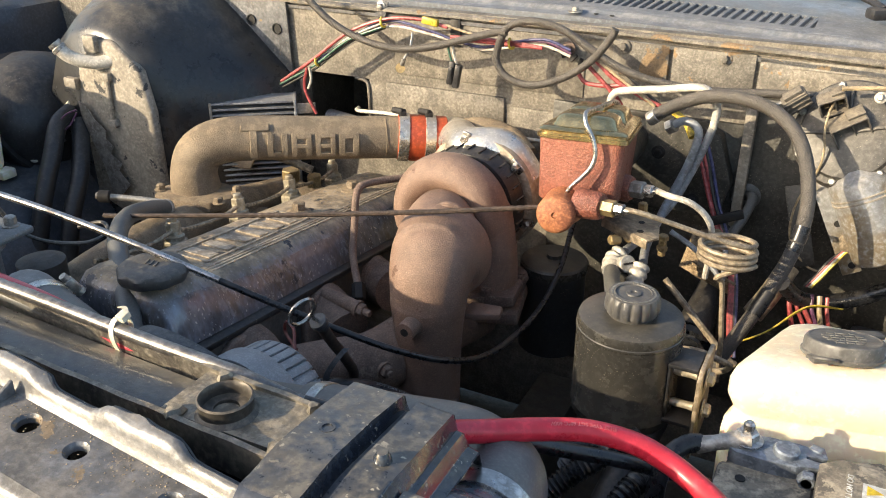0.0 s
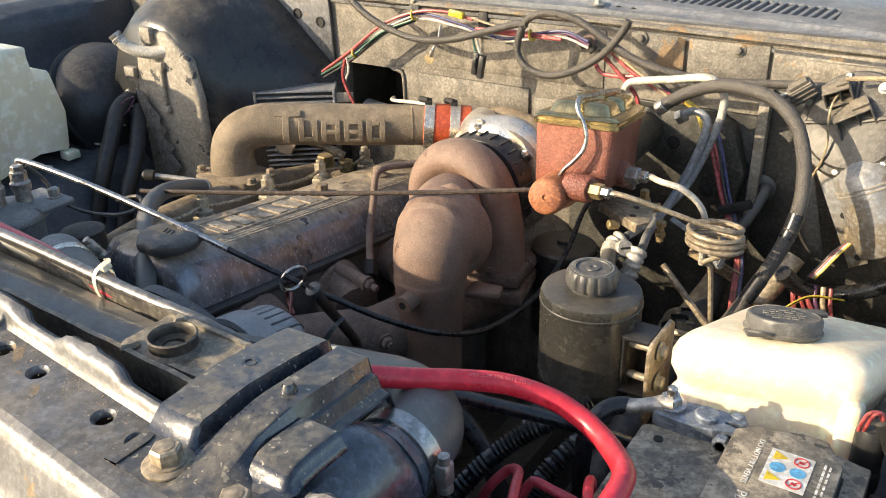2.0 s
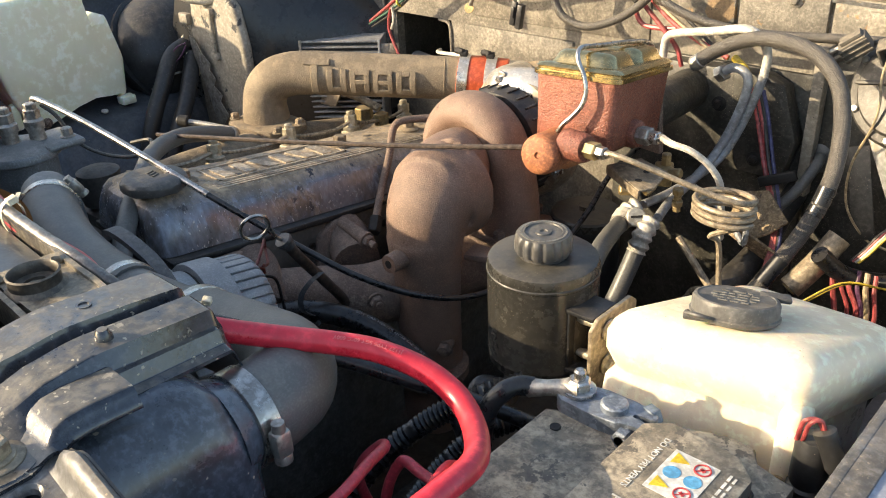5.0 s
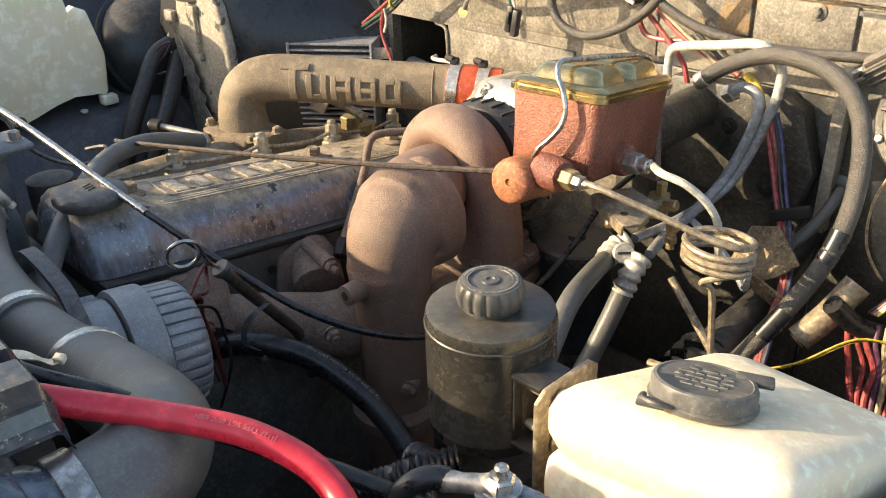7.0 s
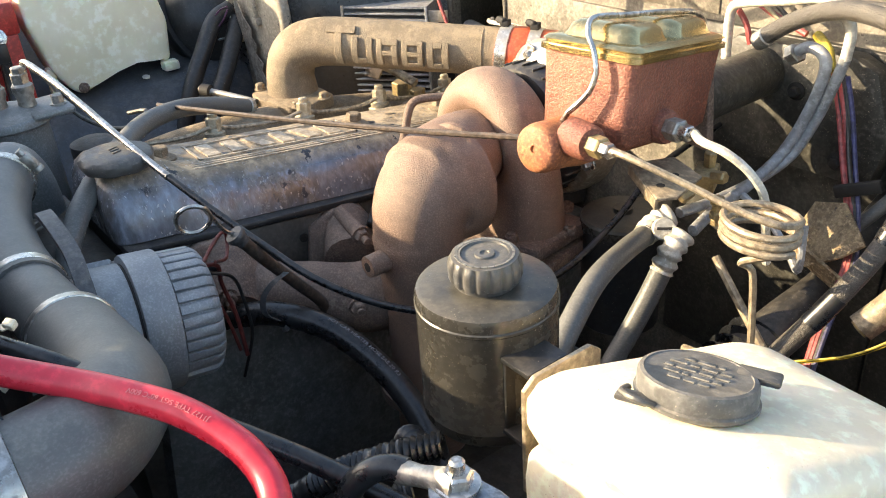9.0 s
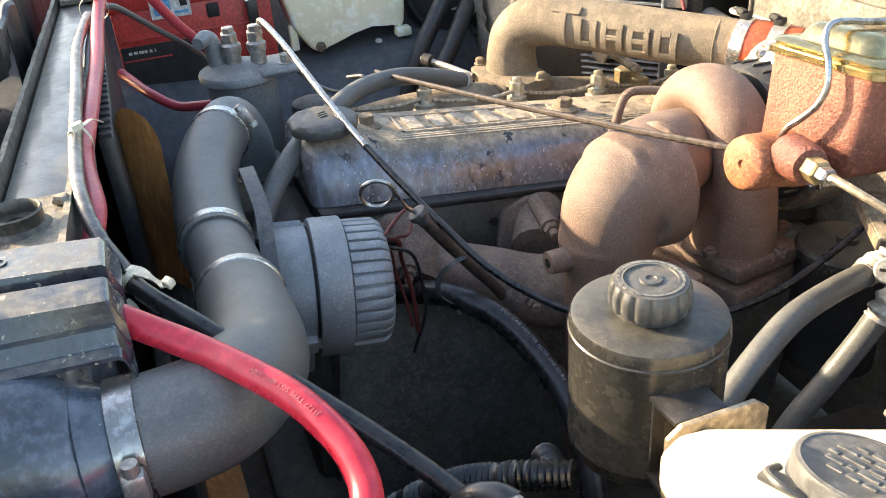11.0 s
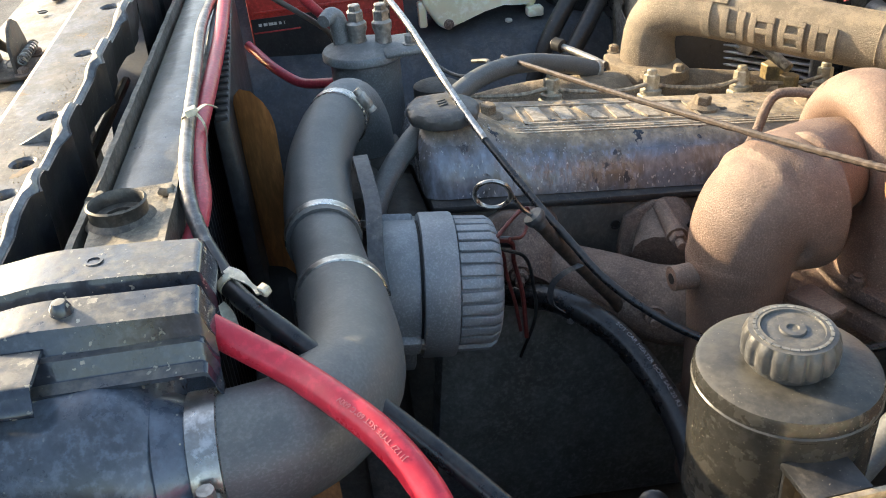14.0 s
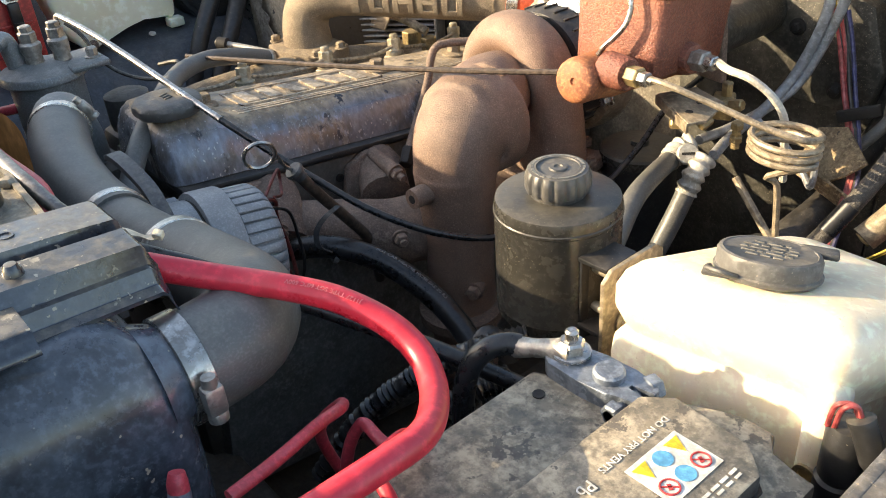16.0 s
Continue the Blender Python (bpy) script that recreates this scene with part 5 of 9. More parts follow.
prism(bm, [(0.688, 0.955), (0.760, 0.955), (0.760, 1.044), (0.750, 1.052), (0.698, 1.052), (0.688, 1.044)], 0.004, Matrix.Translation((-0.087, 0, 0)) @ Matrix(((0, 0, 1, 0), (1, 0, 0, 0), (0, 1, 0, 0), (0, 0, 0, 1))), 0.001)
plate = part("mounting_plate", bm, M_TUBE, res, "tan dusty mounting plate")
for z in (1.000, 1.036):
    part("bolt", bolt(bmesh.new(), (-0.0815, 0.712, z), (1, 0, 0), 0.0068, 0.006, 0.010), M_INJECTOR, plate)
    bm = bmesh.new()
    tube(bm, [(-0.123, 0.712, z), (-0.09, 0.712, z)], 0.0042, 10, rings=lambda s: 1 + 0.1 * math.sin(s * 5000))
    part("bolt_shank", bm, M_INJECTOR, plate)

# ---- washer tank ----
tank = thing("washer_tank", (0.04, 0.74, 0.95), "aged cream plastic washer fluid tank", "washer tank")
FL, FR, BR, BL = (-0.064, 0.650), (0.104, 0.672), (0.138, 0.815), (-0.026, 0.850)


def loft(bm, outline, levels, n_corner=5, r=0.022):
    """Stacks a rounded outline: each level gives height, inset and corner radius."""
    loops = []
    for z, inset, rad in levels:
        pts = []
        c = Vector((sum(p[0] for p in outline) / len(outline), sum(p[1] for p in outline) / len(outline)))
        poly = []
        n = len(outline)
        for i in range(n):
            p, a, b = Vector(outline[i]), Vector(outline[i - 1]), Vector(outline[(i + 1) % n])
            u, w = (a - p).normalized(), (b - p).normalized()
            half = math.acos(max(-1, min(1, u.dot(w)))) / 2
            p = p + (u + w).normalized() * (inset / math.sin(half))
            reach = rad / math.tan(half)
            s, e, mid = p + u * reach, p + w * reach, p + (u + w).normalized() * (rad / math.sin(half))
            a0, a1 = math.atan2(s.y - mid.y, s.x - mid.x), math.atan2(e.y - mid.y, e.x - mid.x)
            d = (a1 - a0 + math.pi) % (2 * math.pi) - math.pi
            poly += [mid + Vector((math.cos(a0 + d * k / n_corner), math.sin(a0 + d * k / n_corner))) * rad for k in range(n_corner + 1)]
        loops.append([bm.verts.new((q.x, q.y, z)) for q in poly])
    for p, q in zip(loops, loops[1:]):
        for i in range(len(p)):
            j = (i + 1) % len(p)
            bm.faces.new((p[i], p[j], q[j], q[i]))
    bm.faces.new(loops[0][::-1]), bm.faces.new(loops[-1])
    return bm




def slump(bm):
    """The top of the tank leans down towards the firewall."""
    for v in bm.verts:
        k = max(0.0, min(1.0, (v.co.z - 1.0) / 0.05))
        v.co.z -= 0.27 * k * (-0.35 * (v.co.x - 0.028) + 0.93 * (v.co.y - 0.716))
    return bm


bm = bmesh.new()
loft(bm, [FL, (0.100, 0.671), (0.114, 0.812), BL], [(0.93, 0.006, 0.020), (0.936, 0.001, 0.022), (1.012, 0.0, 0.022), (1.024, 0.001, 0.022), (1.032, 0.0055, 0.022), (1.040, 0.0055, 0.022), (1.050, 0.002, 0.022)], 7)
loft(bm, [FL, FR, BR, BL], [(1.030, 0.0065, 0.022), (1.036, 0.0058, 0.022), (1.043, 0.0030, 0.023), (1.051, 0.0, 0.024), (1.0660, 0.0, 0.024), (1.0760, 0.003, 0.024), (1.0830, 0.009, 0.022), (1.0875, 0.018, 0.020), (1.0900, 0.034, 0.016), (1.0910, 0.06, 0.010)], 7)
tank_body = part("body", slump(bm), M_TANK, tank, sharp=70)
bm = bmesh.new()
slab(bm, (0.088, 0.660, 0.90), (0.107, 0.690, 1.050), 0.007, 3)
part("mounting_foot", slump(bm), M_TANK, tank)
part("eyelet", lathe(bmesh.new(), [(0.0075, 0), (0.0075, 0.002), (0.0045, 0.002), (0.004, -0.001), (0, -0.001)], axis((0.098, 0.6595, 1.005), (0, -1, 0)), 16), M_BRASS, tank)
bm = bmesh.new()
lathe(bm, [(0.028, 0), (0.0325, 0.001), (0.0340, 0.003), (0.0340, 0.0050), (0.0326, 0.006), (0.0326, 0.0155), (0.0312, 0.0180), (0.0290, 0.0186), (0.0283, 0.0180), (0, 0.0182)], axis((0.026, 0.716, 1.0905), (0, 0, 1)), 56, lambda a, z: 1 - 0.012 * (0.5 - 0.5 * math.cos(40 * a)) * (0.006 < z < 0.0175))
tank_cap = part("cap", slump(bm), M_TANKCAP, tank, "grey plastic filler cap with moulded writing")
part("hinge", slump(box(bmesh.new(), (0.024, 0.016, 0.005), Matrix.Translation((0.044, 0.746, 1.1065)) @ pose(0, 0, 0, 0, 0, 25), 0.0018)), M_CAP, tank_cap)
part("tab", slump(box(bmesh.new(), (0.018, 0.012, 0.004), Matrix.Translation((0.011, 0.681, 1.095)) @ pose(0, 0, 0, 0, 0, 25), 0.0015)), M_CAP, tank_cap)
part("loop", slump(tube(bmesh.new(), [(0.000, 0.690, 1.094), (0.006, 0.678, 1.097), (0.018, 0.676, 1.098), (0.024, 0.684, 1.095)], 0.0022, 8)), M_CAP, tank_cap)
for j, row in enumerate(((5, 8, 3), (8, 4, 7, 5), (4, 9, 6, 6), (7, 3, 8, 4), (6, 5, 5))):
    x = -0.00062 * (sum(row) + 1.2 * len(row))
    for w in row:
        at = Matrix.Translation((0.026, 0.716, 1.1088)) @ pose(0, 0, 0, 0, 0, 18) @ Matrix.Translation((x + 0.00062 * w, 0.0145 - 0.0070 * j, 0))
        part("raised_mark", slump(box(bmesh.new(), (0.00124 * w, 0.0036, 0.0012), at, 0.0003, 1)), M_CAPMARK, tank_cap)
        x += 0.00124 * (w + 1.2)
bm = bmesh.new()
tube(bm, [(0.118, 0.835, 1.03), (0.140, 0.852, 1.02), (0.141, 0.860, 0.99)], 0.006, 10)
part("outlet", bm, M_BRASS, tank)

pump = thing("washer_pump", (0.116, 0.662, 0.965), "black washer pump with a two-wire plug", "pump")
bm = bmesh.new()
lathe(bm, [(0.010, 0), (0.0125, 0.002), (0.0125, 0.030), (0.0135, 0.031), (0.0135, 0.046), (0.0115, 0.048), (0.0125, 0.050), (0.0125, 0.082), (0.0105, 0.088), (0, 0.089)], axis((0.116, 0.662, 0.968), (0, 0, 1)), 24)
part("body", bm, M_PLASTIC, pump)
part("mount", lathe(bmesh.new(), [(0.0105, -0.030), (0.0115, -0.028), (0.0115, 0.0)], axis((0.116, 0.662, 0.968), (0, 0, 1)), 20), M_TUBE, pump, "yellowed lower mount")
bm = bmesh.new()
P_M = axis((0.1215, 0.657, 1.0690), (0.45, 0.0, -0.90))
lathe(bm, [(0.0060, 0), (0.0078, 0.001), (0.0080, 0.004), (0.0072, 0.006), (0.0080, 0.028), (0.0070, 0.031), (0, 0.031)], P_M, 20)
plug = part("plug", bm, M_PLASTIC, pump)
part("boot", tube(bmesh.new(), [P_M @ Vector((0, 0, 0.029)), P_M @ Vector((0, 0, 0.042)), P_M @ Vector((0.002, 0, 0.056))], 0.0064, 14, 24, lambda s: 1 + 0.13 * math.sin(s * 1500)), M_PLASTIC, plug, "ribbed rubber boot")
for dx in (0.0, 0.004):
    part("wire", tube(bmesh.new(), [(0.106 + dx, 0.655, 1.054), (0.110 + dx, 0.650, 1.074), (0.117 + dx * 0.6, 0.654, 1.077), (0.121 + dx * 0.4, 0.657, 1.068)], 0.0016, 8), M_WIRE["red"], pump)
hose("vent_tube", [(0.118, 0.836, 1.069), (0.122, 0.837, 1.046), (0.125, 0.836, 1.022), (0.127, 0.83, 0.99)], 0.0062, M_TUBE, "short tan ribbed tube behind the washer tank", "tube", 12, 24, lambda s: 1 + 0.10 * math.sin(s * 2600))

# ---- near battery ----
bat = thing("battery", (0.045, 0.50, 0.87), "dusty dark grey car battery with warning labels", "battery")
BX0, BX1, BY0, BY1, BT = -0.047, 0.124, 0.372, 0.622, 1.0655
bm = bmesh.new()
slab(bm, (BX0 + 0.003, BY0 + 0.003, 0.87), (BX1 - 0.003, BY1 - 0.003, 1.030), 0.006)
part("case", bm, M_BATTERY, bat)
bm = bmesh.new()
prism(bm, [(BX0, BY0), (BX1, BY0), (BX1, BY1 - 0.010), (0.094, BY1 - 0.010), (0.090, BY1 + 0.008), (0.066, BY1 + 0.008), (0.060, BY1), (BX0, 0.575)], 0.0255, Matrix.Translation((0, 0, 1.0275)), 0.003)
part("lid", bm, M_BATTERY, bat)
bm = bmesh.new()
prism(bm, [(0.024, 0.435), (0.040, 0.420), (0.092, 0.420), (0.106, 0.436), (0.106, 0.585), (0.090, 0.600), (0.040, 0.604), (0.024, 0.590)], 0.0140, Matrix.Translation((0, 0, 1.0520)), 0.0018)
part("cover_seam", prism(bmesh.new(), [(0.0222, 0.434), (0.0390, 0.4182), (0.0928, 0.4182), (0.1078, 0.4352), (0.1078, 0.5858), (0.0908, 0.6018), (0.0392, 0.6058), (0.0222, 0.5908)], 0.0030, Matrix.Translation((0, 0, 1.0515))), M_DARK, bat, "dark seam round the cover")
vents = part("vent_cover", bm, M_BATTERY, bat)
LT = 1.0662


def flat(x0, y0, x1, y1, mtl, name, parent, h=0.0005, z=LT):
    return part(name, slab(bmesh.new(), (x0, y0, z), (x1, y1, z + h)), mtl, parent)


sign = flat(0.0555, 0.537, 0.0870, 0.5800, M_WHITE, "warning_label", vents, 0.0004)
for i, (x, y, kind) in enumerate(((0.0640, 0.5720, "t"), (0.0640, 0.5585, "b"), (0.0640, 0.5450, "t"), (0.0785, 0.5720, "r"), (0.0785, 0.5585, "b"), (0.0785, 0.5450, "r"))):
    bm = bmesh.new()
    at = Matrix.Translation((x, y, LT + 0.0004))
    if kind == "t":
        prism(bm, [(-0.0055, -0.0055), (-0.0055, 0.0055), (0.0055, 0)], 0.0004, at)
        prism(bm, [(-0.003, -0.001), (-0.003, 0.001), (0.003, 0)], 0.0002, at @ Matrix.Translation((0, 0, 0.0004)))
        part("warning_triangle", bm, M_YELLOW, bat)
    else:
        if kind == "b":
            lathe(bm, [(0.0057, 0), (0.0057, 0.0004), (0, 0.0004)], at, 20)
        else:
            tube(bm, [at @ Vector((0.0052 * math.cos(a), 0.0052 * math.sin(a), 0.0003)) for a in (2 * math.pi * q / 16 for q in range(17))], 0.0006, 5, 2)
            box(bm, (0.0095, 0.0009, 0.0004), at @ pose(0, 0, 0.0003, 0, 0, 45))
            box(bm, (0.004, 0.0022, 0.0004), at @ pose(0, 0, 0.0003, 0, 0, -30))
        part("warning_disc", bm, M_REDPRINT if kind == "r" else M_BLUE, bat)


def words_flat(text, x, y, size, turn, parent, mtl=None):
    bm = lettering(text, size, 0.0002)
    bmesh.ops.transform(bm, matrix=pose(x, y, LT + 0.0003, 0, 0, turn), verts=bm.verts)
    return part("lettering", bm, mtl or M_WHITE, parent)


words_flat("DO NOT PRY VENTS", 0.0465, 0.557, 0.0062, 90 + 180, vents)
words_flat("Pb", 0.049, 0.514, 0.011, 90 + 180, vents)
for k in range(7):
    part("text_bar", slab(bmesh.new(), (0.0935, 0.527 + 0.0078 * k, LT), (0.0953, 0.533 + 0.0078 * k, LT + 0.0004)), M_WHITE, vents)
    part("text_bar", slab(bmesh.new(), (0.0972, 0.527 + 0.0078 * k, LT), (0.0988, 0.532 + 0.0078 * k, LT + 0.0004)), M_WHITE, vents)
bm = bmesh.new()
box(bm, (0.018, 0.0022, 0.0004), pose(0.067, 0.506, LT, 0, 0, 45))
box(bm, (0.018, 0.0022, 0.0004), pose(0.067, 0.506, LT, 0, 0, -45))
box(bm, (0.013, 0.010, 0.0004), pose(0.070, 0.506, LT - 0.0001), 0.0001)
part("bin_symbol", bm, M_WHITE, vents)
for a in (90, 210, 330):
    part("recycling_arrow", box(bmesh.new(), (0.011, 0.0028, 0.0004), Matrix.Translation((0.063, 0.481, LT)) @ pose(0, 0, 0, 0, 0, a) @ Matrix.Translation((0, 0.006, 0))), M_WHITE, vents)
for x0, y0, x1, y1 in ((0.087, 0.440, 0.100, 0.486), (0.070, 0.440, 0.0785, 0.458), (0.058, 0.440, 0.0665, 0.454)):
    flat(x0, y0, x1, y1, M_WHITE, "white_sticker", vents)
    n = int((y1 - y0) / 0.0052)
    for k in range(n):
        part("text_bar", slab(bmesh.new(), (x0 + 0.003, y0 + 0.003 + 0.005 * k, LT + 0.0005), (x1 - 0.003, y0 + 0.0065 + 0.005 * k, LT + 0.0009)), M_DARK, vents)
for x, y in ((-0.028, 0.560), (0.015, 0.586)):
    part("lid_hole", lathe(bmesh.new(), [(0.004, 0), (0.004, 0.001), (0.003, 0.001), (0, 0)], axis((x, y, 1.0530), (0, 0, 1)), 12), M_DARK, bat)
part("side_rib", slab(bmesh.new(), (BX0 - 0.001, BY0 - 0.001, 1.020), (BX1 + 0.001, BY1 - 0.012, 1.027), 0.002), M_BATTERY, bat)
bm = bmesh.new()
slab(bm, (BX1 + 0.002, BY0, 0.99), (BX1 + 0.010, 0.60, 1.040), 0.002)
part("carry_strip", bm, M_PLASTIC, bat)

clamp = thing("battery_clamp", (-0.01, 0.592, 1.06), "cast lead battery terminal clamp with a steel nut", "battery clamp")
bm = bmesh.new()
prism(bm, [(-0.036, -0.010), (-0.030, -0.014), (-0.006, -0.016), (0.014, -0.015), (0.021, -0.011), (0.033, -0.011), (0.036, -0.008), (0.036, -0.0025), (0.020, -0.0025), (0.020, 0.0025), (0.036, 0.0025), (0.036, 0.008), (0.032, 0.012), (0.016, 0.015), (-0.006, 0.016), (-0.032, 0.012), (-0.036, 0.008)], 0.013, Matrix.Translation((-0.006, 0.592, 1.061)) @ pose(0, 0, 0, 0, 0, 4), 0.0009, 2)
part("jaw", bm, M_LEAD, clamp)
bm = bmesh.new()
lathe(bm, [(0.0105, 0), (0.0100, 0.019), (0.0085, 0.0205), (0, 0.0205)], axis((0.000, 0.592, 1.059), (0, 0, 1)), 20)
part("post", bm, M_LEAD, clamp, "round lead battery post")
bm = bmesh.new()
tube(bm, [(0.018, 0.602, 1.067), (0.018, 0.570, 1.067)], 0.0042, 10)
hexagon(bm, 0.0075, 0.008, axis((0.018, 0.578, 1.067), (0, -1, 0)))
hexagon(bm, 0.0085, 0.009, axis((0.020, 0.603, 1.068), (0.3, 1, 0)))
part("pinch_bolt", bm, M_LEAD, clamp)
bm = bmesh.new()
lathe(bm, [(0.0125, 0), (0.0125, 0.002), (0.0115, 0.0025), (0.0, 0.0025)], axis((-0.030, 0.592, 1.0755), (0, 0, 1)), 20)
hexagon(bm, 0.0088, 0.008, axis((-0.030, 0.592, 1.0775), (0, 0, 1)))
lathe(bm, [(0.0045, 0.008), (0.0045, 0.0145), (0.003, 0.016), (0, 0.016)], axis((-0.030, 0.592, 1.0775), (0, 0, 1)), 12)
part("terminal_nut", bm, M_STEEL, clamp)
lug = thing("ground_cable", (-0.08, 0.60, 1.02), "black battery cable with a crimped steel lug", "battery cable")
bm = bmesh.new()
tube(bm, [(-0.028, 0.591, 1.0750), (-0.042, 0.586, 1.0730), (-0.052, 0.582, 1.0705), (-0.066, 0.579, 1.0655)], [0.0105, 0.0068, 0.0062, 0.0075], 12)
part("lug", bm, M_ZINC, lug)
bm = bmesh.new()
tube(bm, [(-0.063, 0.581, 1.0665), (-0.072, 0.575, 1.067), (-0.080, 0.566, 1.063), (-0.086, 0.558, 1.053), (-0.088, 0.552, 1.037), (-0.088, 0.548, 1.01), (-0.088, 0.548, 0.97), (-0.09, 0.55, 0.92)], 0.0078, 16)
part("cable", bm, M_RUBBER_BLACK, lug)

clamp.location.z -= 0.009
lug.location.z -= 0.007

# front post of the near battery with its cables
pos = thing("battery_clamp", (-0.02, 0.40, 1.06), "grey taped battery clamp for the red cable", "battery clamp")
bm = bmesh.new()
lathe(bm, [(0.015, 0), (0.015, 0.012), (0.009, 0.014), (0.0085, 0.024), (0.003, 0.025), (0.003, 0.034), (0, 0.034)], axis((-0.086, 0.352, 1.044), (0, 0, 1)), 18)
part("post", bm, M_LEAD, pos)
bm = bmesh.new()
tube(bm, [(-0.021, 0.378, 1.088), (-0.036, 0.364, 1.079), (-0.059, 0.358, 1.065), (-0.080, 0.360, 1.053), (-0.098, 0.361, 1.047)], [0.0094, 0.0094, 0.0092, 0.0088, 0.008], 14)
part("lug_sleeve", bm, M_SLEEVE, pos, "grey heat-shrink sleeve")
bm = bmesh.new()
tube(bm, [(-0.087, 0.351, 1.062), (-0.091, 0.354, 1.074), (-0.094, 0.357, 1.086)], [0.0065, 0.0068, 0.0062], 10)
part("boot", bm, M_SLEEVE, pos)
part("boot_tip", tube(bmesh.new(), [(-0.094, 0.357, 1.085), (-0.0955, 0.358, 1.091), (-0.097, 0.3595, 1.096)], [0.0060, 0.0058, 0.0045], 10), M_RED_DULL, pos)
part("wire_lug", tube(bmesh.new(), [(-0.084, 0.353, 1.056), (-0.078, 0.362, 1.064), (-0.077, 0.379, 1.068)], [0.0062, 0.0058, 0.0050], 10), M_SLEEVE, pos)

pos.location.z -= 0.012

# ---- thick red cable ----
RED = [(-0.222, 0.398, 1.142), (-0.205, 0.424, 1.130), (-0.186, 0.448, 1.121), (-0.158, 0.470, 1.117), (-0.130, 0.489, 1.112), (-0.100, 0.504, 1.101), (-0.075, 0.507, 1.091), (-0.052, 0.498, 1.086), (-0.033, 0.482, 1.086), (-0.020, 0.462, 1.090), (-0.016, 0.430, 1.094), (-0.018, 0.395, 1.092), (-0.022, 0.374, 1.088)]
red = thing("red_cable", RED[0], "thick glossy red battery cable with white print", "battery cable")
part("jacket", tube(bmesh.new(), RED, 0.0086, 18, 10), M_RED, red)
RED_LINE = smooth_line(RED, 40)


def on_line(line, r, start, way=1, roll=0.0):
    """Lays flat letters along a bent round cable, on its upper side."""
    runs = [0.0]
    for a, b in zip(line, line[1:]):
        runs.append(runs[-1] + (b - a).length)

    def put(c):
        s = start + way * c.x
        i = max(1, min(len(line) - 1, int(np.searchsorted(runs, s))))
        a, b = line[i - 1], line[i]
        f = (s - runs[i - 1]) / max(1e-9, runs[i] - runs[i - 1])
        t = (b - a).normalized()
        out = (Vector((0.35, -0.1, 1)) - t * t.dot(Vector((0.35, -0.1, 1)))).normalized()
        over = out.cross(t) * way
        ang = c.y / r + roll
        return a.lerp(b, f) + (out * math.cos(ang) + over * math.sin(ang)) * (r + 0.0001 + c.z)
    return put


part("lettering", lettering("J1127 TYPE SGT 60°C 600V", 0.0042, 0.0002, on_line(RED_LINE, 0.0086, 0.128, -1, 0.15)), M_PRINT_FADED, red)

# loose thin red cables under it
for pts, mtl in (([(-0.077, 0.376, 1.068), (-0.083, 0.409, 1.067), (-0.096, 0.444, 1.061), (-0.106, 0.466, 1.053), (-0.118, 0.473, 1.044), (-0.130, 0.465, 1.028), (-0.140, 0.467, 1.0), (-0.135, 0.48, 0.95), (-0.12, 0.49, 0.90)], M_RED_DULL),
                 ([(-0.110, 0.462, 0.99), (-0.106, 0.468, 1.02), (-0.099, 0.473, 1.038), (-0.094, 0.475, 1.041), (-0.079, 0.474, 1.040), (-0.060, 0.476, 1.035), (-0.046, 0.478, 1.02)], M_RED_DULL),
                 ([(0.045, 0.385, 1.071), (0.018, 0.417, 1.072), (-0.010, 0.433, 1.074), (-0.034, 0.440, 1.073), (-0.044, 0.457, 1.070), (-0.049, 0.473, 1.065), (-0.053, 0.486, 1.045), (-0.055, 0.49, 1.0)], M_RED)):
    hose("red_wire", pts, 0.0041, mtl, "thin dusty red cable looping beside the battery", "cable", 10, group="thin red cables")


# ---- intake box with its pressed bracket ----
airbox = thing("air_intake_box", (-0.21, 0.35, 0.90), "chipped black painted steel intake box by the radiator", "intake box")
bm = bmesh.new()
loft(bm, [(-0.300, 0.225), (-0.135, 0.215), (-0.128, 0.392), (-0.285, 0.392)], [(0.90, 0.004, 0.022), (1.02, 0.0, 0.024), (1.080, 0.0, 0.024), (1.106, 0.004, 0.026), (1.124, 0.012, 0.028), (1.135, 0.024, 0.022), (1.140, 0.04, 0.010)], 7)
part("shell", bm, M_AIRBOX, airbox, sharp=70)
bm = bmesh.new()
lathe(bm, [(0.040, -0.012), (0.036, -0.002), (0.0325, 0.004), (0.0325, 0.02)], axis((-0.171, 0.389, 1.087), (0, 1, 0)), 32)
part("outlet_neck", bm, M_AIRBOX, airbox)

brk = thing("support_bracket", (-0.22, 0.32, 1.15), "scuffed black pressed steel bracket over the radiator support", "bracket")


def ease(v, a, b):
    k = max(0.0, min(1.0, (v - a) / (b - a)))
    return k * k * (3 - 2 * k)


ACROSS = [(-0.291, -0.020, 0), (-0.286, -0.018, 0), (-0.277, 0.0, 1), (-0.2385, 0.001, 1), (-0.2345, -0.0110, 2), (-0.2280, -0.0110, 2), (-0.2245, -0.0005, 3), (-0.1990, -0.002, 3), (-0.1920, -0.014, 4), (-0.1875, -0.0145, 4), (-0.1835, -0.024, 5), (-0.176, -0.026, 5)]


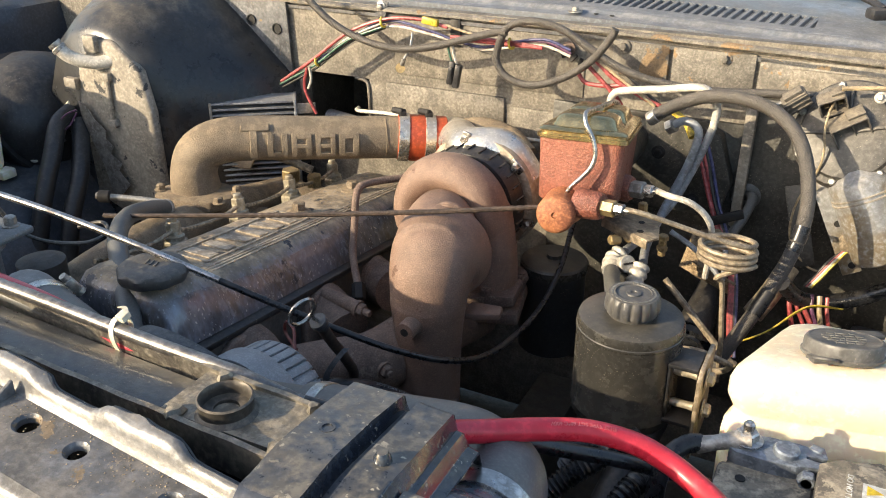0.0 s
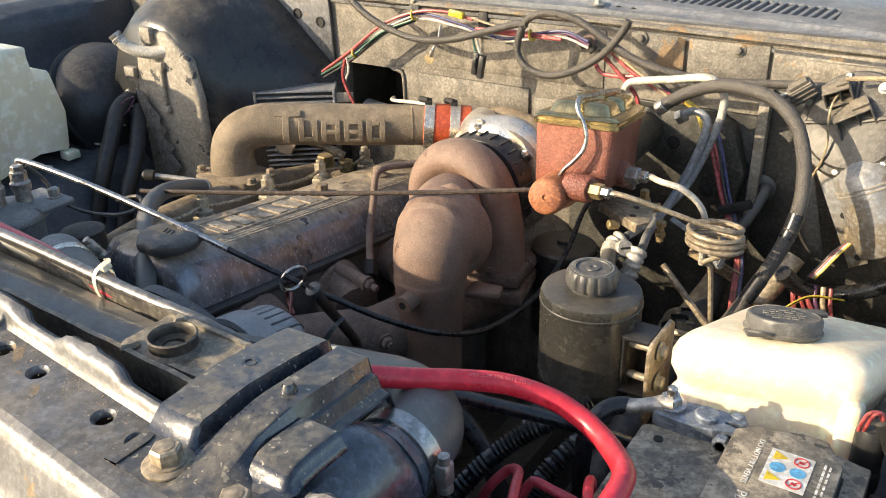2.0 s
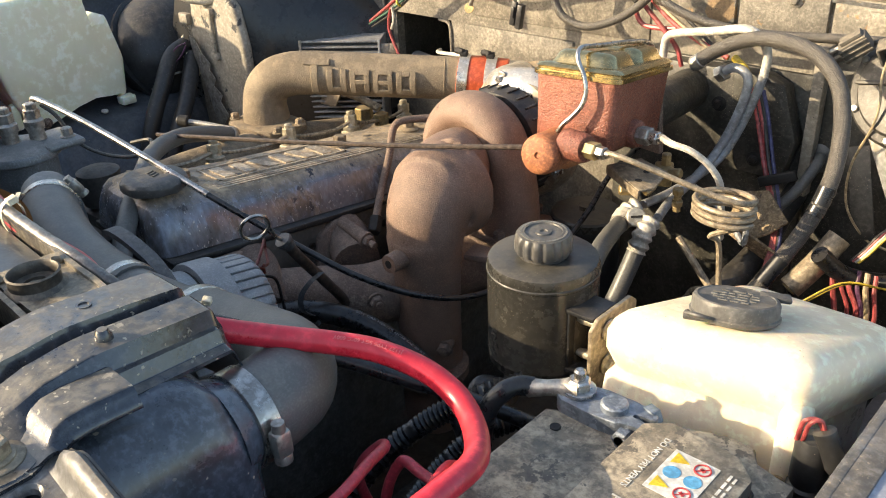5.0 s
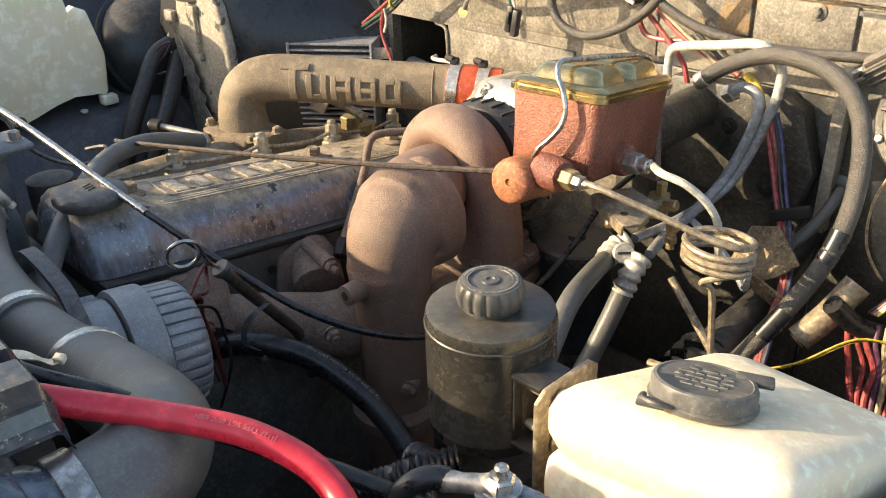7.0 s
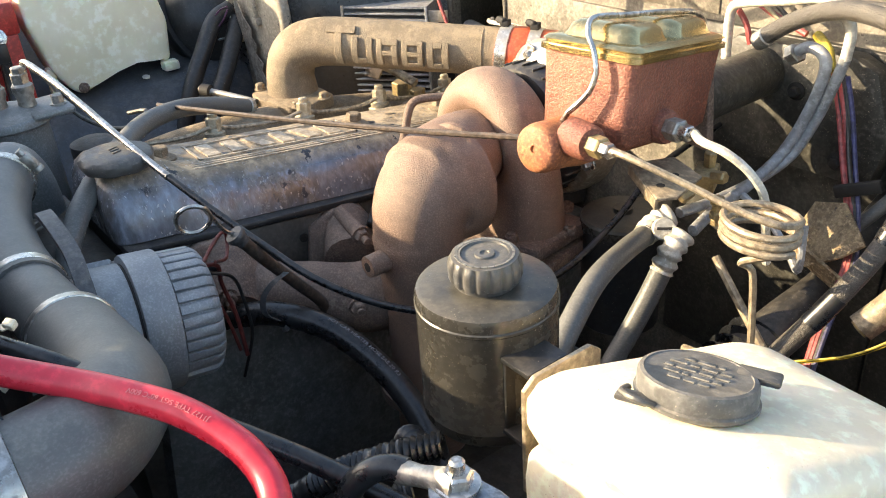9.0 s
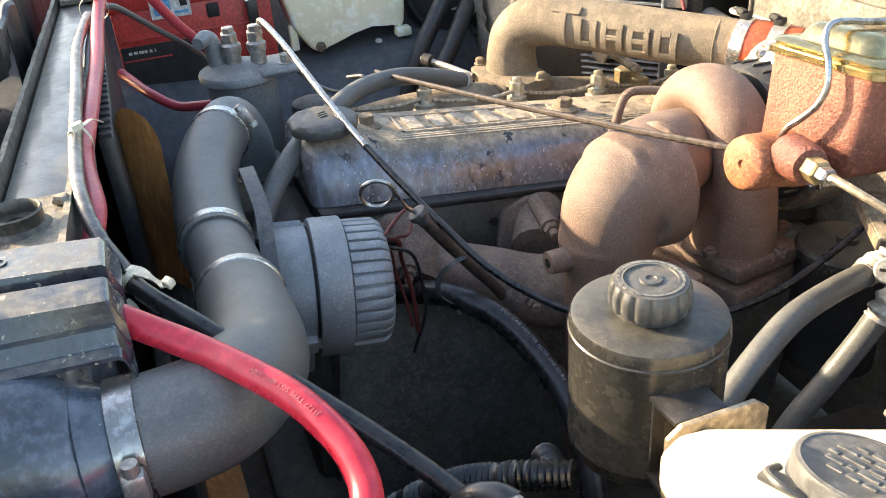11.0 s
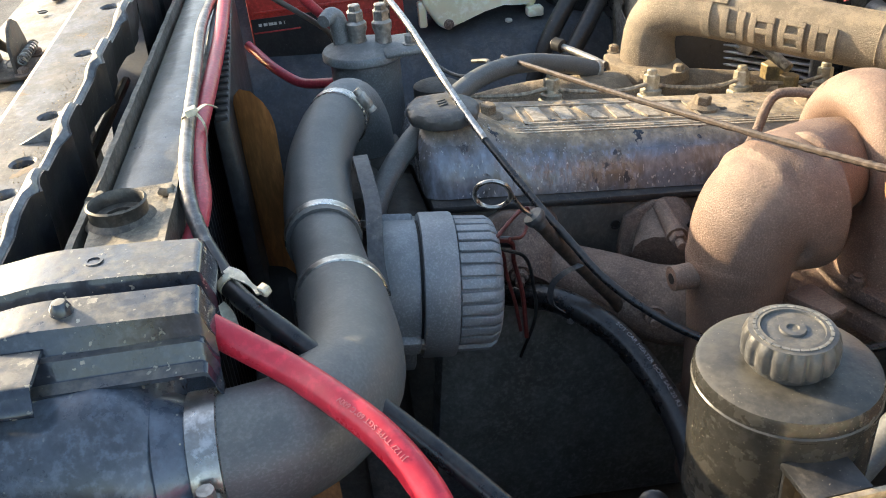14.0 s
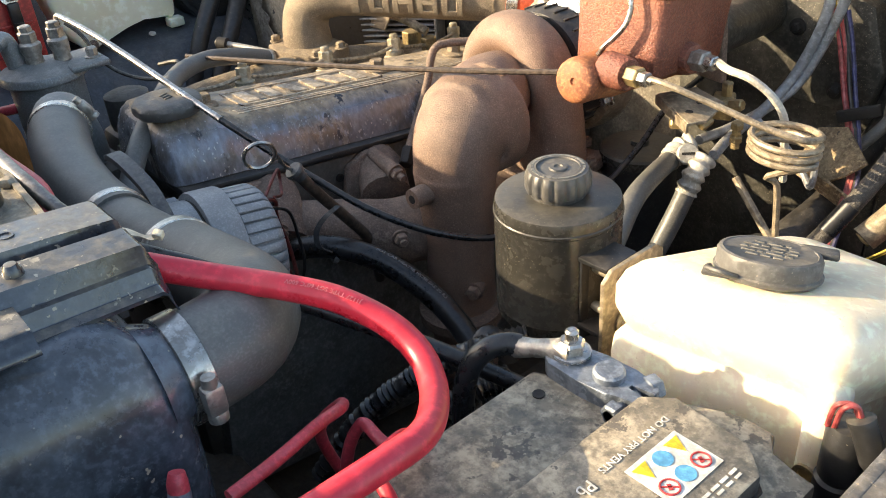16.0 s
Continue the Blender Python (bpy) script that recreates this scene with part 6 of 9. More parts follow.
def press(u, v):
    """u runs from the bolted front feet to the rear edge, v across the two ribs."""
    y = 0.238 + 0.174 * u
    k = v * (len(ACROSS) - 1)
    i = min(int(k), len(ACROSS) - 2)
    f = ease(k - i, 0.12, 0.88) if i % 2 else k - i

    def at(x, dz, zone):
        foot = 1.1535 - 0.055 * (x + 0.30)
        up = (ease(y, 0.268, 0.290), ease(y, 0.268, 0.288), ease(y, 0.258, 0.300), max(0.0, min(1.0, (y - 0.243) / 0.050)), ease(y, 0.262, 0.286), ease(y, 0.264, 0.282))[zone]
        z = foot + (1.1675 - 0.075 * max(0, y - 0.33) + 0.003 * ease(y, 0.29, 0.325) - 0.003 + dz - foot) * up
        spread = (0.026 if zone == 5 else 0.014) * (1 - ease(y, 0.258, 0.300)) if zone > 3 else 0.020 * (1 - ease(y, 0.262, 0.300)) if zone == 0 else 0.0
        return Vector((x + spread + 0.07 * max(0, y - 0.37) * (zone < 2) - 0.04 * max(0, y - 0.30) * (zone > 3), y, z - 0.016 * ease(u, 0.965, 1.0)))
    return at(*ACROSS[i]).lerp(at(*ACROSS[i + 1]), f)


part("plate", skin(bmesh.new(), press, 72, 99, (0, 0.0, -0.0025)), M_BRACKET, brk, sharp=60)
LEG = [(0.236, 0.0005), (0.266, 0.0008), (0.274, 0.0035), (0.281, 0.0105), (0.288, 0.0135), (0.300, 0.0138), (0.330, 0.0115)]


def leg(u, v):
    k = u * (len(LEG) - 1)
    i = min(int(k), len(LEG) - 2)
    p = Vector(LEG[i]).lerp(Vector(LEG[i + 1]), k - i)
    x = -0.193 + 0.036 * v
    return Vector((x + 0.004 * (1 - u), p.x, 1.1465 + p.y - 0.010 * ease(v, 0.78, 1.0) * ease(u, 0.30, 0.55)))


part("leg", skin(bmesh.new(), leg, 24, 16, (0, 0, -0.0025)), M_BRACKET, brk, sharp=50)
part("foot", lathe(bmesh.new(), [(0.0245, 0), (0.0250, 0.001), (0.0240, 0.0025), (0, 0.0025)], axis((-0.176, 0.252, 1.1452), (0, 0, 1)), 28), M_BRACKET, brk)
for x, y in ((-0.240, 0.257), (-0.176, 0.252)):
    z = 1.1535 - 0.055 * (x + 0.30)
    bm = bmesh.new()
    lathe(bm, [(0.0165, 0), (0.0165, 0.0015), (0.015, 0.0025), (0, 0.0025)], axis((x, y, z), (0, 0, 1)), 22)
    part("washer", bm, M_TUBE, brk)
    part("bolt", bolt(bmesh.new(), (x, y, z + 0.002), (0, 0, 1), 0.0100, 0.010, 0.012), M_TUBE, brk)
part("hole_rim", lathe(bmesh.new(), [(0.0055, 0), (0.0052, 0.0018), (0.0036, 0.0018), (0.0034, -0.0005), (0, -0.0005)], axis((-0.259, 0.349, 1.1655), (0, 0, 1)), 16), M_BRACKET, brk)
part("pin", lathe(bmesh.new(), [(0.0062, 0), (0.0055, 0.004), (0.0035, 0.0075), (0, 0.008)], axis((-0.213, 0.339, 1.1645), (0, 0, 1)), 14), M_BRACKET, brk)

# ---- big air hose and elbows ----
big = thing("air_hose", (-0.45, 0.47, 0.98), "dusty grey rubber intake hose with steel clamps", "hose")
H1 = [(-0.171, 0.391, 1.087), (-0.172, 0.417, 1.086), (-0.184, 0.447, 1.082), (-0.220, 0.472, 1.073), (-0.270, 0.481, 1.060), (-0.345, 0.482, 1.046), (-0.375, 0.481, 1.041)]
H2 = [(-0.345, 0.482, 1.045), (-0.42, 0.480, 1.034), (-0.510, 0.476, 1.026)]
H3 = [(-0.480, 0.477, 1.028), (-0.560, 0.478, 1.026), (-0.640, 0.486, 1.030), (-0.710, 0.503, 1.034), (-0.765, 0.522, 1.032)]
part("lower_elbow", tube(bmesh.new(), H1, 0.0345, 28, 10), M_RUBBER, big)
part("joining_pipe", tube(bmesh.new(), H2, 0.0300, 26, 8), M_RUBBER, big)
part("upper_hose", tube(bmesh.new(), H3, 0.0335, 26, 8), M_RUBBER, big)


def band(parent, at, way, r, screw, width=0.013):
    bm = bmesh.new()
    lathe(bm, [(r, -width / 2), (r + 0.0011, -width / 2 + 0.0006), (r + 0.0011, width / 2 - 0.0006), (r, width / 2)], axis(at, way), 36)
    b = part("hose_clamp", bm, M_STEEL, parent, "bright steel worm-drive clamp")
    w, s = Vector(way).normalized(), Vector(screw).normalized()
    tan = w.cross(s).normalized()
    bm = bmesh.new()
    p = Vector(at) + s * (r + 0.006)
    box(bm, (0.013, 0.020, 0.011), axis(p, s, tan), 0.003)
    lathe(bm, [(0.0055, 0), (0.0062, 0.002), (0.0062, 0.006), (0, 0.0065)], axis(p + tan * 0.009, tan), 14)
    tube(bm, [p - tan * 0.016, p + tan * 0.01], 0.0045, 10, 8, lambda q: 1 + 0.1 * math.sin(q * 4000))
    part("screw_housing", bm, M_ZINC, b)
    return b


band(big, (-0.171, 0.400, 1.087), (0, 1, 0), 0.0348, (0.95, 0, 0.02), 0.016)
band(big, (-0.362, 0.482, 1.043), (-1, 0, -0.12), 0.0348, (0.1, 0.3, -0.9), 0.010)
band(big, (-0.494, 0.477, 1.027), (-1, 0, 0), 0.0338, (-0.1, -0.2, -0.9), 0.010)
band(big, (-0.752, 0.518, 1.033), (-0.93, 0.32, 0), 0.0340, (0.3, 0.75, 0.5))

outlet = thing("water_outlet", (-0.80, 0.55, 0.93), "dusty grey cast water outlet on the engine front", "water outlet")
bm = bmesh.new()
tube(bm, [(-0.752, 0.518, 1.033), (-0.785, 0.530, 1.034), (-0.815, 0.543, 1.018), (-0.828, 0.552, 0.985), (-0.832, 0.555, 0.93)], [0.030, 0.0315, 0.033, 0.034, 0.034], 24, 8)
part("elbow", bm, M_FILTER, outlet)
bm = bmesh.new()
slab(bm, (-0.88, 0.525, 0.90), (-0.775, 0.600, 0.955), 0.012)
part("housing", bm, M_HEAD, outlet)
for x, y in ((-0.787, 0.540), (-0.866, 0.580)):
    part("bolt", bolt(bmesh.new(), (x, y, 0.955), (0, 0, 1), 0.0075, 0.008, 0.011), M_ZINC, outlet)

# ---- alternator ----
alt = thing("alternator", (-0.535, 0.585, 0.86), "grey cast alternator with a finned rear housing", "alternator")
A_M = axis((-0.539, 0.520, 0.934), (0.09, 1, -0.11))
bm = bmesh.new()
lathe(bm, [(0.030, 0), (0.056, 0.001), (0.063, 0.004), (0.0660, 0.010), (0.0660, 0.0395), (0.0645, 0.040), (0.0645, 0.046)], A_M, 56)
front_h = part("front_housing", bm, M_GREY_ALLOY, alt, sharp=30)
part("joint_gap", lathe(bmesh.new(), [(0.0640, 0.0398), (0.0652, 0.0402), (0.0652, 0.0426), (0.0640, 0.0430)], A_M, 56), M_DARK, alt)
bm = bmesh.new()
lathe(bm, [(0.0645, 0.0425), (0.0725, 0.043), (0.0735, 0.045), (0.0735, 0.074), (0.0725, 0.076), (0.066, 0.0765)], A_M, 64)
part("stator_ring", bm, M_GREY_ALLOY, alt, sharp=30)
bm = bmesh.new()
lathe(bm, [(0.0640, 0.075), (0.0650, 0.077), (0.0640, 0.112), (0.0600, 0.118), (0.052, 0.121), (0.02, 0.122), (0, 0.122)], A_M, 56)
rear_h = part("rear_housing", bm, M_GREY_ALLOY, alt, "finned rear housing", sharp=30)
for k in range(34):
    if k in (3, 20):
        continue
    bm = bmesh.new()
    prism(bm, [(0.060, 0.0775), (0.0690, 0.0775), (0.0685, 0.110), (0.064, 0.117), (0.056, 0.1205), (0.050, 0.1205)], 0.0096, A_M @ Matrix.Rotation(2 * math.pi * k / 34, 4, "Z") @ Matrix(((1, 0, 0, 0), (0, 0, -1, 0.0048), (0, 1, 0, 0), (0, 0, 0, 1))), 0.0006, 1)
    part("fin", bm, M_GREY_ALLOY, rear_h)
for a0, z0, z1, r in ((42, 0.008, 0.040, 0.067), (205, 0.008, 0.040, 0.067), (300, 0.008, 0.075, 0.070)):
    a = radians(a0)
    bm = bmesh.new()
    box(bm, (0.014, 0.022, z1 - z0), A_M @ Matrix.Rotation(a, 4, "Z") @ Matrix.Translation((r, 0, (z0 + z1) / 2)), 0.003)
    part("ear", bm, M_GREY_ALLOY, alt)
    part("through_bolt", hexagon(bmesh.new(), 0.006, 0.006, A_M @ Matrix.Rotation(a, 4, "Z") @ Matrix.Translation((r + 0.001, 0, z1 - 0.001))), M_ZINC, alt)
bm = bmesh.new()
prism(bm, [(-0.030, -0.055), (0.030, -0.055), (0.022, -0.088), (0.012, -0.100), (-0.012, -0.100), (-0.022, -0.088)], 0.030, A_M @ Matrix(((1, 0, 0, 0), (0, 1, 0, 0), (0, 0, 1, 0.010), (0, 0, 0, 1))), 0.003)
part("mounting_lug", bm, M_GREY_ALLOY, alt)
bm = bmesh.new()
lathe(bm, [(0.012, 0.118), (0.012, 0.126), (0.006, 0.127), (0.006, 0.140), (0, 0.140)], A_M @ Matrix.Translation((0.02, 0.035, 0)), 14)
part("terminal", bm, M_PLASTIC, alt)
bm = bmesh.new()
lathe(bm, [(0.030, -0.045), (0.034, -0.042), (0.026, -0.034), (0.026, -0.026), (0.034, -0.018), (0.034, -0.012), (0.012, -0.010), (0.012, 0.0)], A_M, 30)
part("pulley", bm, M_DARK, alt)
arm = thing("adjuster_arm", (-0.50, 0.508, 1.0), "black curved alternator adjuster arm", "bracket")
bm = bmesh.new()
ARM = smooth_line([(-0.625, 0.508, 1.040), (-0.605, 0.507, 1.046), (-0.570, 0.507, 1.044), (-0.528, 0.507, 1.034), (-0.495, 0.503, 1.022), (-0.467, 0.499, 1.006), (-0.450, 0.499, 0.985)], 6)
skin(bm, lambda u, v: ARM[min(len(ARM) - 1, round(u * (len(ARM) - 1)))] + Vector((0, 0.0125, 0)) + Vector((0, 0.015 * v, 0)), len(ARM) - 1, 1, (-0.002, 0, -0.007))
part("strap", bm, M_ARM, arm)

# alternator wires
for k, (mtl, pts) in enumerate(((M_OLD_RED, [(-0.520, 0.642, 0.975), (-0.530, 0.660, 0.962), (-0.541, 0.664, 0.934), (-0.540, 0.672, 0.890), (-0.534, 0.673, 0.838)]),
                                (M_OLD_RED, [(-0.524, 0.643, 0.968), (-0.534, 0.652, 0.945), (-0.546, 0.657, 0.915), (-0.543, 0.664, 0.880), (-0.538, 0.668, 0.845)]),
                                (M_WIRE["black"], [(-0.518, 0.645, 0.965), (-0.526, 0.672, 0.945), (-0.533, 0.682, 0.905), (-0.530, 0.682, 0.865), (-0.55, 0.67, 0.80)]),
                                (M_OLD_RED, [(-0.512, 0.640, 0.982), (-0.530, 0.664, 0.992), (-0.556, 0.684, 0.984), (-0.560, 0.686, 0.968), (-0.540, 0.674, 0.962), (-0.522, 0.656, 0.972)]))):
    hose("alternator_wire", pts, 0.0020 + 0.0005 * (k == 0), mtl, "thin dull red and black alternator wire", "wire", 8, group="alternator wires")

# ---- dipstick with its ring ----
dip = thing("dipstick", (-0.50, 0.68, 0.85), "steel dipstick with a pull ring in its tube", "dipstick")
bm = bmesh.new()
ring_c, ring_n = Vector((-0.493, 0.634, 1.040)), Vector((0.92, -0.28, -0.28)).normalized()
rx = ring_n.orthogonal().normalized()
ry = ring_n.cross(rx)
tube(bm, [ring_c + (rx * math.cos(a) * 0.0165 + ry * math.sin(a) * 0.0165) for a in (2 * math.pi * i / 14 for i in range(15))] + [Vector((-0.500, 0.662, 1.018)), Vector((-0.503, 0.674, 1.005))], 0.0022, 8, 4)
part("pull_ring", bm, M_STEEL, dip)
bm = bmesh.new()
lathe(bm, [(0.004, 0.004), (0.010, 0.003), (0.011, 0), (0.010, -0.004), (0.0075, -0.008), (0.0075, -0.012)], axis((-0.503, 0.676, 1.003), (-0.1, -0.55, 0.8)), 18)
part("stopper", bm, M_ARM, dip)
bm = bmesh.new()
tube(bm, [(-0.504, 0.680, 0.997), (-0.508, 0.705, 0.960), (-0.513, 0.738, 0.915), (-0.525, 0.775, 0.86), (-0.55, 0.80, 0.78)], 0.0068, 12)
part("guide_tube", bm, M_ROD, dip, "brown steel guide tube")
clipb = thing("hose_clip", (-0.512, 0.700, 0.89), "bent steel strap holding the heater hose", "clip")
part("strap", skin(bmesh.new(), lambda u, v: smooth_line([(-0.500, 0.722, 0.942), (-0.505, 0.706, 0.932), (-0.512, 0.696, 0.915), (-0.510, 0.694, 0.896), (-0.505, 0.705, 0.885)], 4)[round(u * 16)] + Vector((0.006 * (v - 0.5), 0.004 * (v - 0.5), 0)), 16, 1, (0.0012, -0.001, 0)), M_ARM, clipb)
bm = bmesh.new()
lathe(bm, [(0.0145, -0.003), (0.0152, -0.002), (0.0152, 0.002), (0.0145, 0.003)], axis((-0.520, 0.722, 0.872), (0.35, 0.75, -0.3)), 24)
part("tie", bm, M_PIPE_GREY, clipb, "grey plastic tie")

# heater hose with print
HEAT = [(-0.620, 0.640, 0.845), (-0.575, 0.672, 0.868), (-0.535, 0.708, 0.878), (-0.500, 0.737, 0.872), (-0.468, 0.757, 0.860), (-0.430, 0.771, 0.842), (-0.390, 0.780, 0.820), (-0.350, 0.781, 0.793), (-0.310, 0.772, 0.755), (-0.280, 0.760, 0.700)]
heat = thing("heater_hose", HEAT[0], "new black rubber heater hose with white print", "hose")
part("tube", tube(bmesh.new(), HEAT, 0.0142, 18, 10), M_RUBBER_BLACK, heat)
part("lettering", lettering("SOT CAR HEATER HOSE SAE 20 R3", 0.0066, 0.0002, on_line(smooth_line(HEAT, 40), 0.0142, 0.235, 1, 0.25)), M_PIPE_GREY, heat)

# ---- master cylinder ----
mc = thing("master_cylinder", (-0.30, 1.04, 1.06), "rusty cast iron brake master cylinder with a yellow passivated lid", "master cylinder")
MC = Matrix.Translation((-0.3025, 0.966, 1.122)) @ pose(0, 0, 0, -8.5, 0, 7)


def mcp(x, y, z):
    return MC @ Vector((x, y, z))


bm = bmesh.new()
tmp = bmesh.new()
loft(tmp, [(-0.054, 0.0), (0.054, 0.0), (0.050, 0.168), (-0.050, 0.168)], [(-0.048, 0.010, 0.012), (-0.040, 0.003, 0.012), (-0.010, 0.002, 0.012), (0.030, 0.0, 0.012), (0.038, 0.0, 0.010)], 5)
merge(bm, tmp, MC)
part("fluid_chamber", bm, M_RUST, mc, sharp=60)
bm = bmesh.new()
d_mc = (MC.to_3x3() @ Vector((0, 1, 0))).normalized()
f0 = Vector((-0.311, 0.911, 1.081))
lathe(bm, [(0.0, 0.001), (0.003, 0.001), (0.004, -0.001), (0.0195, -0.001), (0.0232, 0.002), (0.0245, 0.008), (0.0245, 0.022), (0.0255, 0.045), (0.0275, 0.06), (0.0275, 0.22), (0.030, 0.225), (0.030, 0.26), (0, 0.26)], axis(f0, d_mc), 32)
part("bore", bm, M_RUST_ORANGE, mc, "orange rusty bore end", sharp=50)
for at, way, mtl, r in ((Vector((-0.272, 0.938, 1.092)), Vector((0.95, -0.22, 0.10)), M_BRASS, 0.0105), (Vector((-0.262, 1.034, 1.083)), Vector((0.97, -0.18, 0.10)), M_ZINC, 0.0115)):
    bm = bmesh.new()
    lathe(bm, [(0.019, -0.02), (0.0175, 0.008), (0.015, 0.014), (0, 0.014)], axis(at, way), 20)
    boss = part("port_boss", bm, M_RUST, mc)
    bm = bmesh.new()
    hexagon(bm, r, 0.018, axis(at + way.normalized() * 0.014, way))
    part("union", bm, mtl, boss)
    bm = bmesh.new()
    hexagon(bm, r * 0.72, 0.012, axis(at + way.normalized() * 0.032, way))
    lathe(bm, [(0.004, 0.012), (0.0035, 0.018), (0, 0.018)], axis(at + way.normalized() * 0.032, way), 10)
    part("flare_nut", bm, M_STEEL, boss)
lid = bmesh.new()
tmp = bmesh.new()
loft(tmp, [(-0.058, -0.004), (0.058, -0.004), (0.054, 0.172), (-0.054, 0.172)], [(0.037, 0.002, 0.012), (0.038, 0.0, 0.012), (0.043, 0.0, 0.012), (0.0435, 0.003, 0.012), (0.0465, 0.003, 0.012), (0.048, 0.001, 0.012), (0.051, 0.004, 0.012), (0.0525, 0.012, 0.010)], 5)
merge(lid, tmp, MC)
for y0, y1 in ((0.010, 0.078), (0.084, 0.160)):
    tmp = bmesh.new()
    loft(tmp, [(-0.040, y0), (0.040, y0), (0.040, y1), (-0.040, y1)], [(0.050, -0.004, 0.016), (0.056, 0.0, 0.016), (0.063, 0.003, 0.015), (0.0665, 0.009, 0.010), (0.0675, 0.016, 0.006)], 5)
    merge(lid, tmp, MC)
lid_ob = part("lid", lid, M_GOLD, mc, "yellow passivated steel lid", sharp=50)
bm = bmesh.new()
tube(bm, [mcp(-0.008, -0.016, -0.024), mcp(-0.001, -0.018, -0.014), mcp(0.008, -0.016, -0.004), mcp(0.018, -0.014, 0.010), mcp(0.021, -0.012, 0.026), mcp(0.016, -0.011, 0.044), mcp(0.006, -0.009, 0.060), mcp(0.002, 0.003, 0.0725), mcp(0.006, 0.05, 0.0722), mcp(0.012, 0.11, 0.0722), mcp(0.016, 0.168, 0.067), mcp(0.018, 0.181, 0.048), mcp(0.014, 0.181, 0.01)], 0.0029, 12, 8)
part("bail_wire", bm, M_STEEL, mc, "bent steel bail wire")
bm = bmesh.new()
prism(bm, [(-0.04, -0.045), (0.045, -0.038), (0.058, 0.02), (0.024, 0.05), (-0.032, 0.045)], 0.012, axis((-0.318, 1.138, 1.062), (0, 1, 0)), 0.003)
part("mounting_flange", bm, M_MANIFOLD, mc)
bm = bmesh.new()
tube(bm, [(-0.320, 1.150, 1.062), (-0.325, 1.300, 1.06)], 0.030, 24)
part("pushrod_housing", bm, M_FOOTWELL, mc)
bm = bmesh.new()
prism(bm, [(-0.278, 1.010), (-0.207, 0.966), (-0.196, 0.982), (-0.208, 1.034), (-0.257, 1.053)], 0.0035, Matrix.Translation((0, 0, 1.042)), 0.001)
vb = part("valve_bracket", bm, M_TUBE, mc, "tan dusty valve bracket")
part("folded_edge", box(bmesh.new(), (0.084, 0.003, 0.011), Matrix.Translation((-0.2425, 0.988, 1.039)) @ pose(0, 0, 0, 0, 0, -31.8), 0.0008), M_TUBE, vb)
for x, y in ((-0.222, 0.990), (-0.228, 1.018)):
    part("bracket_hole", lathe(bmesh.new(), [(0.0042, 0), (0.0042, 0.0006), (0, 0.0006)], axis((x, y, 1.0455), (0, 0, 1)), 12), M_DARK, vb)
# bolted plate made wider so its dark colour covers the cylinder's shadow area
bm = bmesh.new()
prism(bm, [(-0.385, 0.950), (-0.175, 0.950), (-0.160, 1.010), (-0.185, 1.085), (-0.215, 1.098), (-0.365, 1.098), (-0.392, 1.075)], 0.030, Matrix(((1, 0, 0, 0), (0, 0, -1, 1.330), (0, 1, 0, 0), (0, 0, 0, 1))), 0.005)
pad = part("booster_plate", bm, M_FOOTWELL, mc, "grimy dark plate behind the cylinder, widened to carry its shade")
for x, z in ((-0.277, 1.046), (-0.215, 0.975)):
    part("bolt", bolt(bmesh.new(), (x, 1.2995, z), (0, -1, 0), 0.007, 0.007, 0.011), M_DARK, pad)

# ---- brake lines ----
BL1 = [(-0.228, 0.927, 1.099), (-0.205, 0.930, 1.096), (-0.160, 0.950, 1.079), (-0.118, 0.962, 1.066), (-0.088, 0.976, 1.058)]
coil_c = Vector((-0.113, 0.988, 1.054))
COIL = [coil_c + Vector((0.033 * math.cos(a), 0.026 * math.sin(a), -0.0080 * a / (2 * math.pi))) for a in (0.45 + 2 * math.pi * i / 12 for i in range(-3, 36))]
hose("brake_line", BL1 + COIL[3:] + [(-0.118, 0.975, 1.012), (-0.113, 0.985, 1.000), (-0.108, 0.985, 0.96), (-0.103, 0.982, 0.92), (-0.10, 0.98, 0.86)], 0.0034, M_TUBE, "tan dusty steel brake line with a coil", "brake line", 8, 4, group="brake lines")
hose("brake_line", [(-0.216, 1.026, 1.090), (-0.196, 1.012, 1.091), (-0.171, 1.013, 1.087), (-0.152, 1.024, 1.070), (-0.142, 1.036, 1.045), (-0.141, 1.044, 1.01), (-0.145, 1.06, 0.965)], 0.0042, M_PIPE_WHITE, "pale steel brake line bending down", "brake line", 8, 6, group="brake lines")
hose("brake_line", [(-0.205, 1.10, 1.004), (-0.17, 1.10, 0.985), (-0.14, 1.09, 0.965), (-0.125, 1.085, 0.955), (-0.128, 1.09, 1.0)], 0.0038, M_PIPE_GREY, "grey steel brake line by the valve", "brake line", 8, 6, group="brake lines")
hose("brake_line", [(-0.195, 1.05, 0.955), (-0.15, 1.04, 0.915), (-0.10, 1.03, 0.87), (-0.085, 1.03, 0.86)], 0.0046, M_TUBE, "tan steel brake line by the steering shaft", "brake line", 8, 6, group="brake lines")
hose("brake_line", [(-0.155, 0.955, 0.91), (-0.125, 0.95, 0.917), (-0.10, 0.95, 0.912), (-0.085, 0.96, 0.90), (-0.10, 0.965, 0.885), (-0.14, 0.965, 0.885)], 0.0042, M_TUBE, "tan steel brake line in a hairpin", "brake line", 8, 6, group="brake lines")

# ---- vacuum hose and pale pipes ----
vac = thing("vacuum_hose", (-0.27, 1.20, 1.12), "thick grey fabric hose in an arch with black tape", "hose")
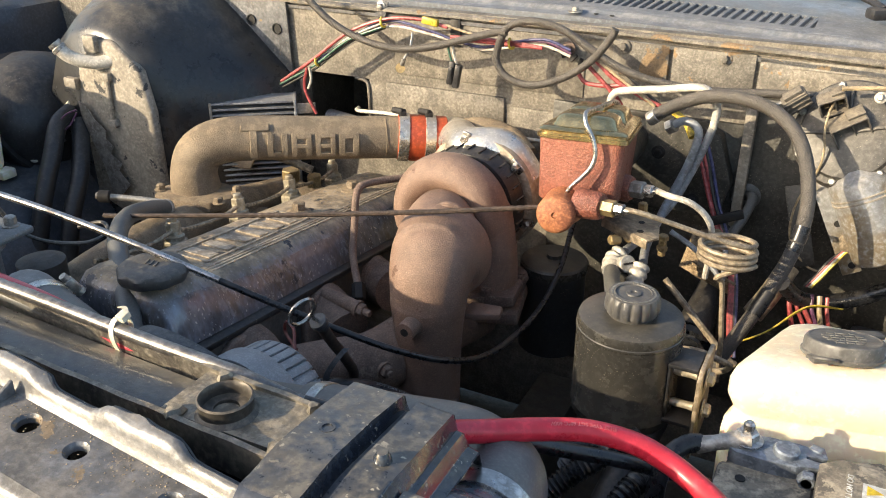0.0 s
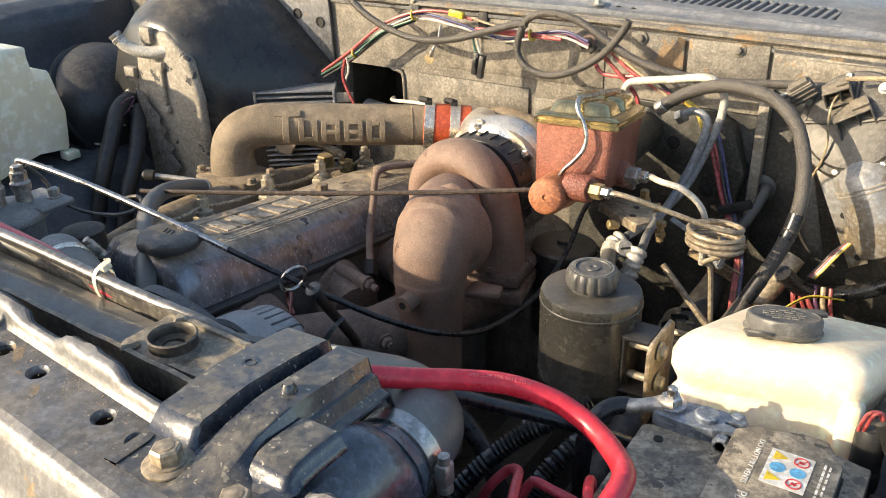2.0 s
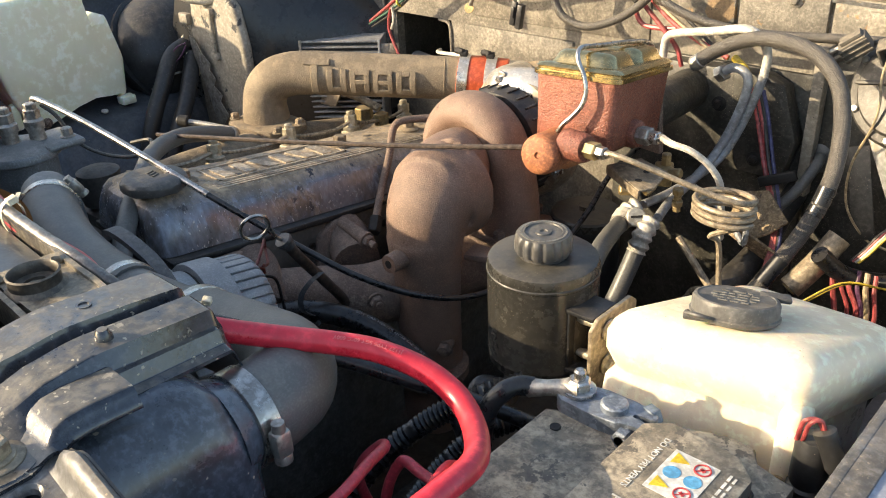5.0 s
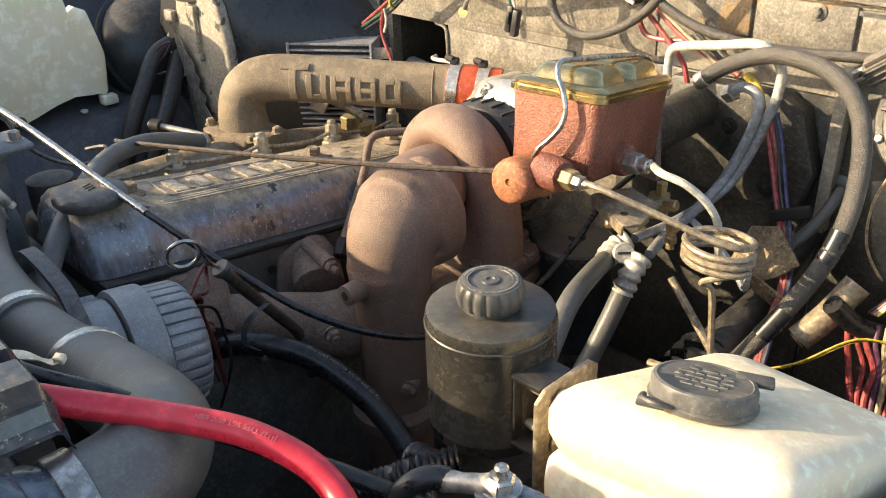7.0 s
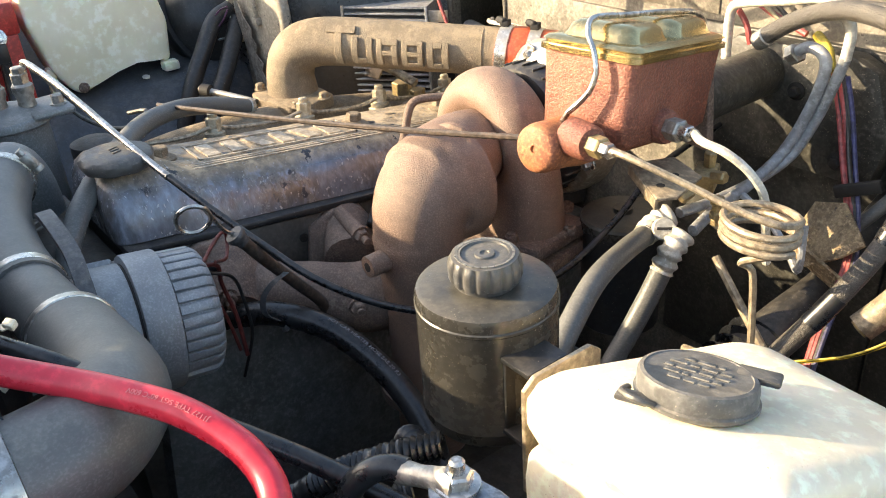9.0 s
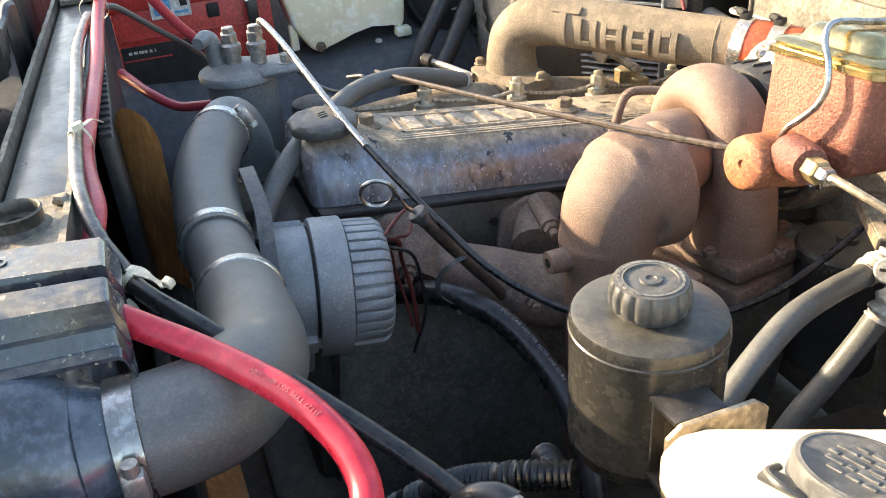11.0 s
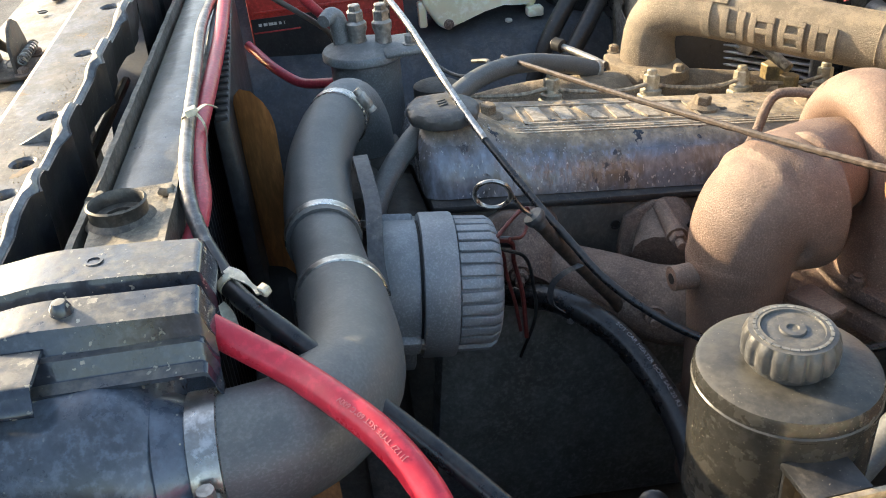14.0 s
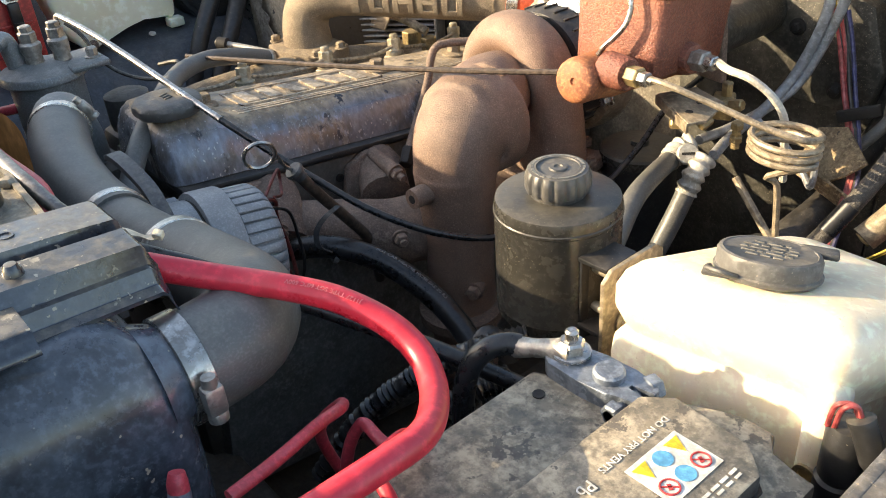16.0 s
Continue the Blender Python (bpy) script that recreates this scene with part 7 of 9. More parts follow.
VAC = [(-0.277, 1.206, 1.125), (-0.240, 1.206, 1.152), (-0.195, 1.200, 1.172), (-0.150, 1.190, 1.177), (-0.105, 1.175, 1.170), (-0.068, 1.150, 1.147), (-0.046, 1.118, 1.108), (-0.038, 1.088, 1.062), (-0.046, 1.066, 1.015), (-0.066, 1.035, 0.962), (-0.094, 1.000, 0.905), (-0.12, 0.97, 0.85)]
part("tube", tube(bmesh.new(), VAC, 0.0094, 18, 14), M_HOSE_GREY, vac)
bm = bmesh.new()
lathe(bm, [(0.0085, -0.004), (0.0102, -0.002), (0.0106, 0.002), (0.0104, 0.006), (0.0106, 0.010), (0.0096, 0.011)], axis((-0.274, 1.206, 1.1272), (0.8, 0, 0.6)), 40, lambda a, z: 1 + 0.02 * math.sin(20 * a))
part("hose_clamp", bm, M_ZINC, vac)
line = smooth_line(VAC, 20)
for f in (0.655, 0.675, 0.698, 0.80, 0.815):
    i = int(f * (len(line) - 1))
    part("tape", tube(bmesh.new(), [line[i], line[i + 2], line[i + 4 if f < 0.7 else i + 7]], 0.0101, 16, 3), M_RUBBER_BLACK, vac)
hose("vacuum_hose", [(-0.052, 1.14, 0.940), (-0.030, 1.165, 0.910), (0.0, 1.190, 0.898), (0.045, 1.21, 0.905), (0.09, 1.22, 0.93)], 0.0115, M_RUBBER_BLACK, "black taped hose along the firewall", "hose", 14)
stub = thing("rubber_stub", (-0.08, 1.16, 0.87), "tan dusty hose stub with a brass end", "hose")
part("tube", tube(bmesh.new(), [(-0.084, 1.150, 0.876), (-0.066, 1.175, 0.905), (-0.050, 1.20, 0.940)], 0.0155, 16), M_TUBE, stub)
part("end_plug", lathe(bmesh.new(), [(0.010, 0), (0.010, 0.002), (0.003, 0.003), (0, 0.001)], axis((-0.0845, 1.1495, 0.8755), (-0.45, -0.6, -0.66)), 14), M_BRASS, stub)
hose("clutch_pipe", [(-0.352, 1.262, 1.08), (-0.352, 1.262, 1.125), (-0.345, 1.258, 1.143), (-0.325, 1.250, 1.152), (-0.26, 1.226, 1.168), (-0.213, 1.210, 1.180), (-0.195, 1.215, 1.172), (-0.186, 1.226, 1.150), (-0.188, 1.229, 1.118)], 0.0058, M_PIPE_WHITE, "pale steel pipe bent over the master cylinder", "pipe", 12)
hose("coolant_pipe", [(-0.188, 1.229, 1.120), (-0.196, 1.230, 1.090), (-0.210, 1.230, 1.047), (-0.226, 1.220, 1.005), (-0.240, 1.185, 0.983), (-0.250, 1.12, 0.975), (-0.258, 1.07, 0.975)], 0.0060, M_PIPE_GREY, "dusty grey steel pipe running down behind the cylinder", "pipe", 12, group="grey pipes")
hose("coolant_pipe", [(-0.248, 1.236, 1.112), (-0.232, 1.232, 1.122), (-0.214, 1.228, 1.120), (-0.206, 1.226, 1.104), (-0.215, 1.224, 1.060), (-0.232, 1.214, 1.010), (-0.238, 1.17, 0.985), (-0.236, 1.10, 0.975), (-0.228, 1.055, 0.97)], 0.0062, M_PIPE_GREY, "dusty grey steel pipe running down behind the cylinder", "pipe", 12, group="grey pipes")

un = thing("pipe_union", (-0.252, 1.237, 1.108), "large steel union nut on the hooked pipe", "union")
bm = bmesh.new()
hexagon(bm, 0.0115, 0.013, axis((-0.254, 1.238, 1.107), (0.75, -0.15, 0.5)))
part("nut", bm, M_ZINC, un)

# ---- power steering hoses with crimped ends ----
for fit_pts, hose_pts in (([(-0.262, 1.062, 0.974), (-0.268, 1.046, 0.968), (-0.262, 1.020, 0.965)], [(-0.262, 1.022, 0.965), (-0.246, 0.970, 0.972), (-0.222, 0.905, 0.978), (-0.200, 0.850, 0.965), (-0.185, 0.80, 0.93)]),
                          ([(-0.228, 1.040, 0.972), (-0.229, 1.022, 0.958), (-0.231, 1.012, 0.938)], [(-0.231, 1.014, 0.942), (-0.236, 1.000, 0.910), (-0.242, 0.980, 0.872), (-0.25, 0.95, 0.82), (-0.26, 0.92, 0.74)])):
    ps = thing("steering_hose", hose_pts[-1], "grey rubber power steering hose with a crimped steel end", "hose", "power steering hoses")
    part("rubber", tube(bmesh.new(), hose_pts, 0.0112, 16, 8), M_RUBBER, ps)
    part("crimp", tube(bmesh.new(), fit_pts, 0.0125, 16, 12, lambda s: 1 + 0.13 * math.sin(s * 560)), M_CRIMP, ps)
valve = thing("brake_valve", (-0.247, 1.09, 0.99), "small grimy brass union block with unions", "valve")
bm = bmesh.new()
box(bm, (0.024, 0.030, 0.022), pose(-0.247, 1.095, 1.012, 10, 0, 25), 0.003)
part("block", bm, M_BRASS, valve)
for p, w in (((-0.235, 1.09, 1.018), (1, 0, 0.2)), ((-0.247, 1.10, 1.023), (0, 0, 1)), ((-0.252, 1.08, 1.0), (-0.3, -1, -0.5)), ((-0.26, 1.04, 1.005), (-0.7, -0.7, 0.1))):
    part("union", hexagon(bmesh.new(), 0.0068, 0.016, axis(p, w)), M_BRASS, valve)

for p, w, r, n in (((-0.206, 1.060, 0.984), (0, 0, 1), 0.0075, 4),):
    for k in range(n):
        part("stacked_nut", hexagon(bmesh.new(), r * (1.0 if k % 2 else 0.72), 0.0075, axis(Vector(p) + Vector((0, 0, 0.0078 * k)), w)), M_BRASS, valve)
cap_way = Vector((0.62, -0.60, 0.50)).normalized()
adaptor = thing("hose_adaptor", (-0.252, 1.040, 0.962), "tan dusty slotted adaptor plug by the steering hoses", "plug")
part("plug", lathe(bmesh.new(), [(0.0105, -0.030), (0.0110, -0.002), (0.0122, 0.0), (0.0122, 0.006), (0.0108, 0.0075), (0, 0.0075)], axis((-0.246, 1.030, 0.975), cap_way), 24), M_CRIMP, adaptor)
part("slot", box(bmesh.new(), (0.015, 0.0028, 0.0012), axis(Vector((-0.246, 1.030, 0.975)) + cap_way * 0.0078, cap_way)), M_DARK, adaptor)
column_stay = thing("column_stay", (-0.16, 1.20, 0.90), "bent tan steering column stay caked with dirt", "bracket")
bm = bmesh.new()
prism(bm, [(-0.046, 0.030), (-0.010, 0.046), (0.046, 0.020), (0.030, -0.006), (0.002, -0.034), (-0.040, -0.030)], 0.004, axis((-0.158, 1.195, 0.930), (-0.30, -0.72, 0.62)), 0.0012)
stay_plate = part("plate", bm, M_DIRT, column_stay)
part("flange", box(bmesh.new(), (0.070, 0.004, 0.028), Matrix.Translation((-0.150, 1.176, 0.908)) @ pose(0, 0, 0, 20, 14, -12), 0.0012), M_DIRT, column_stay)
part("slot", box(bmesh.new(), (0.012, 0.006, 0.0012), axis((-0.140, 1.192, 0.9325), (-0.30, -0.72, 0.62)) @ Matrix.Translation((0, 0.004, 0.0045))), M_DARK, stay_plate)

# canister low behind the reservoir
can = thing("oil_canister", (-0.405, 1.125, 0.75), "black round canister with a dusty lid", "canister")
bm = bmesh.new()
lathe(bm, [(0.048, 0.0), (0.050, 0.002), (0.050, 0.136), (0, 0.136)], axis((-0.378, 1.120, 0.762), (0, 0, 1)), 36)
part("body", bm, M_BLACK, can)
bm = bmesh.new()
lathe(bm, [(0.049, 0.1355), (0.0525, 0.137), (0.0525, 0.148), (0.050, 0.151), (0.030, 0.153), (0.012, 0.154), (0.012, 0.160), (0, 0.160)], axis((-0.378, 1.120, 0.762), (0, 0, 1)), 36)
part("lid", bm, M_CAN, can, "dusty dark lid")
shaft = thing("steering_shaft", (-0.13, 1.1, 0.75), "black steering shaft with a rubber joint", "steering shaft")
bm = bmesh.new()
tube(bm, [(-0.16, 1.34, 0.93), (-0.155, 1.20, 0.88), (-0.16, 1.08, 0.84), (-0.20, 0.80, 0.70)], [0.017, 0.017, 0.028, 0.022], 16)
part("column", bm, M_BLACK, shaft)
for k in range(4):
    y = 1.05 + 0.016 * k
    part("bellows_fold", lathe(bmesh.new(), [(0.028, -0.006), (0.040, 0), (0.028, 0.006)], axis((-0.162, y, 0.828 + 0.003 * k), (0, 1, 0.25)), 24), M_RUBBER_BLACK, shaft)
hose("drain_hose", [(-0.137, 1.335, 0.985), (-0.125, 1.300, 0.992), (-0.135, 1.27, 0.96), (-0.16, 1.24, 0.92), (-0.175, 1.22, 0.88)], 0.0075, M_RUBBER, "dusty black tube through the firewall grommet", "tube", 12)


# ---- cables along the radiator ----
sil = thing("steel_sheathed_cable", (-0.6, 0.39, 1.155), "silver spiral-sheathed cable lying along the radiator", "cable")
SHEATH = [(-0.276, 0.4170, 1.1200), (-0.318, 0.4020, 1.1310), (-0.366, 0.3910, 1.1480), (-0.448, 0.3880, 1.1540), (-0.586, 0.3900, 1.1600), (-0.745, 0.3920, 1.1630), (-0.887, 0.4040, 1.1630)]
part("sheath", tube(bmesh.new(), SHEATH, 0.0055, 14, 20, lambda s: 1 + 0.035 * math.sin(s * 2000)), M_SHEATH, sil)
part("sleeve", tube(bmesh.new(), SHEATH[:2], 0.0061, 12), M_RUBBER_BLACK, sil)
hose("steel_sheathed_cable", [(-0.40, 0.394, 1.118), (-0.48, 0.393, 1.130), (-0.55, 0.394, 1.143), (-0.72, 0.399, 1.150), (-0.86, 0.408, 1.157)], 0.0050, M_RUBBER, "dusty grey cable lying beside the radiator", "cable", 10)
hose("red_cable", [(-0.322, 0.3880, 1.1200), (-0.329, 0.3890, 1.1250), (-0.372, 0.3980, 1.1380), (-0.467, 0.3920, 1.1420), (-0.582, 0.4010, 1.1500), (-0.714, 0.4090, 1.1550), (-0.861, 0.4180, 1.1720), (-0.945, 0.436, 1.196), (-0.968, 0.450, 1.203), (-0.982, 0.468, 1.176), (-1.02, 0.503, 1.114), (-1.05, 0.533, 1.070), (-1.065, 0.550, 1.045)], 0.0072, M_RED_DULL, "faded red battery cable along the radiator", "battery cable", 14, 10)
hose("red_cable", [(-1.17, 0.415, 1.010), (-1.15, 0.426, 1.003), (-1.08, 0.450, 0.997), (-1.04, 0.484, 0.983), (-1.0, 0.521, 0.990), (-0.99, 0.535, 0.993)], 0.0072, M_RED_DULL, "faded red cable below the fuel filter", "battery cable", 12, 8)
hose("black_cable", [(-0.860, 0.405, 1.158), (-0.890, 0.420, 1.168), (-0.920, 0.435, 1.162), (-0.960, 0.455, 1.138), (-1.0, 0.475, 1.112), (-1.06, 0.519, 1.062), (-1.09, 0.540, 1.033), (-1.10, 0.55, 1.0)], 0.0040, M_RUBBER, "dusty black cable under the red battery cable", "cable", 12, 8)
for x, y, z, wide, high in ((-0.480, 0.3905, 1.1490, 0.0095, 0.0160), (-0.885, 0.4125, 1.1695, 0.0165, 0.0150)):
    tie = thing("cable_tie", (x, y, z - 0.015), "yellowed white nylon cable tie with a loose tail", "cable tie", "cable ties")
    bm = bmesh.new()
    skin(bm, lambda u, v: (x - 0.0025 + 0.005 * v + 0.002 * math.sin(4 * math.pi * u), y + wide * math.cos(2 * math.pi * u), z + high * math.sin(2 * math.pi * u)), 24, 1, (0, 0.0008, 0.0008))
    part("loop", bm, M_NYLON, tie)
    bm = bmesh.new()
    box(bm, (0.008, 0.009, 0.006), pose(x + 0.003, y + 0.002, z + high + 0.001, 15), 0.001)
    part("lock", bm, M_NYLON, tie)
    tail = smooth_line([(x + 0.002, y + 0.004, z + high + 0.001), (x - 0.006, y + 0.010, z + high + 0.002), (x - 0.015, y + 0.013, z + high - 0.001), (x - 0.020, y + 0.018, z + high - 0.006)], 4)
    part("tail", skin(bmesh.new(), lambda u, v: tail[round(u * 12)] + Vector((0.002, 0.003, 0)) * v, 12, 1, (0, 0, -0.0008)), M_NYLON, tie)
tie = thing("cable_tie", (-0.276, 0.417, 1.120), "torn white nylon cable tie by the bracket", "cable tie", "cable ties")
TIE_M = axis((-0.284, 0.414, 1.1222), (0.75, 0.5, -0.35))
part("loop", lathe(bmesh.new(), [(0.0068, -0.0025), (0.0078, -0.0024), (0.0078, 0.0024), (0.0068, 0.0025)], TIE_M, 20), M_NYLON, tie)
for line in ([(-0.288, 0.414, 1.1305), (-0.276, 0.424, 1.1290), (-0.264, 0.432, 1.1265), (-0.258, 0.437, 1.1290)], [(-0.272, 0.408, 1.116), (-0.262, 0.414, 1.108), (-0.256, 0.420, 1.098), (-0.255, 0.423, 1.090)]):
    tail = smooth_line(line, 4)
    part("torn_strap", skin(bmesh.new(), lambda u, v: tail[round(u * 12)] + Vector((-0.003, 0.004, 0.001)) * (v - 0.5) * (1 + 0.5 * math.sin(9 * u)), 12, 1, (0, 0, -0.001)), M_NYLON, tie)
part("lock", box(bmesh.new(), (0.007, 0.006, 0.006), pose(-0.259, 0.4365, 1.1285, 20, 10, 40), 0.0012), M_NYLON, tie)
hose("black_cable", [(-0.280, 0.415, 1.121), (-0.262, 0.426, 1.117), (-0.235, 0.449, 1.107), (-0.195, 0.488, 1.082), (-0.155, 0.528, 1.056), (-0.115, 0.560, 1.036), (-0.06, 0.60, 1.005), (-0.03, 0.63, 0.97)], 0.0064, M_RUBBER_BLACK, "glossy black cable passing under the red one", "cable", 14, 8)

# corrugated conduits low beside the reservoir
for pts in ([(-0.125, 0.650, 0.995), (-0.150, 0.620, 0.985), (-0.185, 0.585, 0.960), (-0.215, 0.545, 0.92), (-0.24, 0.51, 0.86)],
            [(-0.105, 0.610, 0.990), (-0.118, 0.580, 0.985), (-0.135, 0.545, 0.955), (-0.150, 0.515, 0.91), (-0.16, 0.49, 0.85)],
            [(-0.195, 0.660, 0.925), (-0.188, 0.660, 0.950), (-0.172, 0.655, 0.964), (-0.14, 0.645, 0.975)]):
    hose("split_conduit", pts, 0.0098, M_RUBBER_BLACK, "black corrugated split wiring conduit", "conduit", 14, 24, lambda s: 1 + 0.13 * math.sin(s * 1300), group="corrugated conduits")

# ---- throttle cable and the long rod ----
thr = thing("throttle_cable", (-0.99, 0.615, 1.09), "long cable with a steel sleeve running over the engine", "cable")
part("steel_sleeve", tube(bmesh.new(), [(-0.993, 0.616, 1.080), (-0.991, 0.617, 1.094), (-0.980, 0.620, 1.100), (-0.90, 0.629, 1.091), (-0.80, 0.637, 1.076), (-0.70, 0.648, 1.054), (-0.63, 0.662, 1.032)], 0.0043, 12, 8), M_STEEL, thr)
part("black_casing", tube(bmesh.new(), [(-0.64, 0.660, 1.035), (-0.57, 0.682, 1.006), (-0.50, 0.706, 0.978), (-0.44, 0.730, 0.954), (-0.398, 0.782, 0.920), (-0.375, 0.850, 0.893), (-0.362, 0.93, 0.885), (-0.352, 1.004, 0.898), (-0.352, 1.08, 0.93), (-0.365, 1.17, 0.965), (-0.38, 1.33, 0.98)], 0.0041, 10, 8), M_RUBBER_BLACK, thr)
rod = thing("control_rod", (-0.93, 0.76, 1.01), "long brown spiral-wound control rod over the valve cover", "rod")
part("rod", tube(bmesh.new(), [(-0.925, 0.762, 1.0175), (-0.905, 0.766, 1.0185), (-0.75, 0.812, 1.032), (-0.62, 0.851, 1.044), (-0.46, 0.898, 1.062), (-0.335, 0.936, 1.078)], 0.0034, 8, 60, lambda s: 1 + (0.10 * math.sin(s * 2400) if s > 0.2 else 0)), M_ROD, rod)

# thick breather hose round the filler cap, and oil feed pipe
BREATH = [(-0.640, 0.530, 0.945), (-0.662, 0.548, 0.975), (-0.700, 0.585, 1.005), (-0.765, 0.640, 1.018), (-0.845, 0.710, 1.022), (-0.905, 0.785, 1.010), (-0.945, 0.860, 0.985), (-0.96, 0.91, 0.965)]
breath = thing("breather_hose", BREATH[0], "dusty grey rubber breather hose round the valve cover", "hose")
part("tube", tube(bmesh.new(), BREATH, 0.0128, 16, 8), M_RUBBER, breath)
for p, w in ((BREATH[0], (-0.5, 0.5, 0.8)), (BREATH[-1], (-0.3, 0.8, -0.3))):
    part("hose_clamp", lathe(bmesh.new(), [(0.0130, -0.004), (0.0140, -0.003), (0.0140, 0.004), (0.0130, 0.005)], axis(p, w), 20), M_ZINC, breath)
feed = thing("oil_feed_pipe", (-0.57, 0.88, 0.90), "brown steel oil feed pipe to the turbo", "oil pipe")
part("pipe", tube(bmesh.new(), [(-0.585, 1.130, 1.012), (-0.640, 1.065, 1.016), (-0.658, 1.030, 1.018), (-0.662, 1.015, 1.014), (-0.662, 1.006, 1.000), (-0.657, 0.993, 0.972), (-0.638, 0.955, 0.935), (-0.595, 0.900, 0.915)], 0.0058, 12, 8), M_MANIFOLD, feed)
bm = bmesh.new()
hexagon(bm, 0.010, 0.026, axis((-0.598, 0.905, 0.918), (0.4, -0.6, -0.5)))
part("union", bm, M_DARK, feed)
hose("fuel_pipe", [(-0.985, 0.625, 1.090), (-0.978, 0.640, 1.070), (-0.965, 0.655, 1.030), (-0.94, 0.675, 1.010), (-0.89, 0.695, 1.010), (-0.875, 0.72, 1.018), (-0.90, 0.735, 1.022), (-0.93, 0.72, 1.015)], 0.0030, M_GEAR, "thin dark steel fuel pipe with a loop", "fuel pipe", 8, 8)

# ---- fuel filter ----
fil = thing("fuel_filter", (-0.985, 0.578, 0.90), "grey metal fuel filter housing with hex bolts on top", "fuel filter")
F = Matrix.Translation((-0.985, 0.578, 0))
bm = bmesh.new()
lathe(bm, [(0.046, 0.90), (0.049, 0.905), (0.049, 1.026), (0.046, 1.028)], F, 36)
part("canister", bm, M_FILTER, fil)
bm = bmesh.new()
lathe(bm, [(0.056, 1.026), (0.0585, 1.028), (0.0585, 1.036), (0.0565, 1.039), (0.040, 1.044), (0.024, 1.048), (0, 1.049)], F, 40)
slab(bm, (-1.010, 0.600, 1.034), (-0.93, 0.655, 1.044), 0.004)
head = part("head", bm, M_FILTER, fil)
for x, y, h, r in ((-0.985, 0.572, 1.075, 0.0125), (-0.975, 0.606, 1.070, 0.012)):
    m = axis((x, y, 1.046), (0, 0, 1))
    bm = bmesh.new()
    lathe(bm, [(r, 0), (r * 0.9, 0.012), (r * 1.15, 0.020), (r * 1.15, 0.028), (r * 0.8, 0.032), (0, 0.032)], m, 18)
    hexagon(bm, r * 0.95, 0.014, m @ Matrix.Translation((0, 0, 0.031)))
    hexagon(bm, r * 0.72, 0.008, m @ Matrix.Translation((0, 0, 0.045)))
    part("banjo_bolt", bm, M_ZINC, head)
bm = bmesh.new()
tube(bm, [(-1.000, 0.552, 1.040), (-1.000, 0.548, 1.075), (-0.996, 0.540, 1.085), (-0.980, 0.528, 1.083)], [0.013, 0.013, 0.012, 0.009], 14)
part("elbow", bm, M_FILTER, head)
part("bolt", bolt(bmesh.new(), (-0.955, 0.640, 1.044), (0, 0, 1), 0.008, 0.012, 0.011), M_ZINC, head)
inj_pump = thing("injection_pump", (-0.95, 0.68, 0.80), "grimy dark injection pump low beside the filter", "pump")
bm = bmesh.new()
slab(bm, (-1.02, 0.635, 0.78), (-0.90, 0.86, 0.925), 0.02)
lathe(bm, [(0.030, 0), (0.032, 0.01), (0.032, 0.05), (0.02, 0.055), (0, 0.055)], axis((-0.955, 0.67, 0.93), (0, 0, 1)), 22)
part("body", bm, M_HEAD, inj_pump)

# ---- far red battery ----
rb = thing("battery", (-1.49, 0.56, 0.86), "red car battery with white stickers on the far side", "battery")
part("case", slab(bmesh.new(), (-1.58, 0.415, 0.86), (-1.402, 0.700, 1.05), 0.005), M_BATTERY_RED, rb)
part("lid", slab(bmesh.new(), (-1.585, 0.410, 1.048), (-1.398, 0.705, 1.105), 0.006), M_BATTERY_RED, rb)
part("black_label", slab(bmesh.new(), (-1.402, 0.418, 0.900), (-1.4005, 0.560, 0.9875)), M_PLASTIC, rb)
part("label_band", slab(bmesh.new(), (-1.4005, 0.420, 0.9610), (-1.3998, 0.505, 0.9635)), M_REDPRINT, rb)
for k, w in enumerate((0.0075, 0.0085, 0.0105, 0.0070, 0.0060, 0.0025)):
    part("text_bar", slab(bmesh.new(), (-1.4005, 0.430 + 0.0092 * k, 0.9735), (-1.3998, 0.430 + 0.0092 * k + 0.8 * w, 0.9785)), M_WHITE, rb)
st = part("white_sticker", slab(bmesh.new(), (-1.402, 0.484, 1.030), (-1.3965, 0.555, 1.070)), M_WHITE, rb)
for y0, y1, z0, z1, mtl in ((0.490, 0.520, 1.036, 1.064, M_BLUE), (0.537, 0.550, 1.048, 1.064, M_DARK), (0.525, 0.550, 1.036, 1.041, M_BLUE)):
    part("print_block", slab(bmesh.new(), (-1.3965, y0, z0), (-1.3958, y1, z1)), mtl, st)
part("lid_seam", slab(bmesh.new(), (-1.4005, 0.425, 0.996), (-1.3975, 0.690, 1.001), 0.001), M_BATTERY_RED, rb)
for k in range(7):
    part("text_bar", slab(bmesh.new(), (-1.402, 0.575 + 0.010 * k, 0.972), (-1.3998, 0.582 + 0.010 * k, 0.980)), M_REDPRINT, rb)
bm = bmesh.new()
box(bm, (0.006, 0.022, 0.026), pose(-1.3975, 0.593, 1.032), 0.003)
part("vent_slot", bm, M_DARK, rb)
bm = bmesh.new()
bolt(bm, (-1.396, 0.663, 1.050), (1, 0, 0.3), 0.010, 0.010, 0.016)
part("terminal_bolt", bm, M_STEEL, rb)
bm = bmesh.new()
box(bm, (0.012, 0.020, 0.040), pose(-1.390, 0.663, 1.020), 0.003)
tube(bm, [(-1.388, 0.663, 1.005), (-1.384, 0.660, 0.97), (-1.36, 0.65, 0.90)], 0.010, 12)
part("terminal_cable", bm, M_BLACK, rb)

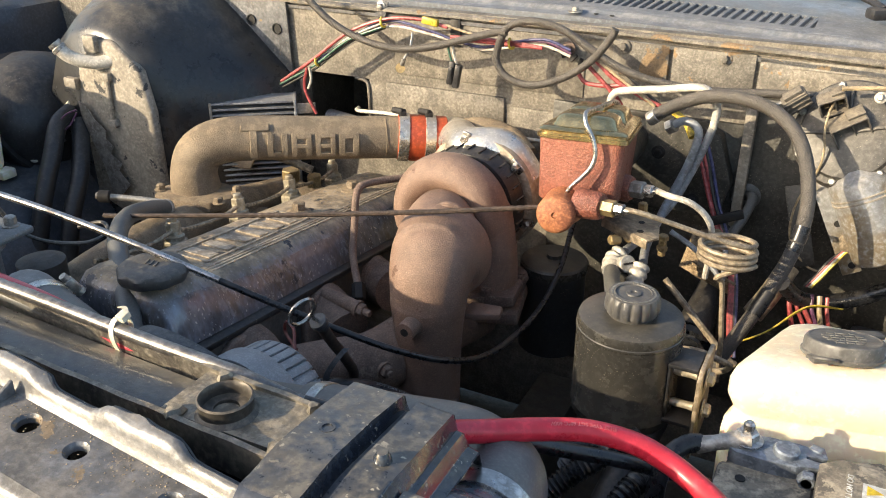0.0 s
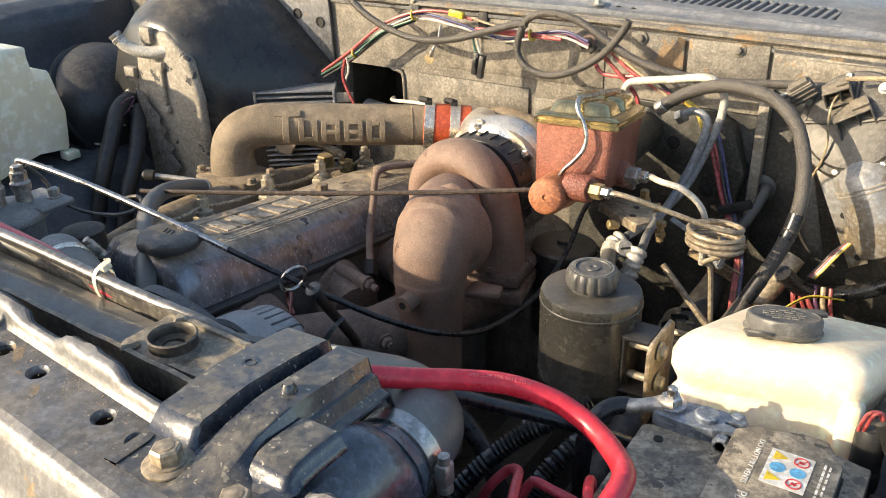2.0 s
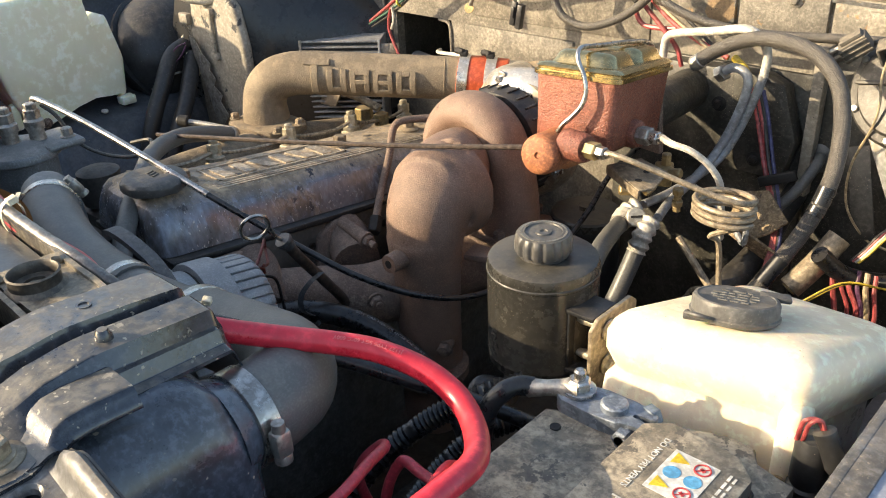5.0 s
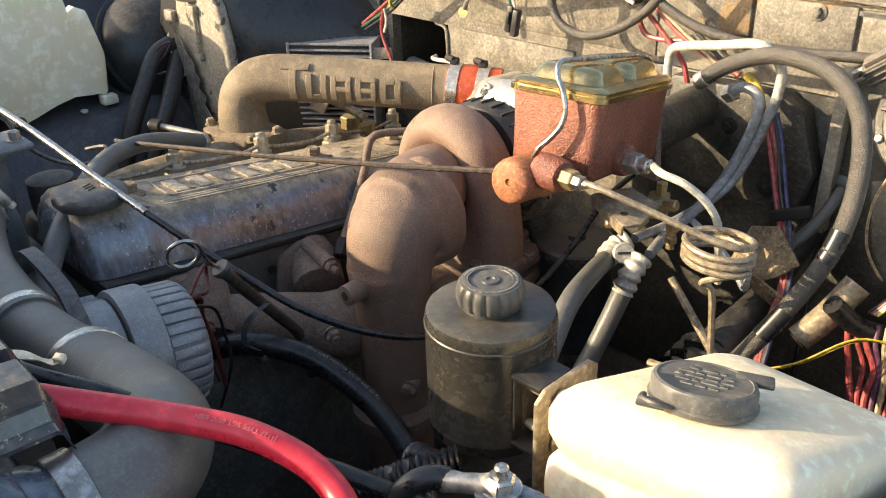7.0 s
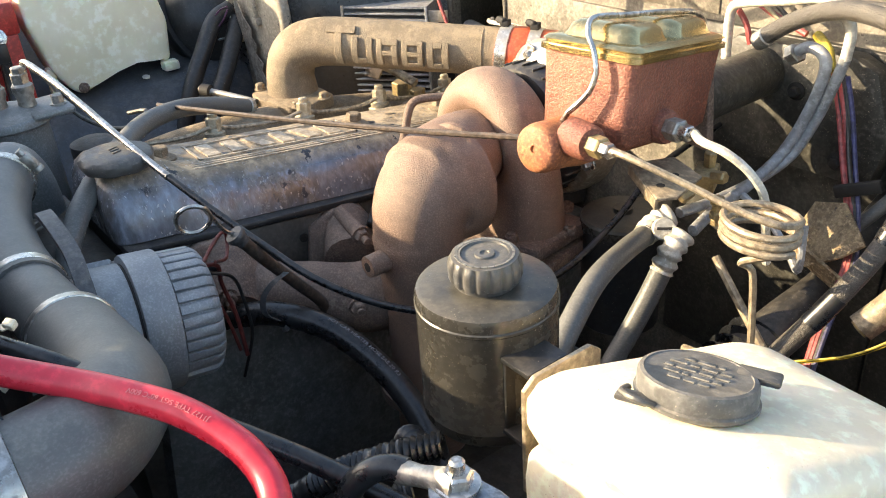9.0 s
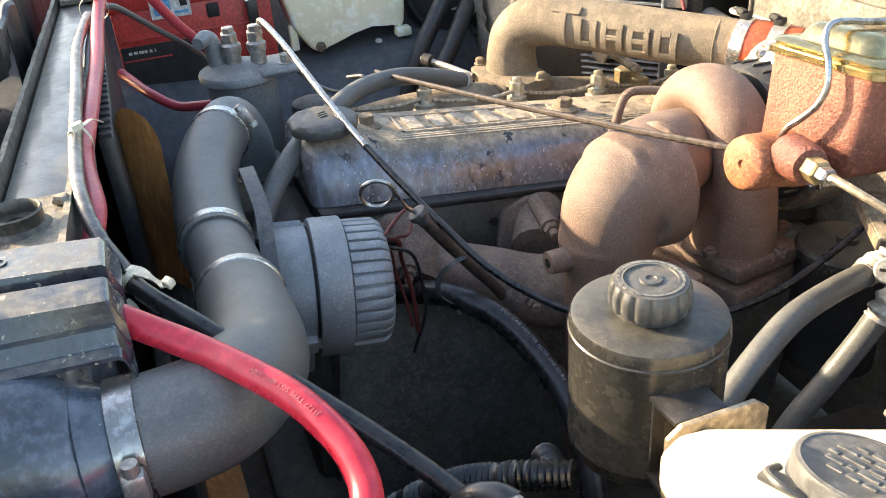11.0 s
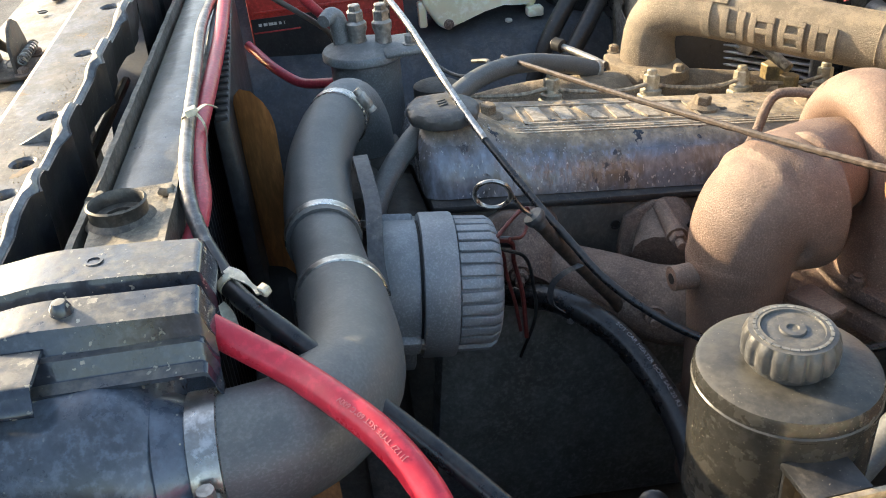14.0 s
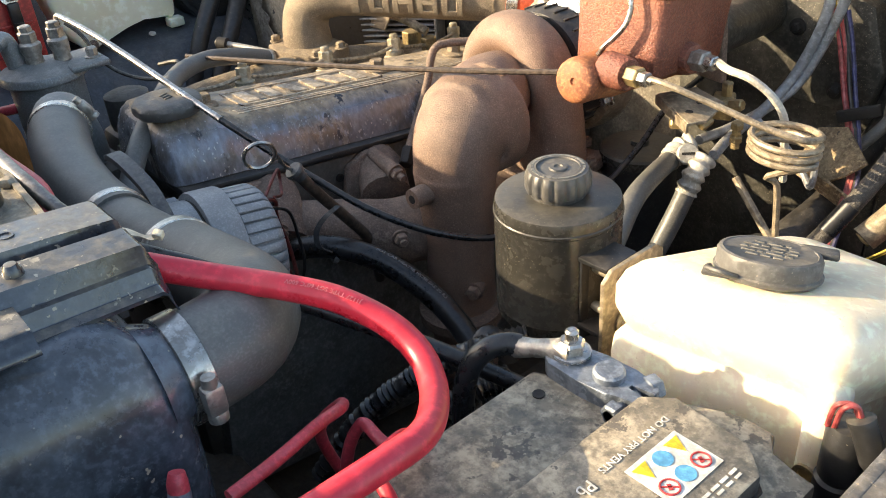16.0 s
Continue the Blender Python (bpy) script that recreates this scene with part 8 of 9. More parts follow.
# ---- white overflow bottle on the far wing ----
bot = thing("overflow_bottle", (-1.49, 0.86, 0.90), "yellowed white plastic bottle with a torn top", "bottle")
bm = bmesh.new()
prism(bm, [(0.712, 1.165), (0.715, 1.06), (0.737, 0.97), (0.762, 0.928), (0.782, 0.916), (0.81, 0.930), (0.85, 0.953), (0.89, 0.961), (0.925, 0.957), (0.943, 0.938), (0.958, 0.945), (0.966, 1.02), (0.946, 1.110), (0.926, 1.085), (0.906, 1.072), (0.900, 1.12), (0.914, 1.158)], 0.085, Matrix.Translation((-1.485, 0, 0)) @ Matrix(((0, 0, 1, 0), (1, 0, 0, 0), (0, 1, 0, 0), (0, 0, 0, 1))), 0.009, 4)
part("body", bm, M_BOTTLE, bot)
part("foot", slab(bmesh.new(), (-1.415, 0.937, 0.924), (-1.388, 0.968, 0.942), 0.004), M_BOTTLE, bot)
part("leg", slab(bmesh.new(), (-1.43, 0.728, 0.925), (-1.412, 0.744, 0.975), 0.004), M_BOTTLE, bot)
part("screw", bolt(bmesh.new(), (-1.399, 0.782, 0.930), (1, 0, 0), 0.006, 0.004, 0.010), M_MANIFOLD, bot)
part("neck", lathe(bmesh.new(), [(0.03, 0), (0.03, 0.012), (0.034, 0.014), (0.034, 0.03), (0, 0.032)], axis((-1.44, 0.80, 1.158), (0, 0, 1)), 22), M_BRASS, bot)
for y, z in ((1.02, 0.915), (0.90, 0.90), (1.06, 0.93)):
    part_ob = solo("wing_plug", lathe(bmesh.new(), [(0.007, 0), (0.007, 0.003), (0.003, 0.004), (0, 0.003)], axis((-1.40 - 0.25 * (z - 0.9), y, z + 0.02), (0.25, 0, 0.97)), 14), M_PIPE_WHITE, "small round body plug in the inner wing", "body plug", "inner wing plugs")

strap = thing("wire_clip", (-1.33, 1.075, 0.98), "torn white plastic wire clip hanging on the heater case", "clip")
bm = bmesh.new()
skin(bm, lambda u, v: (-1.352 + 0.050 * u + 0.014 * v, 1.070 - 0.012 * math.sin(3 * u), 1.040 - 0.072 * u + 0.010 * v + 0.006 * math.sin(9 * u)), 12, 2, (0, 0.002, 0))
part("strip", bm, M_NYLON, strap)
part("tail", tube(bmesh.new(), [(-1.345, 1.066, 1.030), (-1.372, 1.055, 1.010), (-1.400, 1.050, 0.985), (-1.385, 1.050, 0.965), (-1.355, 1.060, 0.972)], 0.0022, 8, 6), M_FILTER, strap, "thin grey looped tail")

# ---- heater case and its pipes ----
case = thing("heater_case", (-1.25, 1.2, 0.80), "black dusty heater and blower case on the firewall", "heater case")
FRONT = [(-1.40, 0.70), (-1.405, 1.06), (-1.375, 1.135), (-1.325, 1.18), (-1.275, 1.197), (-1.205, 1.188), (-1.160, 1.150), (-1.142, 1.05), (-1.138, 0.90), (-1.13, 0.70)]
BACK = [(-1.50, 0.70), (-1.52, 1.10), (-1.46, 1.20), (-1.36, 1.25), (-1.26, 1.262), (-1.19, 1.235), (-1.115, 1.175), (-1.0, 1.075), (-0.985, 0.94), (-0.985, 0.70)]
bm = bmesh.new()
loops = []
for n in range(9):
    f = n / 8
    g = f ** 0.8
    inset = 0.010 * (n == 0)
    loops.append([bm.verts.new((a[0] + (b[0] - a[0]) * g + (inset if i < 5 else -inset), 1.084 + 0.254 * f, a[1] + (b[1] - a[1]) * f + 0.018 * math.sin(math.pi * f) * (2 < i < 8) - inset * (1 < i < 8))) for i, (a, b) in enumerate(zip(FRONT, BACK))])
for p, q in zip(loops, loops[1:]):
    for i in range(len(FRONT) - 1):
        bm.faces.new((p[i], p[i + 1], q[i + 1], q[i]))
bm.faces.new(loops[0][::-1])
bmesh.ops.subdivide_edges(bm, edges=bm.edges[:], cuts=1, use_grid_fill=True, smooth=0.6)
part("shell", bm, M_CASE, case, sharp=70)
# pale plate sized to the sunlit part of the black case's front
bm = bmesh.new()
prism(bm, [(-1.312, 0.86), (-1.150, 0.80), (-1.132, 0.90), (-1.134, 1.05), (-1.150, 1.125), (-1.21, 1.175), (-1.262, 1.172), (-1.305, 1.115), (-1.312, 1.04)], 0.022, Matrix.Translation((0, 1.098, 0)) @ pose(0, 0, 0, 90), 0.009, 3)
part("front_flange", bm, M_CASE_BAR, case, "dusty front flange, coloured paler for the sun on the case's front")
for x, z, w, h in ((-1.228, 1.108, 0.022, 0.016), (-1.228, 1.022, 0.020, 0.014), (-1.320, 1.085, 0.030, 0.022), (-1.252, 1.165, 0.028, 0.030)):
    part("clip", box(bmesh.new(), (w, 0.014, h), pose(x, 1.072, z), 0.003), M_CASE_BAR, case)
part("edge_rod", tube(bmesh.new(), [(-1.226, 1.071, 1.10), (-1.227, 1.070, 1.03)], 0.004, 8), M_CASE_BAR, case)
bm = bmesh.new()
rip = [(0.0, 1.050), (0.012, 1.045), (0.022, 1.020), (0.040, 1.000), (0.036, 0.985), (0.048, 0.972), (0.040, 0.955), (0.058, 0.940), (0.050, 0.925), (0.066, 0.900), (0.045, 0.870), (0.034, 0.880), (0.026, 0.93), (0.012, 0.98), (0.002, 1.02)]
prism(bm, [(-1.305 + 1.5 * x, z + 0.005) for x, z in rip], 0.0015, Matrix.Translation((0, 1.066, 0)) @ pose(0, 0, 0, 90))
part("torn_foil", bm, M_ZINC, case, "torn silver foil strip")
ac = thing("heater_pipe", (-1.25, 1.06, 1.13), "bright aluminium pipe bend with a hex end", "pipe")
part("pipe", tube(bmesh.new(), [(-1.292, 1.036, 1.160), (-1.282, 1.042, 1.147), (-1.265, 1.052, 1.138), (-1.240, 1.068, 1.133), (-1.218, 1.085, 1.137), (-1.207, 1.095, 1.152), (-1.208, 1.10, 1.165)], 0.0120, 16, 8), M_PIPE_WHITE, ac)
bm = bmesh.new()
lathe(bm, [(0.011, 0), (0.0135, 0.002), (0.0135, 0.008), (0.011, 0.010), (0.0125, 0.013), (0.0125, 0.018), (0, 0.018)], axis((-1.290, 1.038, 1.155), (-0.5, -0.3, 0.8)), 18)
part("end_fitting", bm, M_ZINC, ac)
blower = thing("blower_housing", (-1.50, 1.10, 0.92), "large black rounded blower duct beside the heater case", "blower housing")
bm = bmesh.new()
lathe(bm, [(0.0, -0.13), (0.06, -0.125), (0.105, -0.09), (0.13, -0.03), (0.13, 0.03), (0.10, 0.09), (0.05, 0.125), (0, 0.13)], Matrix.Translation((-1.49, 1.13, 0.985)) @ pose(0, 0, 0, 0, 60, 20) @ Matrix.Diagonal((1.0, 1.2, 0.85, 1)), 30)
part("scroll", bm, M_PLASTIC, blower, sharp=70)
part("flange", lathe(bmesh.new(), [(0.118, -0.006), (0.139, -0.005), (0.139, 0.005), (0.118, 0.006)], Matrix.Translation((-1.49, 1.13, 0.985)) @ pose(0, 0, 0, 0, 60, 20) @ Matrix.Diagonal((1.0, 1.2, 0.85, 1)), 30), M_PLASTIC, blower)
hose("heater_hose", [(-1.335, 1.070, 1.030), (-1.328, 1.03, 1.015), (-1.310, 0.99, 0.970), (-1.300, 0.945, 0.900), (-1.295, 0.90, 0.79)], 0.0165, M_PLASTIC, "black rubber heater hose down from the case", "hose", 16, 8)
hose("heater_hose", [(-1.322, 1.075, 1.01), (-1.300, 1.05, 0.98), (-1.272, 1.01, 0.93), (-1.262, 0.965, 0.86), (-1.255, 0.93, 0.77)], 0.0165, M_PLASTIC, "black rubber heater hose behind the other", "hose", 16, 8)
hose("thin_wire", [(-1.290, 1.045, 1.045), (-1.31, 1.035, 1.035), (-1.335, 1.02, 1.005), (-1.33, 1.02, 0.995), (-1.305, 1.035, 1.015), (-1.29, 1.045, 1.04)], 0.0016, M_WIRE["purple"], "thin purple wire loop on the case", "wire", 6, 6)
br = thing("manifold_stay", (-1.03, 0.93, 0.95), "thin rusty triangular stay by the manifold", "bracket")
bm = bmesh.new()
prism(bm, [(-1.10, 0.955), (-1.02, 0.958), (-0.985, 1.03), (-1.0, 1.03)], 0.004, Matrix.Translation((0, 0.945, 0)) @ pose(0, 0, 0, 75), 0.001)
part("plate", bm, M_ALUM, br)
nip = thing("vacuum_nipple", (-1.07, 0.90, 0.94), "small steel hose nipple on the manifold", "fitting")
part("tube", tube(bmesh.new(), [(-1.085, 0.885, 0.972), (-1.03, 0.915, 0.965), (-0.985, 0.935, 0.960)], 0.0055, 10), M_ZINC, nip)
part("collar", lathe(bmesh.new(), [(0.006, -0.012), (0.0105, -0.010), (0.0105, 0.006), (0.007, 0.008)], axis((-1.075, 0.890, 0.971), (-0.85, -0.5, 0.1)), 14), M_DARK, nip)

# ---- finned cooler behind the pipe ----
cool = thing("finned_resistor", (-1.03, 1.25, 0.95), "black finned cooler block with a pale end bracket", "cooler")
K = Matrix.Translation((-1.035, 1.238, 1.005)) @ pose(0, 0, 0, 0, 0, 36)
part("core", box(bmesh.new(), (0.150, 0.036, 0.160), K @ Matrix.Translation((0, 0, -0.038)), 0.003), M_BLACK, cool)
for k in range(-7, 9):
    part("fin", box(bmesh.new(), (0.152, 0.060, 0.0035), K @ Matrix.Translation((0, 0, -0.042 + 0.0108 * k)) , 0.0008, 1), M_PIPE_GREY, cool)
for s in (-1, 1):
    part("end_plate", box(bmesh.new(), (0.005, 0.064, 0.170), K @ Matrix.Translation((0.078 * s, 0, -0.037)), 0.001), M_PIPE_GREY if s > 0 else M_CASE_BAR, cool)
part("bracket", box(bmesh.new(), (0.040, 0.004, 0.020), K @ Matrix.Translation((0.096, -0.026, 0.030)), 0.001), M_CASE_BAR, cool)
bm = bmesh.new()
tube(bm, [(-0.925, 1.33, 1.005), (-0.85, 1.315, 1.003), (-0.74, 1.295, 0.998)], 0.016, 14)
solo("heater_pipe_sleeve", bm, M_PANEL, "dusty grey sleeve on the firewall", "pipe")

# bolts and union on the manifold behind the rail
for x, y, z, r in ((-0.842, 1.150, 0.958, 0.013), (-0.90, 1.16, 0.955, 0.017)):
    un = thing("fuel_union", (x, y, z - 0.02), "tarnished brass hex union on the manifold", "union", "brass unions")
    bm = bmesh.new()
    hexagon(bm, r, 0.022, axis((x, y, z - 0.02), (0, 0, 1)))
    part("hex", bm, M_BRASS, un)
hose("rail_lever", [(-0.925, 1.115, 1.00), (-0.885, 1.135, 0.985), (-0.845, 1.15, 0.968)], 0.0075, M_TUBE, "tan steel lever pin above the fuel rail", "lever", 10)

# ---- wiring on the firewall ----
def off_wall(p, d):
    """Stands a point of the wiring further off the firewall, towards the front of the bay."""
    f = 1 - d / p[1]
    return Vector((p[0] * f, p[1] * f, 1.5 + (p[2] - 1.5) * f))


def wire(name, pts, r, mtl, label, y=1.312, group="firewall wiring"):
    """A wire hung in front of the firewall through (x, z) points."""
    return hose(name, [off_wall((x, y + 0.006 * math.sin(9 * x), z), 0.026) for x, z in pts], r, mtl, label, "wire", 8, 6, group=group)


LOOM = [(-1.018, 1.070), (-0.935, 1.121), (-0.856, 1.176), (-0.784, 1.208), (-0.716, 1.217), (-0.661, 1.208)]
for k, c in enumerate(("red", "white", "green", "black")):
    wire("loom_wire", [(x + 0.004 * math.sin(k * 2 + 3 * i), z - 0.0045 * k + 0.003 * math.sin(k + i)) for i, (x, z) in enumerate(LOOM[: 6 if k == 0 else 4])], 0.0030 if k == 0 else 0.0022, M_WIRE[c], c + " wire in the firewall loom", 1.308 + 0.004 * (k % 2))
for k, c in enumerate(("blue", "purple", "white")):
    wire("loom_wire", [(x, z - 0.0035 * k + 0.002 * math.sin(2 * k + i)) for i, (x, z) in enumerate([(-0.935, 1.116), (-0.844, 1.174), (-0.772, 1.204), (-0.694, 1.195), (-0.650, 1.185), (-0.597, 1.178), (-0.546, 1.189), (-0.486, 1.198), (-0.44, 1.185)])], 0.0024, M_WIRE[c], c + " wire in the firewall loom", 1.314 + 0.003 * (k % 2))
for k in range(2):
    wire("loom_wire", [(-0.652, 1.190 - 0.003 * k), (-0.587, 1.191 - 0.004 * k), (-0.540, 1.191 - 0.004 * k), (-0.486, 1.187)], 0.0032, M_WIRE["red"], "red wire in the firewall loom", 1.306)
wire("loom_wire", [(-0.951, 1.105), (-0.960, 1.064), (-0.936, 1.017)], 0.0030, M_WIRE["red"], "red wire hanging by the heater case", 1.306)
wire("loom_wire", [(-0.945, 1.108), (-0.942, 1.085), (-0.950, 1.065)], 0.0026, M_WIRE["white"], "white wire hanging by the heater case", 1.304)
wire("loom_wire", [(-0.661, 1.208), (-0.62, 1.199), (-0.566, 1.190)], 0.0022, M_WIRE["tan"], "tan wire in the firewall loom", 1.308)
wire("loom_wire", [(-0.426, 1.162), (-0.410, 1.141), (-0.377, 1.139), (-0.340, 1.145)], 0.0036, M_WIRE["red"], "red wire bent above the master cylinder", 1.306)
wire("loom_wire", [(-0.399, 1.183), (-0.359, 1.152), (-0.312, 1.130), (-0.265, 1.114)], 0.0036, M_WIRE["red"], "red wire bent above the master cylinder", 1.304)
wire("loom_wire", [(-0.405, 1.170), (-0.37, 1.140), (-0.345, 1.115), (-0.335, 1.09)], 0.0034, M_WIRE["red"], "red wire bent above the master cylinder", 1.300)
wire("loom_wire", [(-0.40, 1.19), (-0.35, 1.165), (-0.30, 1.13), (-0.27, 1.11)], 0.0026, M_WIRE["black"], "black wire above the master cylinder", 1.310)
wire("loom_wire", [(-0.39, 1.18), (-0.34, 1.150), (-0.29, 1.12)], 0.0026, M_WIRE["tan"], "tan wire above the master cylinder", 1.300)
for name, pts, y in (("firewall_cable", [(-0.958, 1.250), (-0.932, 1.228), (-0.891, 1.197), (-0.832, 1.172), (-0.762, 1.161), (-0.694, 1.169), (-0.629, 1.188), (-0.566, 1.207), (-0.545, 1.209)], 1.300),
                     ("firewall_cable", [(-0.551, 1.205), (-0.558, 1.185), (-0.560, 1.160), (-0.540, 1.136), (-0.497, 1.128), (-0.444, 1.146), (-0.399, 1.178), (-0.370, 1.216), (-0.363, 1.232)], 1.296),
                     ("firewall_cable", [(-0.556, 1.186), (-0.553, 1.205), (-0.535, 1.223), (-0.498, 1.231), (-0.449, 1.222), (-0.400, 1.196), (-0.352, 1.172), (-0.297, 1.158), (-0.219, 1.153), (-0.12, 1.160), (-0.05, 1.165)], 1.300)):
    hose(name, [off_wall((x, y, z), 0.034) for x, z in pts], 0.0062, M_HOSE_GREY, "thick grey sheathed cable looping across the firewall", "cable", 12, 8, group="firewall cables")
for (x, z), y in (((-0.790, 1.203), 1.308), ((-0.935, 1.118), 1.308), ((-0.545, 1.190), 1.306)):
    tie = solo("cable_tie", tube(bmesh.new(), [off_wall((x + 0.001 * k, y + 0.008 * math.cos(a), z + 0.008 * math.sin(a)), 0.027) for k, a in enumerate(2 * math.pi * i / 10 for i in range(11))], 0.0022, 6, 3), M_WIRE["yellow"], "yellow tape tie round the wires", "cable tie", "cable ties")
con = solo("wire_connector", box(bmesh.new(), (0.030, 0.009, 0.012), Matrix.Translation(off_wall((-0.690, 1.306, 1.213), 0.028)) @ pose(0, 0, 0, 0, 8), 0.002), M_WIRE["yellow"], "yellow butt connector on the wires", "connector")
plug_at = off_wall((-0.642, 1.303, 1.128), 0.034)
plug = thing("wire_plug", plug_at - Vector((0, 0, 0.022)), "black two-way plug hanging on green wires", "connector")
for dx, dz in ((-0.0055, 0.002), (0.0055, -0.003)):
    part("housing", box(bmesh.new(), (0.0105, 0.011, 0.040), Matrix.Translation(plug_at + Vector((dx, 0, dz))) @ pose(0, 0, 0, 0, 10), 0.0018), M_PLASTIC, plug)
part("lock_tab", box(bmesh.new(), (0.006, 0.004, 0.018), Matrix.Translation(plug_at + Vector((-0.004, -0.007, 0.004))) @ pose(0, 0, 0, 0, 10), 0.001), M_PLASTIC, plug)
for k, c in ((-1, "green"), (1, "white")):
    part("wire", tube(bmesh.new(), [off_wall((-0.650 + 0.003 * k, 1.306, 1.186), 0.030), plug_at + Vector((-0.008 + 0.004 * k, 0.002, 0.040)), plug_at + Vector((0.004 * k, 0, 0.018))], 0.0022, 6), M_WIRE[c], plug)
ter_at = off_wall((-0.748, 1.301, 1.127), 0.032)
ter = thing("ring_terminal", ter_at, "grey wire with a ring terminal hanging on the firewall", "wire")
part("wire", tube(bmesh.new(), [off_wall((-0.727, 1.310, 1.190), 0.03), off_wall((-0.730, 1.306, 1.165), 0.03), ter_at + Vector((0.008, 0.001, 0.018)), ter_at + Vector((0.004, 0.001, 0.008))], 0.0022, 6), M_PIPE_GREY, ter)
part("crimp", lathe(bmesh.new(), [(0.0034, 0), (0.0040, 0.001), (0.0040, 0.012), (0.003, 0.013)], axis(ter_at + Vector((0.003, 0, 0.005)), (0.4, 0, 1)), 10), M_ZINC, ter)
part("ring", lathe(bmesh.new(), [(0.004, -0.001), (0.0085, -0.001), (0.0085, 0.001), (0.004, 0.001)], axis(ter_at, (0.3, -1, 0.2)), 16), M_BRASS, ter)
hose("clutch_pipe", [(-0.855, 1.325, 1.034), (-0.845, 1.312, 1.033), (-0.766, 1.312, 1.036), (-0.616, 1.312, 1.030), (-0.482, 1.30, 1.033), (-0.40, 1.27, 1.05), (-0.36, 1.20, 1.08), (-0.352, 1.13, 1.13)], 0.0036, M_PIPE_WHITE, "pale steel line along the firewall to the cylinder", "pipe", 8, 8)
clip = thing("loom_bracket", (-0.45, 1.32, 1.17), "small tangled black wire clips on a stud", "bracket")
for k in range(5):
    bm = bmesh.new()
    box(bm, (0.024 - 0.003 * k, 0.006, 0.006), pose(-0.470 + 0.012 * k, 1.318, 1.190 - 0.005 * k, 20 * k, 30 - 25 * k, 10 * k), 0.001)
    part("clip_arm", bm, M_DARK, clip)
part("stud", bolt(bmesh.new(), (-0.448, 1.332, 1.186), (0, -1, 0), 0.007, 0.008, 0.012), M_MANIFOLD, clip)
stay = thing("loom_bracket", (-0.79, 1.33, 1.20), "small steel wire clip bolted to the firewall", "bracket")
part("tab", box(bmesh.new(), (0.022, 0.003, 0.030), pose(-0.800, 1.330, 1.222, 0, 15), 0.001), M_PANEL, stay)
part("bolt", bolt(bmesh.new(), (-0.800, 1.328, 1.226), (0, -1, 0), 0.006, 0.006, 0.009), M_ZINC, stay)

# harness down behind the cylinder
for k, c in enumerate(("red", "red", "black", "black", "blue", "black")):
    o = 0.0030 * k + 0.004 * math.sin(2.1 * k)
    hose("harness_wire", [(-0.215 + o, 1.262, 1.090), (-0.200 + o, 1.258, 1.050), (-0.180 + o * 0.8, 1.246 + 0.003 * (k % 3), 1.00), (-0.155 + o * 0.8, 1.225, 0.955), (-0.128 + o * 0.6, 1.185, 0.920), (-0.112 + o * 0.6, 1.12, 0.88), (-0.10 + o * 0.5, 1.08, 0.84)], 0.0034 if k < 2 else 0.0026, M_WIRE[c], c + " wire in the harness behind the master cylinder", "wire", 8, 6, group="harness wires")
hose("harness_wire", [(-0.262, 1.30, 1.115), (-0.238, 1.285, 1.105), (-0.222, 1.268, 1.088)], 0.0055, M_WIRE["yellow"], "yellow sleeve on the harness", "wire", 10, 6, group="harness wires")
hclip = solo("harness_clip", box(bmesh.new(), (0.050, 0.008, 0.014), pose(-0.150, 1.228, 0.985, 0, -22, 10), 0.002), M_DARK, "dark steel clip across the harness", "clip")
for k, c in enumerate(("red", "red", "red", "purple", "tan", "red")):
    hose("loose_wire", [(-0.042 + 0.010 * k, 1.175, 0.915), (-0.038 + 0.010 * k, 1.165, 0.895), (-0.030 + 0.011 * k + 0.006 * math.sin(k), 1.16, 0.868), (-0.018 + 0.008 * k, 1.15, 0.835), (0.0 + 0.005 * k, 1.13, 0.79)], 0.0036 if k % 2 == 0 else 0.0028, M_WIRE[c], "loose " + c + " wire by the firewall", "wire", 8, 6, group="loose wires")
for k, c in enumerate(("yellow", "black", "yellow")):
    hose("loose_wire", [(-0.115, 1.075 - 0.006 * k, 0.852 + 0.004 * k), (-0.06, 1.10 - 0.006 * k, 0.880 + 0.003 * k), (-0.015, 1.13 - 0.004 * k, 0.915 + 0.003 * k), (0.03, 1.15, 0.915)], 0.0013, M_WIRE[c], "thin " + c + " wire behind the washer tank", "wire", 6, 6, group="loose wires")

# ---- wiper motor and relays at the rear corner ----
wm = thing("wiper_motor", (0.0, 1.26, 0.95), "silver wiper motor with a dusty grey gear housing", "wiper motor")
G_M = axis((-0.006, 1.250, 1.126), (-0.16, -0.88, 0.44))
bm = bmesh.new()
lathe(bm, [(0.071, -0.045), (0.075, -0.040), (0.075, 0.020), (0.072, 0.024), (0.064, 0.026), (0.061, 0.031), (0.046, 0.034), (0, 0.035)], G_M, 44)
gear = part("gear_housing", bm, M_GEAR, wm, "dusty dark grey gear housing")
for k in range(7):
    a = 2 * math.pi * (k + 0.2) / 7
    part("rim_bolt", hexagon(bmesh.new(), 0.0052, 0.005, G_M @ Matrix.Rotation(a, 4, "Z") @ Matrix.Translation((0.0680, 0, 0.0245))), M_ZINC, gear)
for a, n in ((20, 0.055), (100, 0.045), (190, 0.05)):
    part("stiffening_rib", box(bmesh.new(), (n, 0.005, 0.005), G_M @ Matrix.Rotation(radians(a), 4, "Z") @ Matrix.Translation((0.038, 0, 0.0355)), 0.0015), M_GEAR, gear)
C_AT, C_WAY = Vector((0.012, 1.214, 1.082)), Vector((0.45, -0.10, -0.85)).normalized()
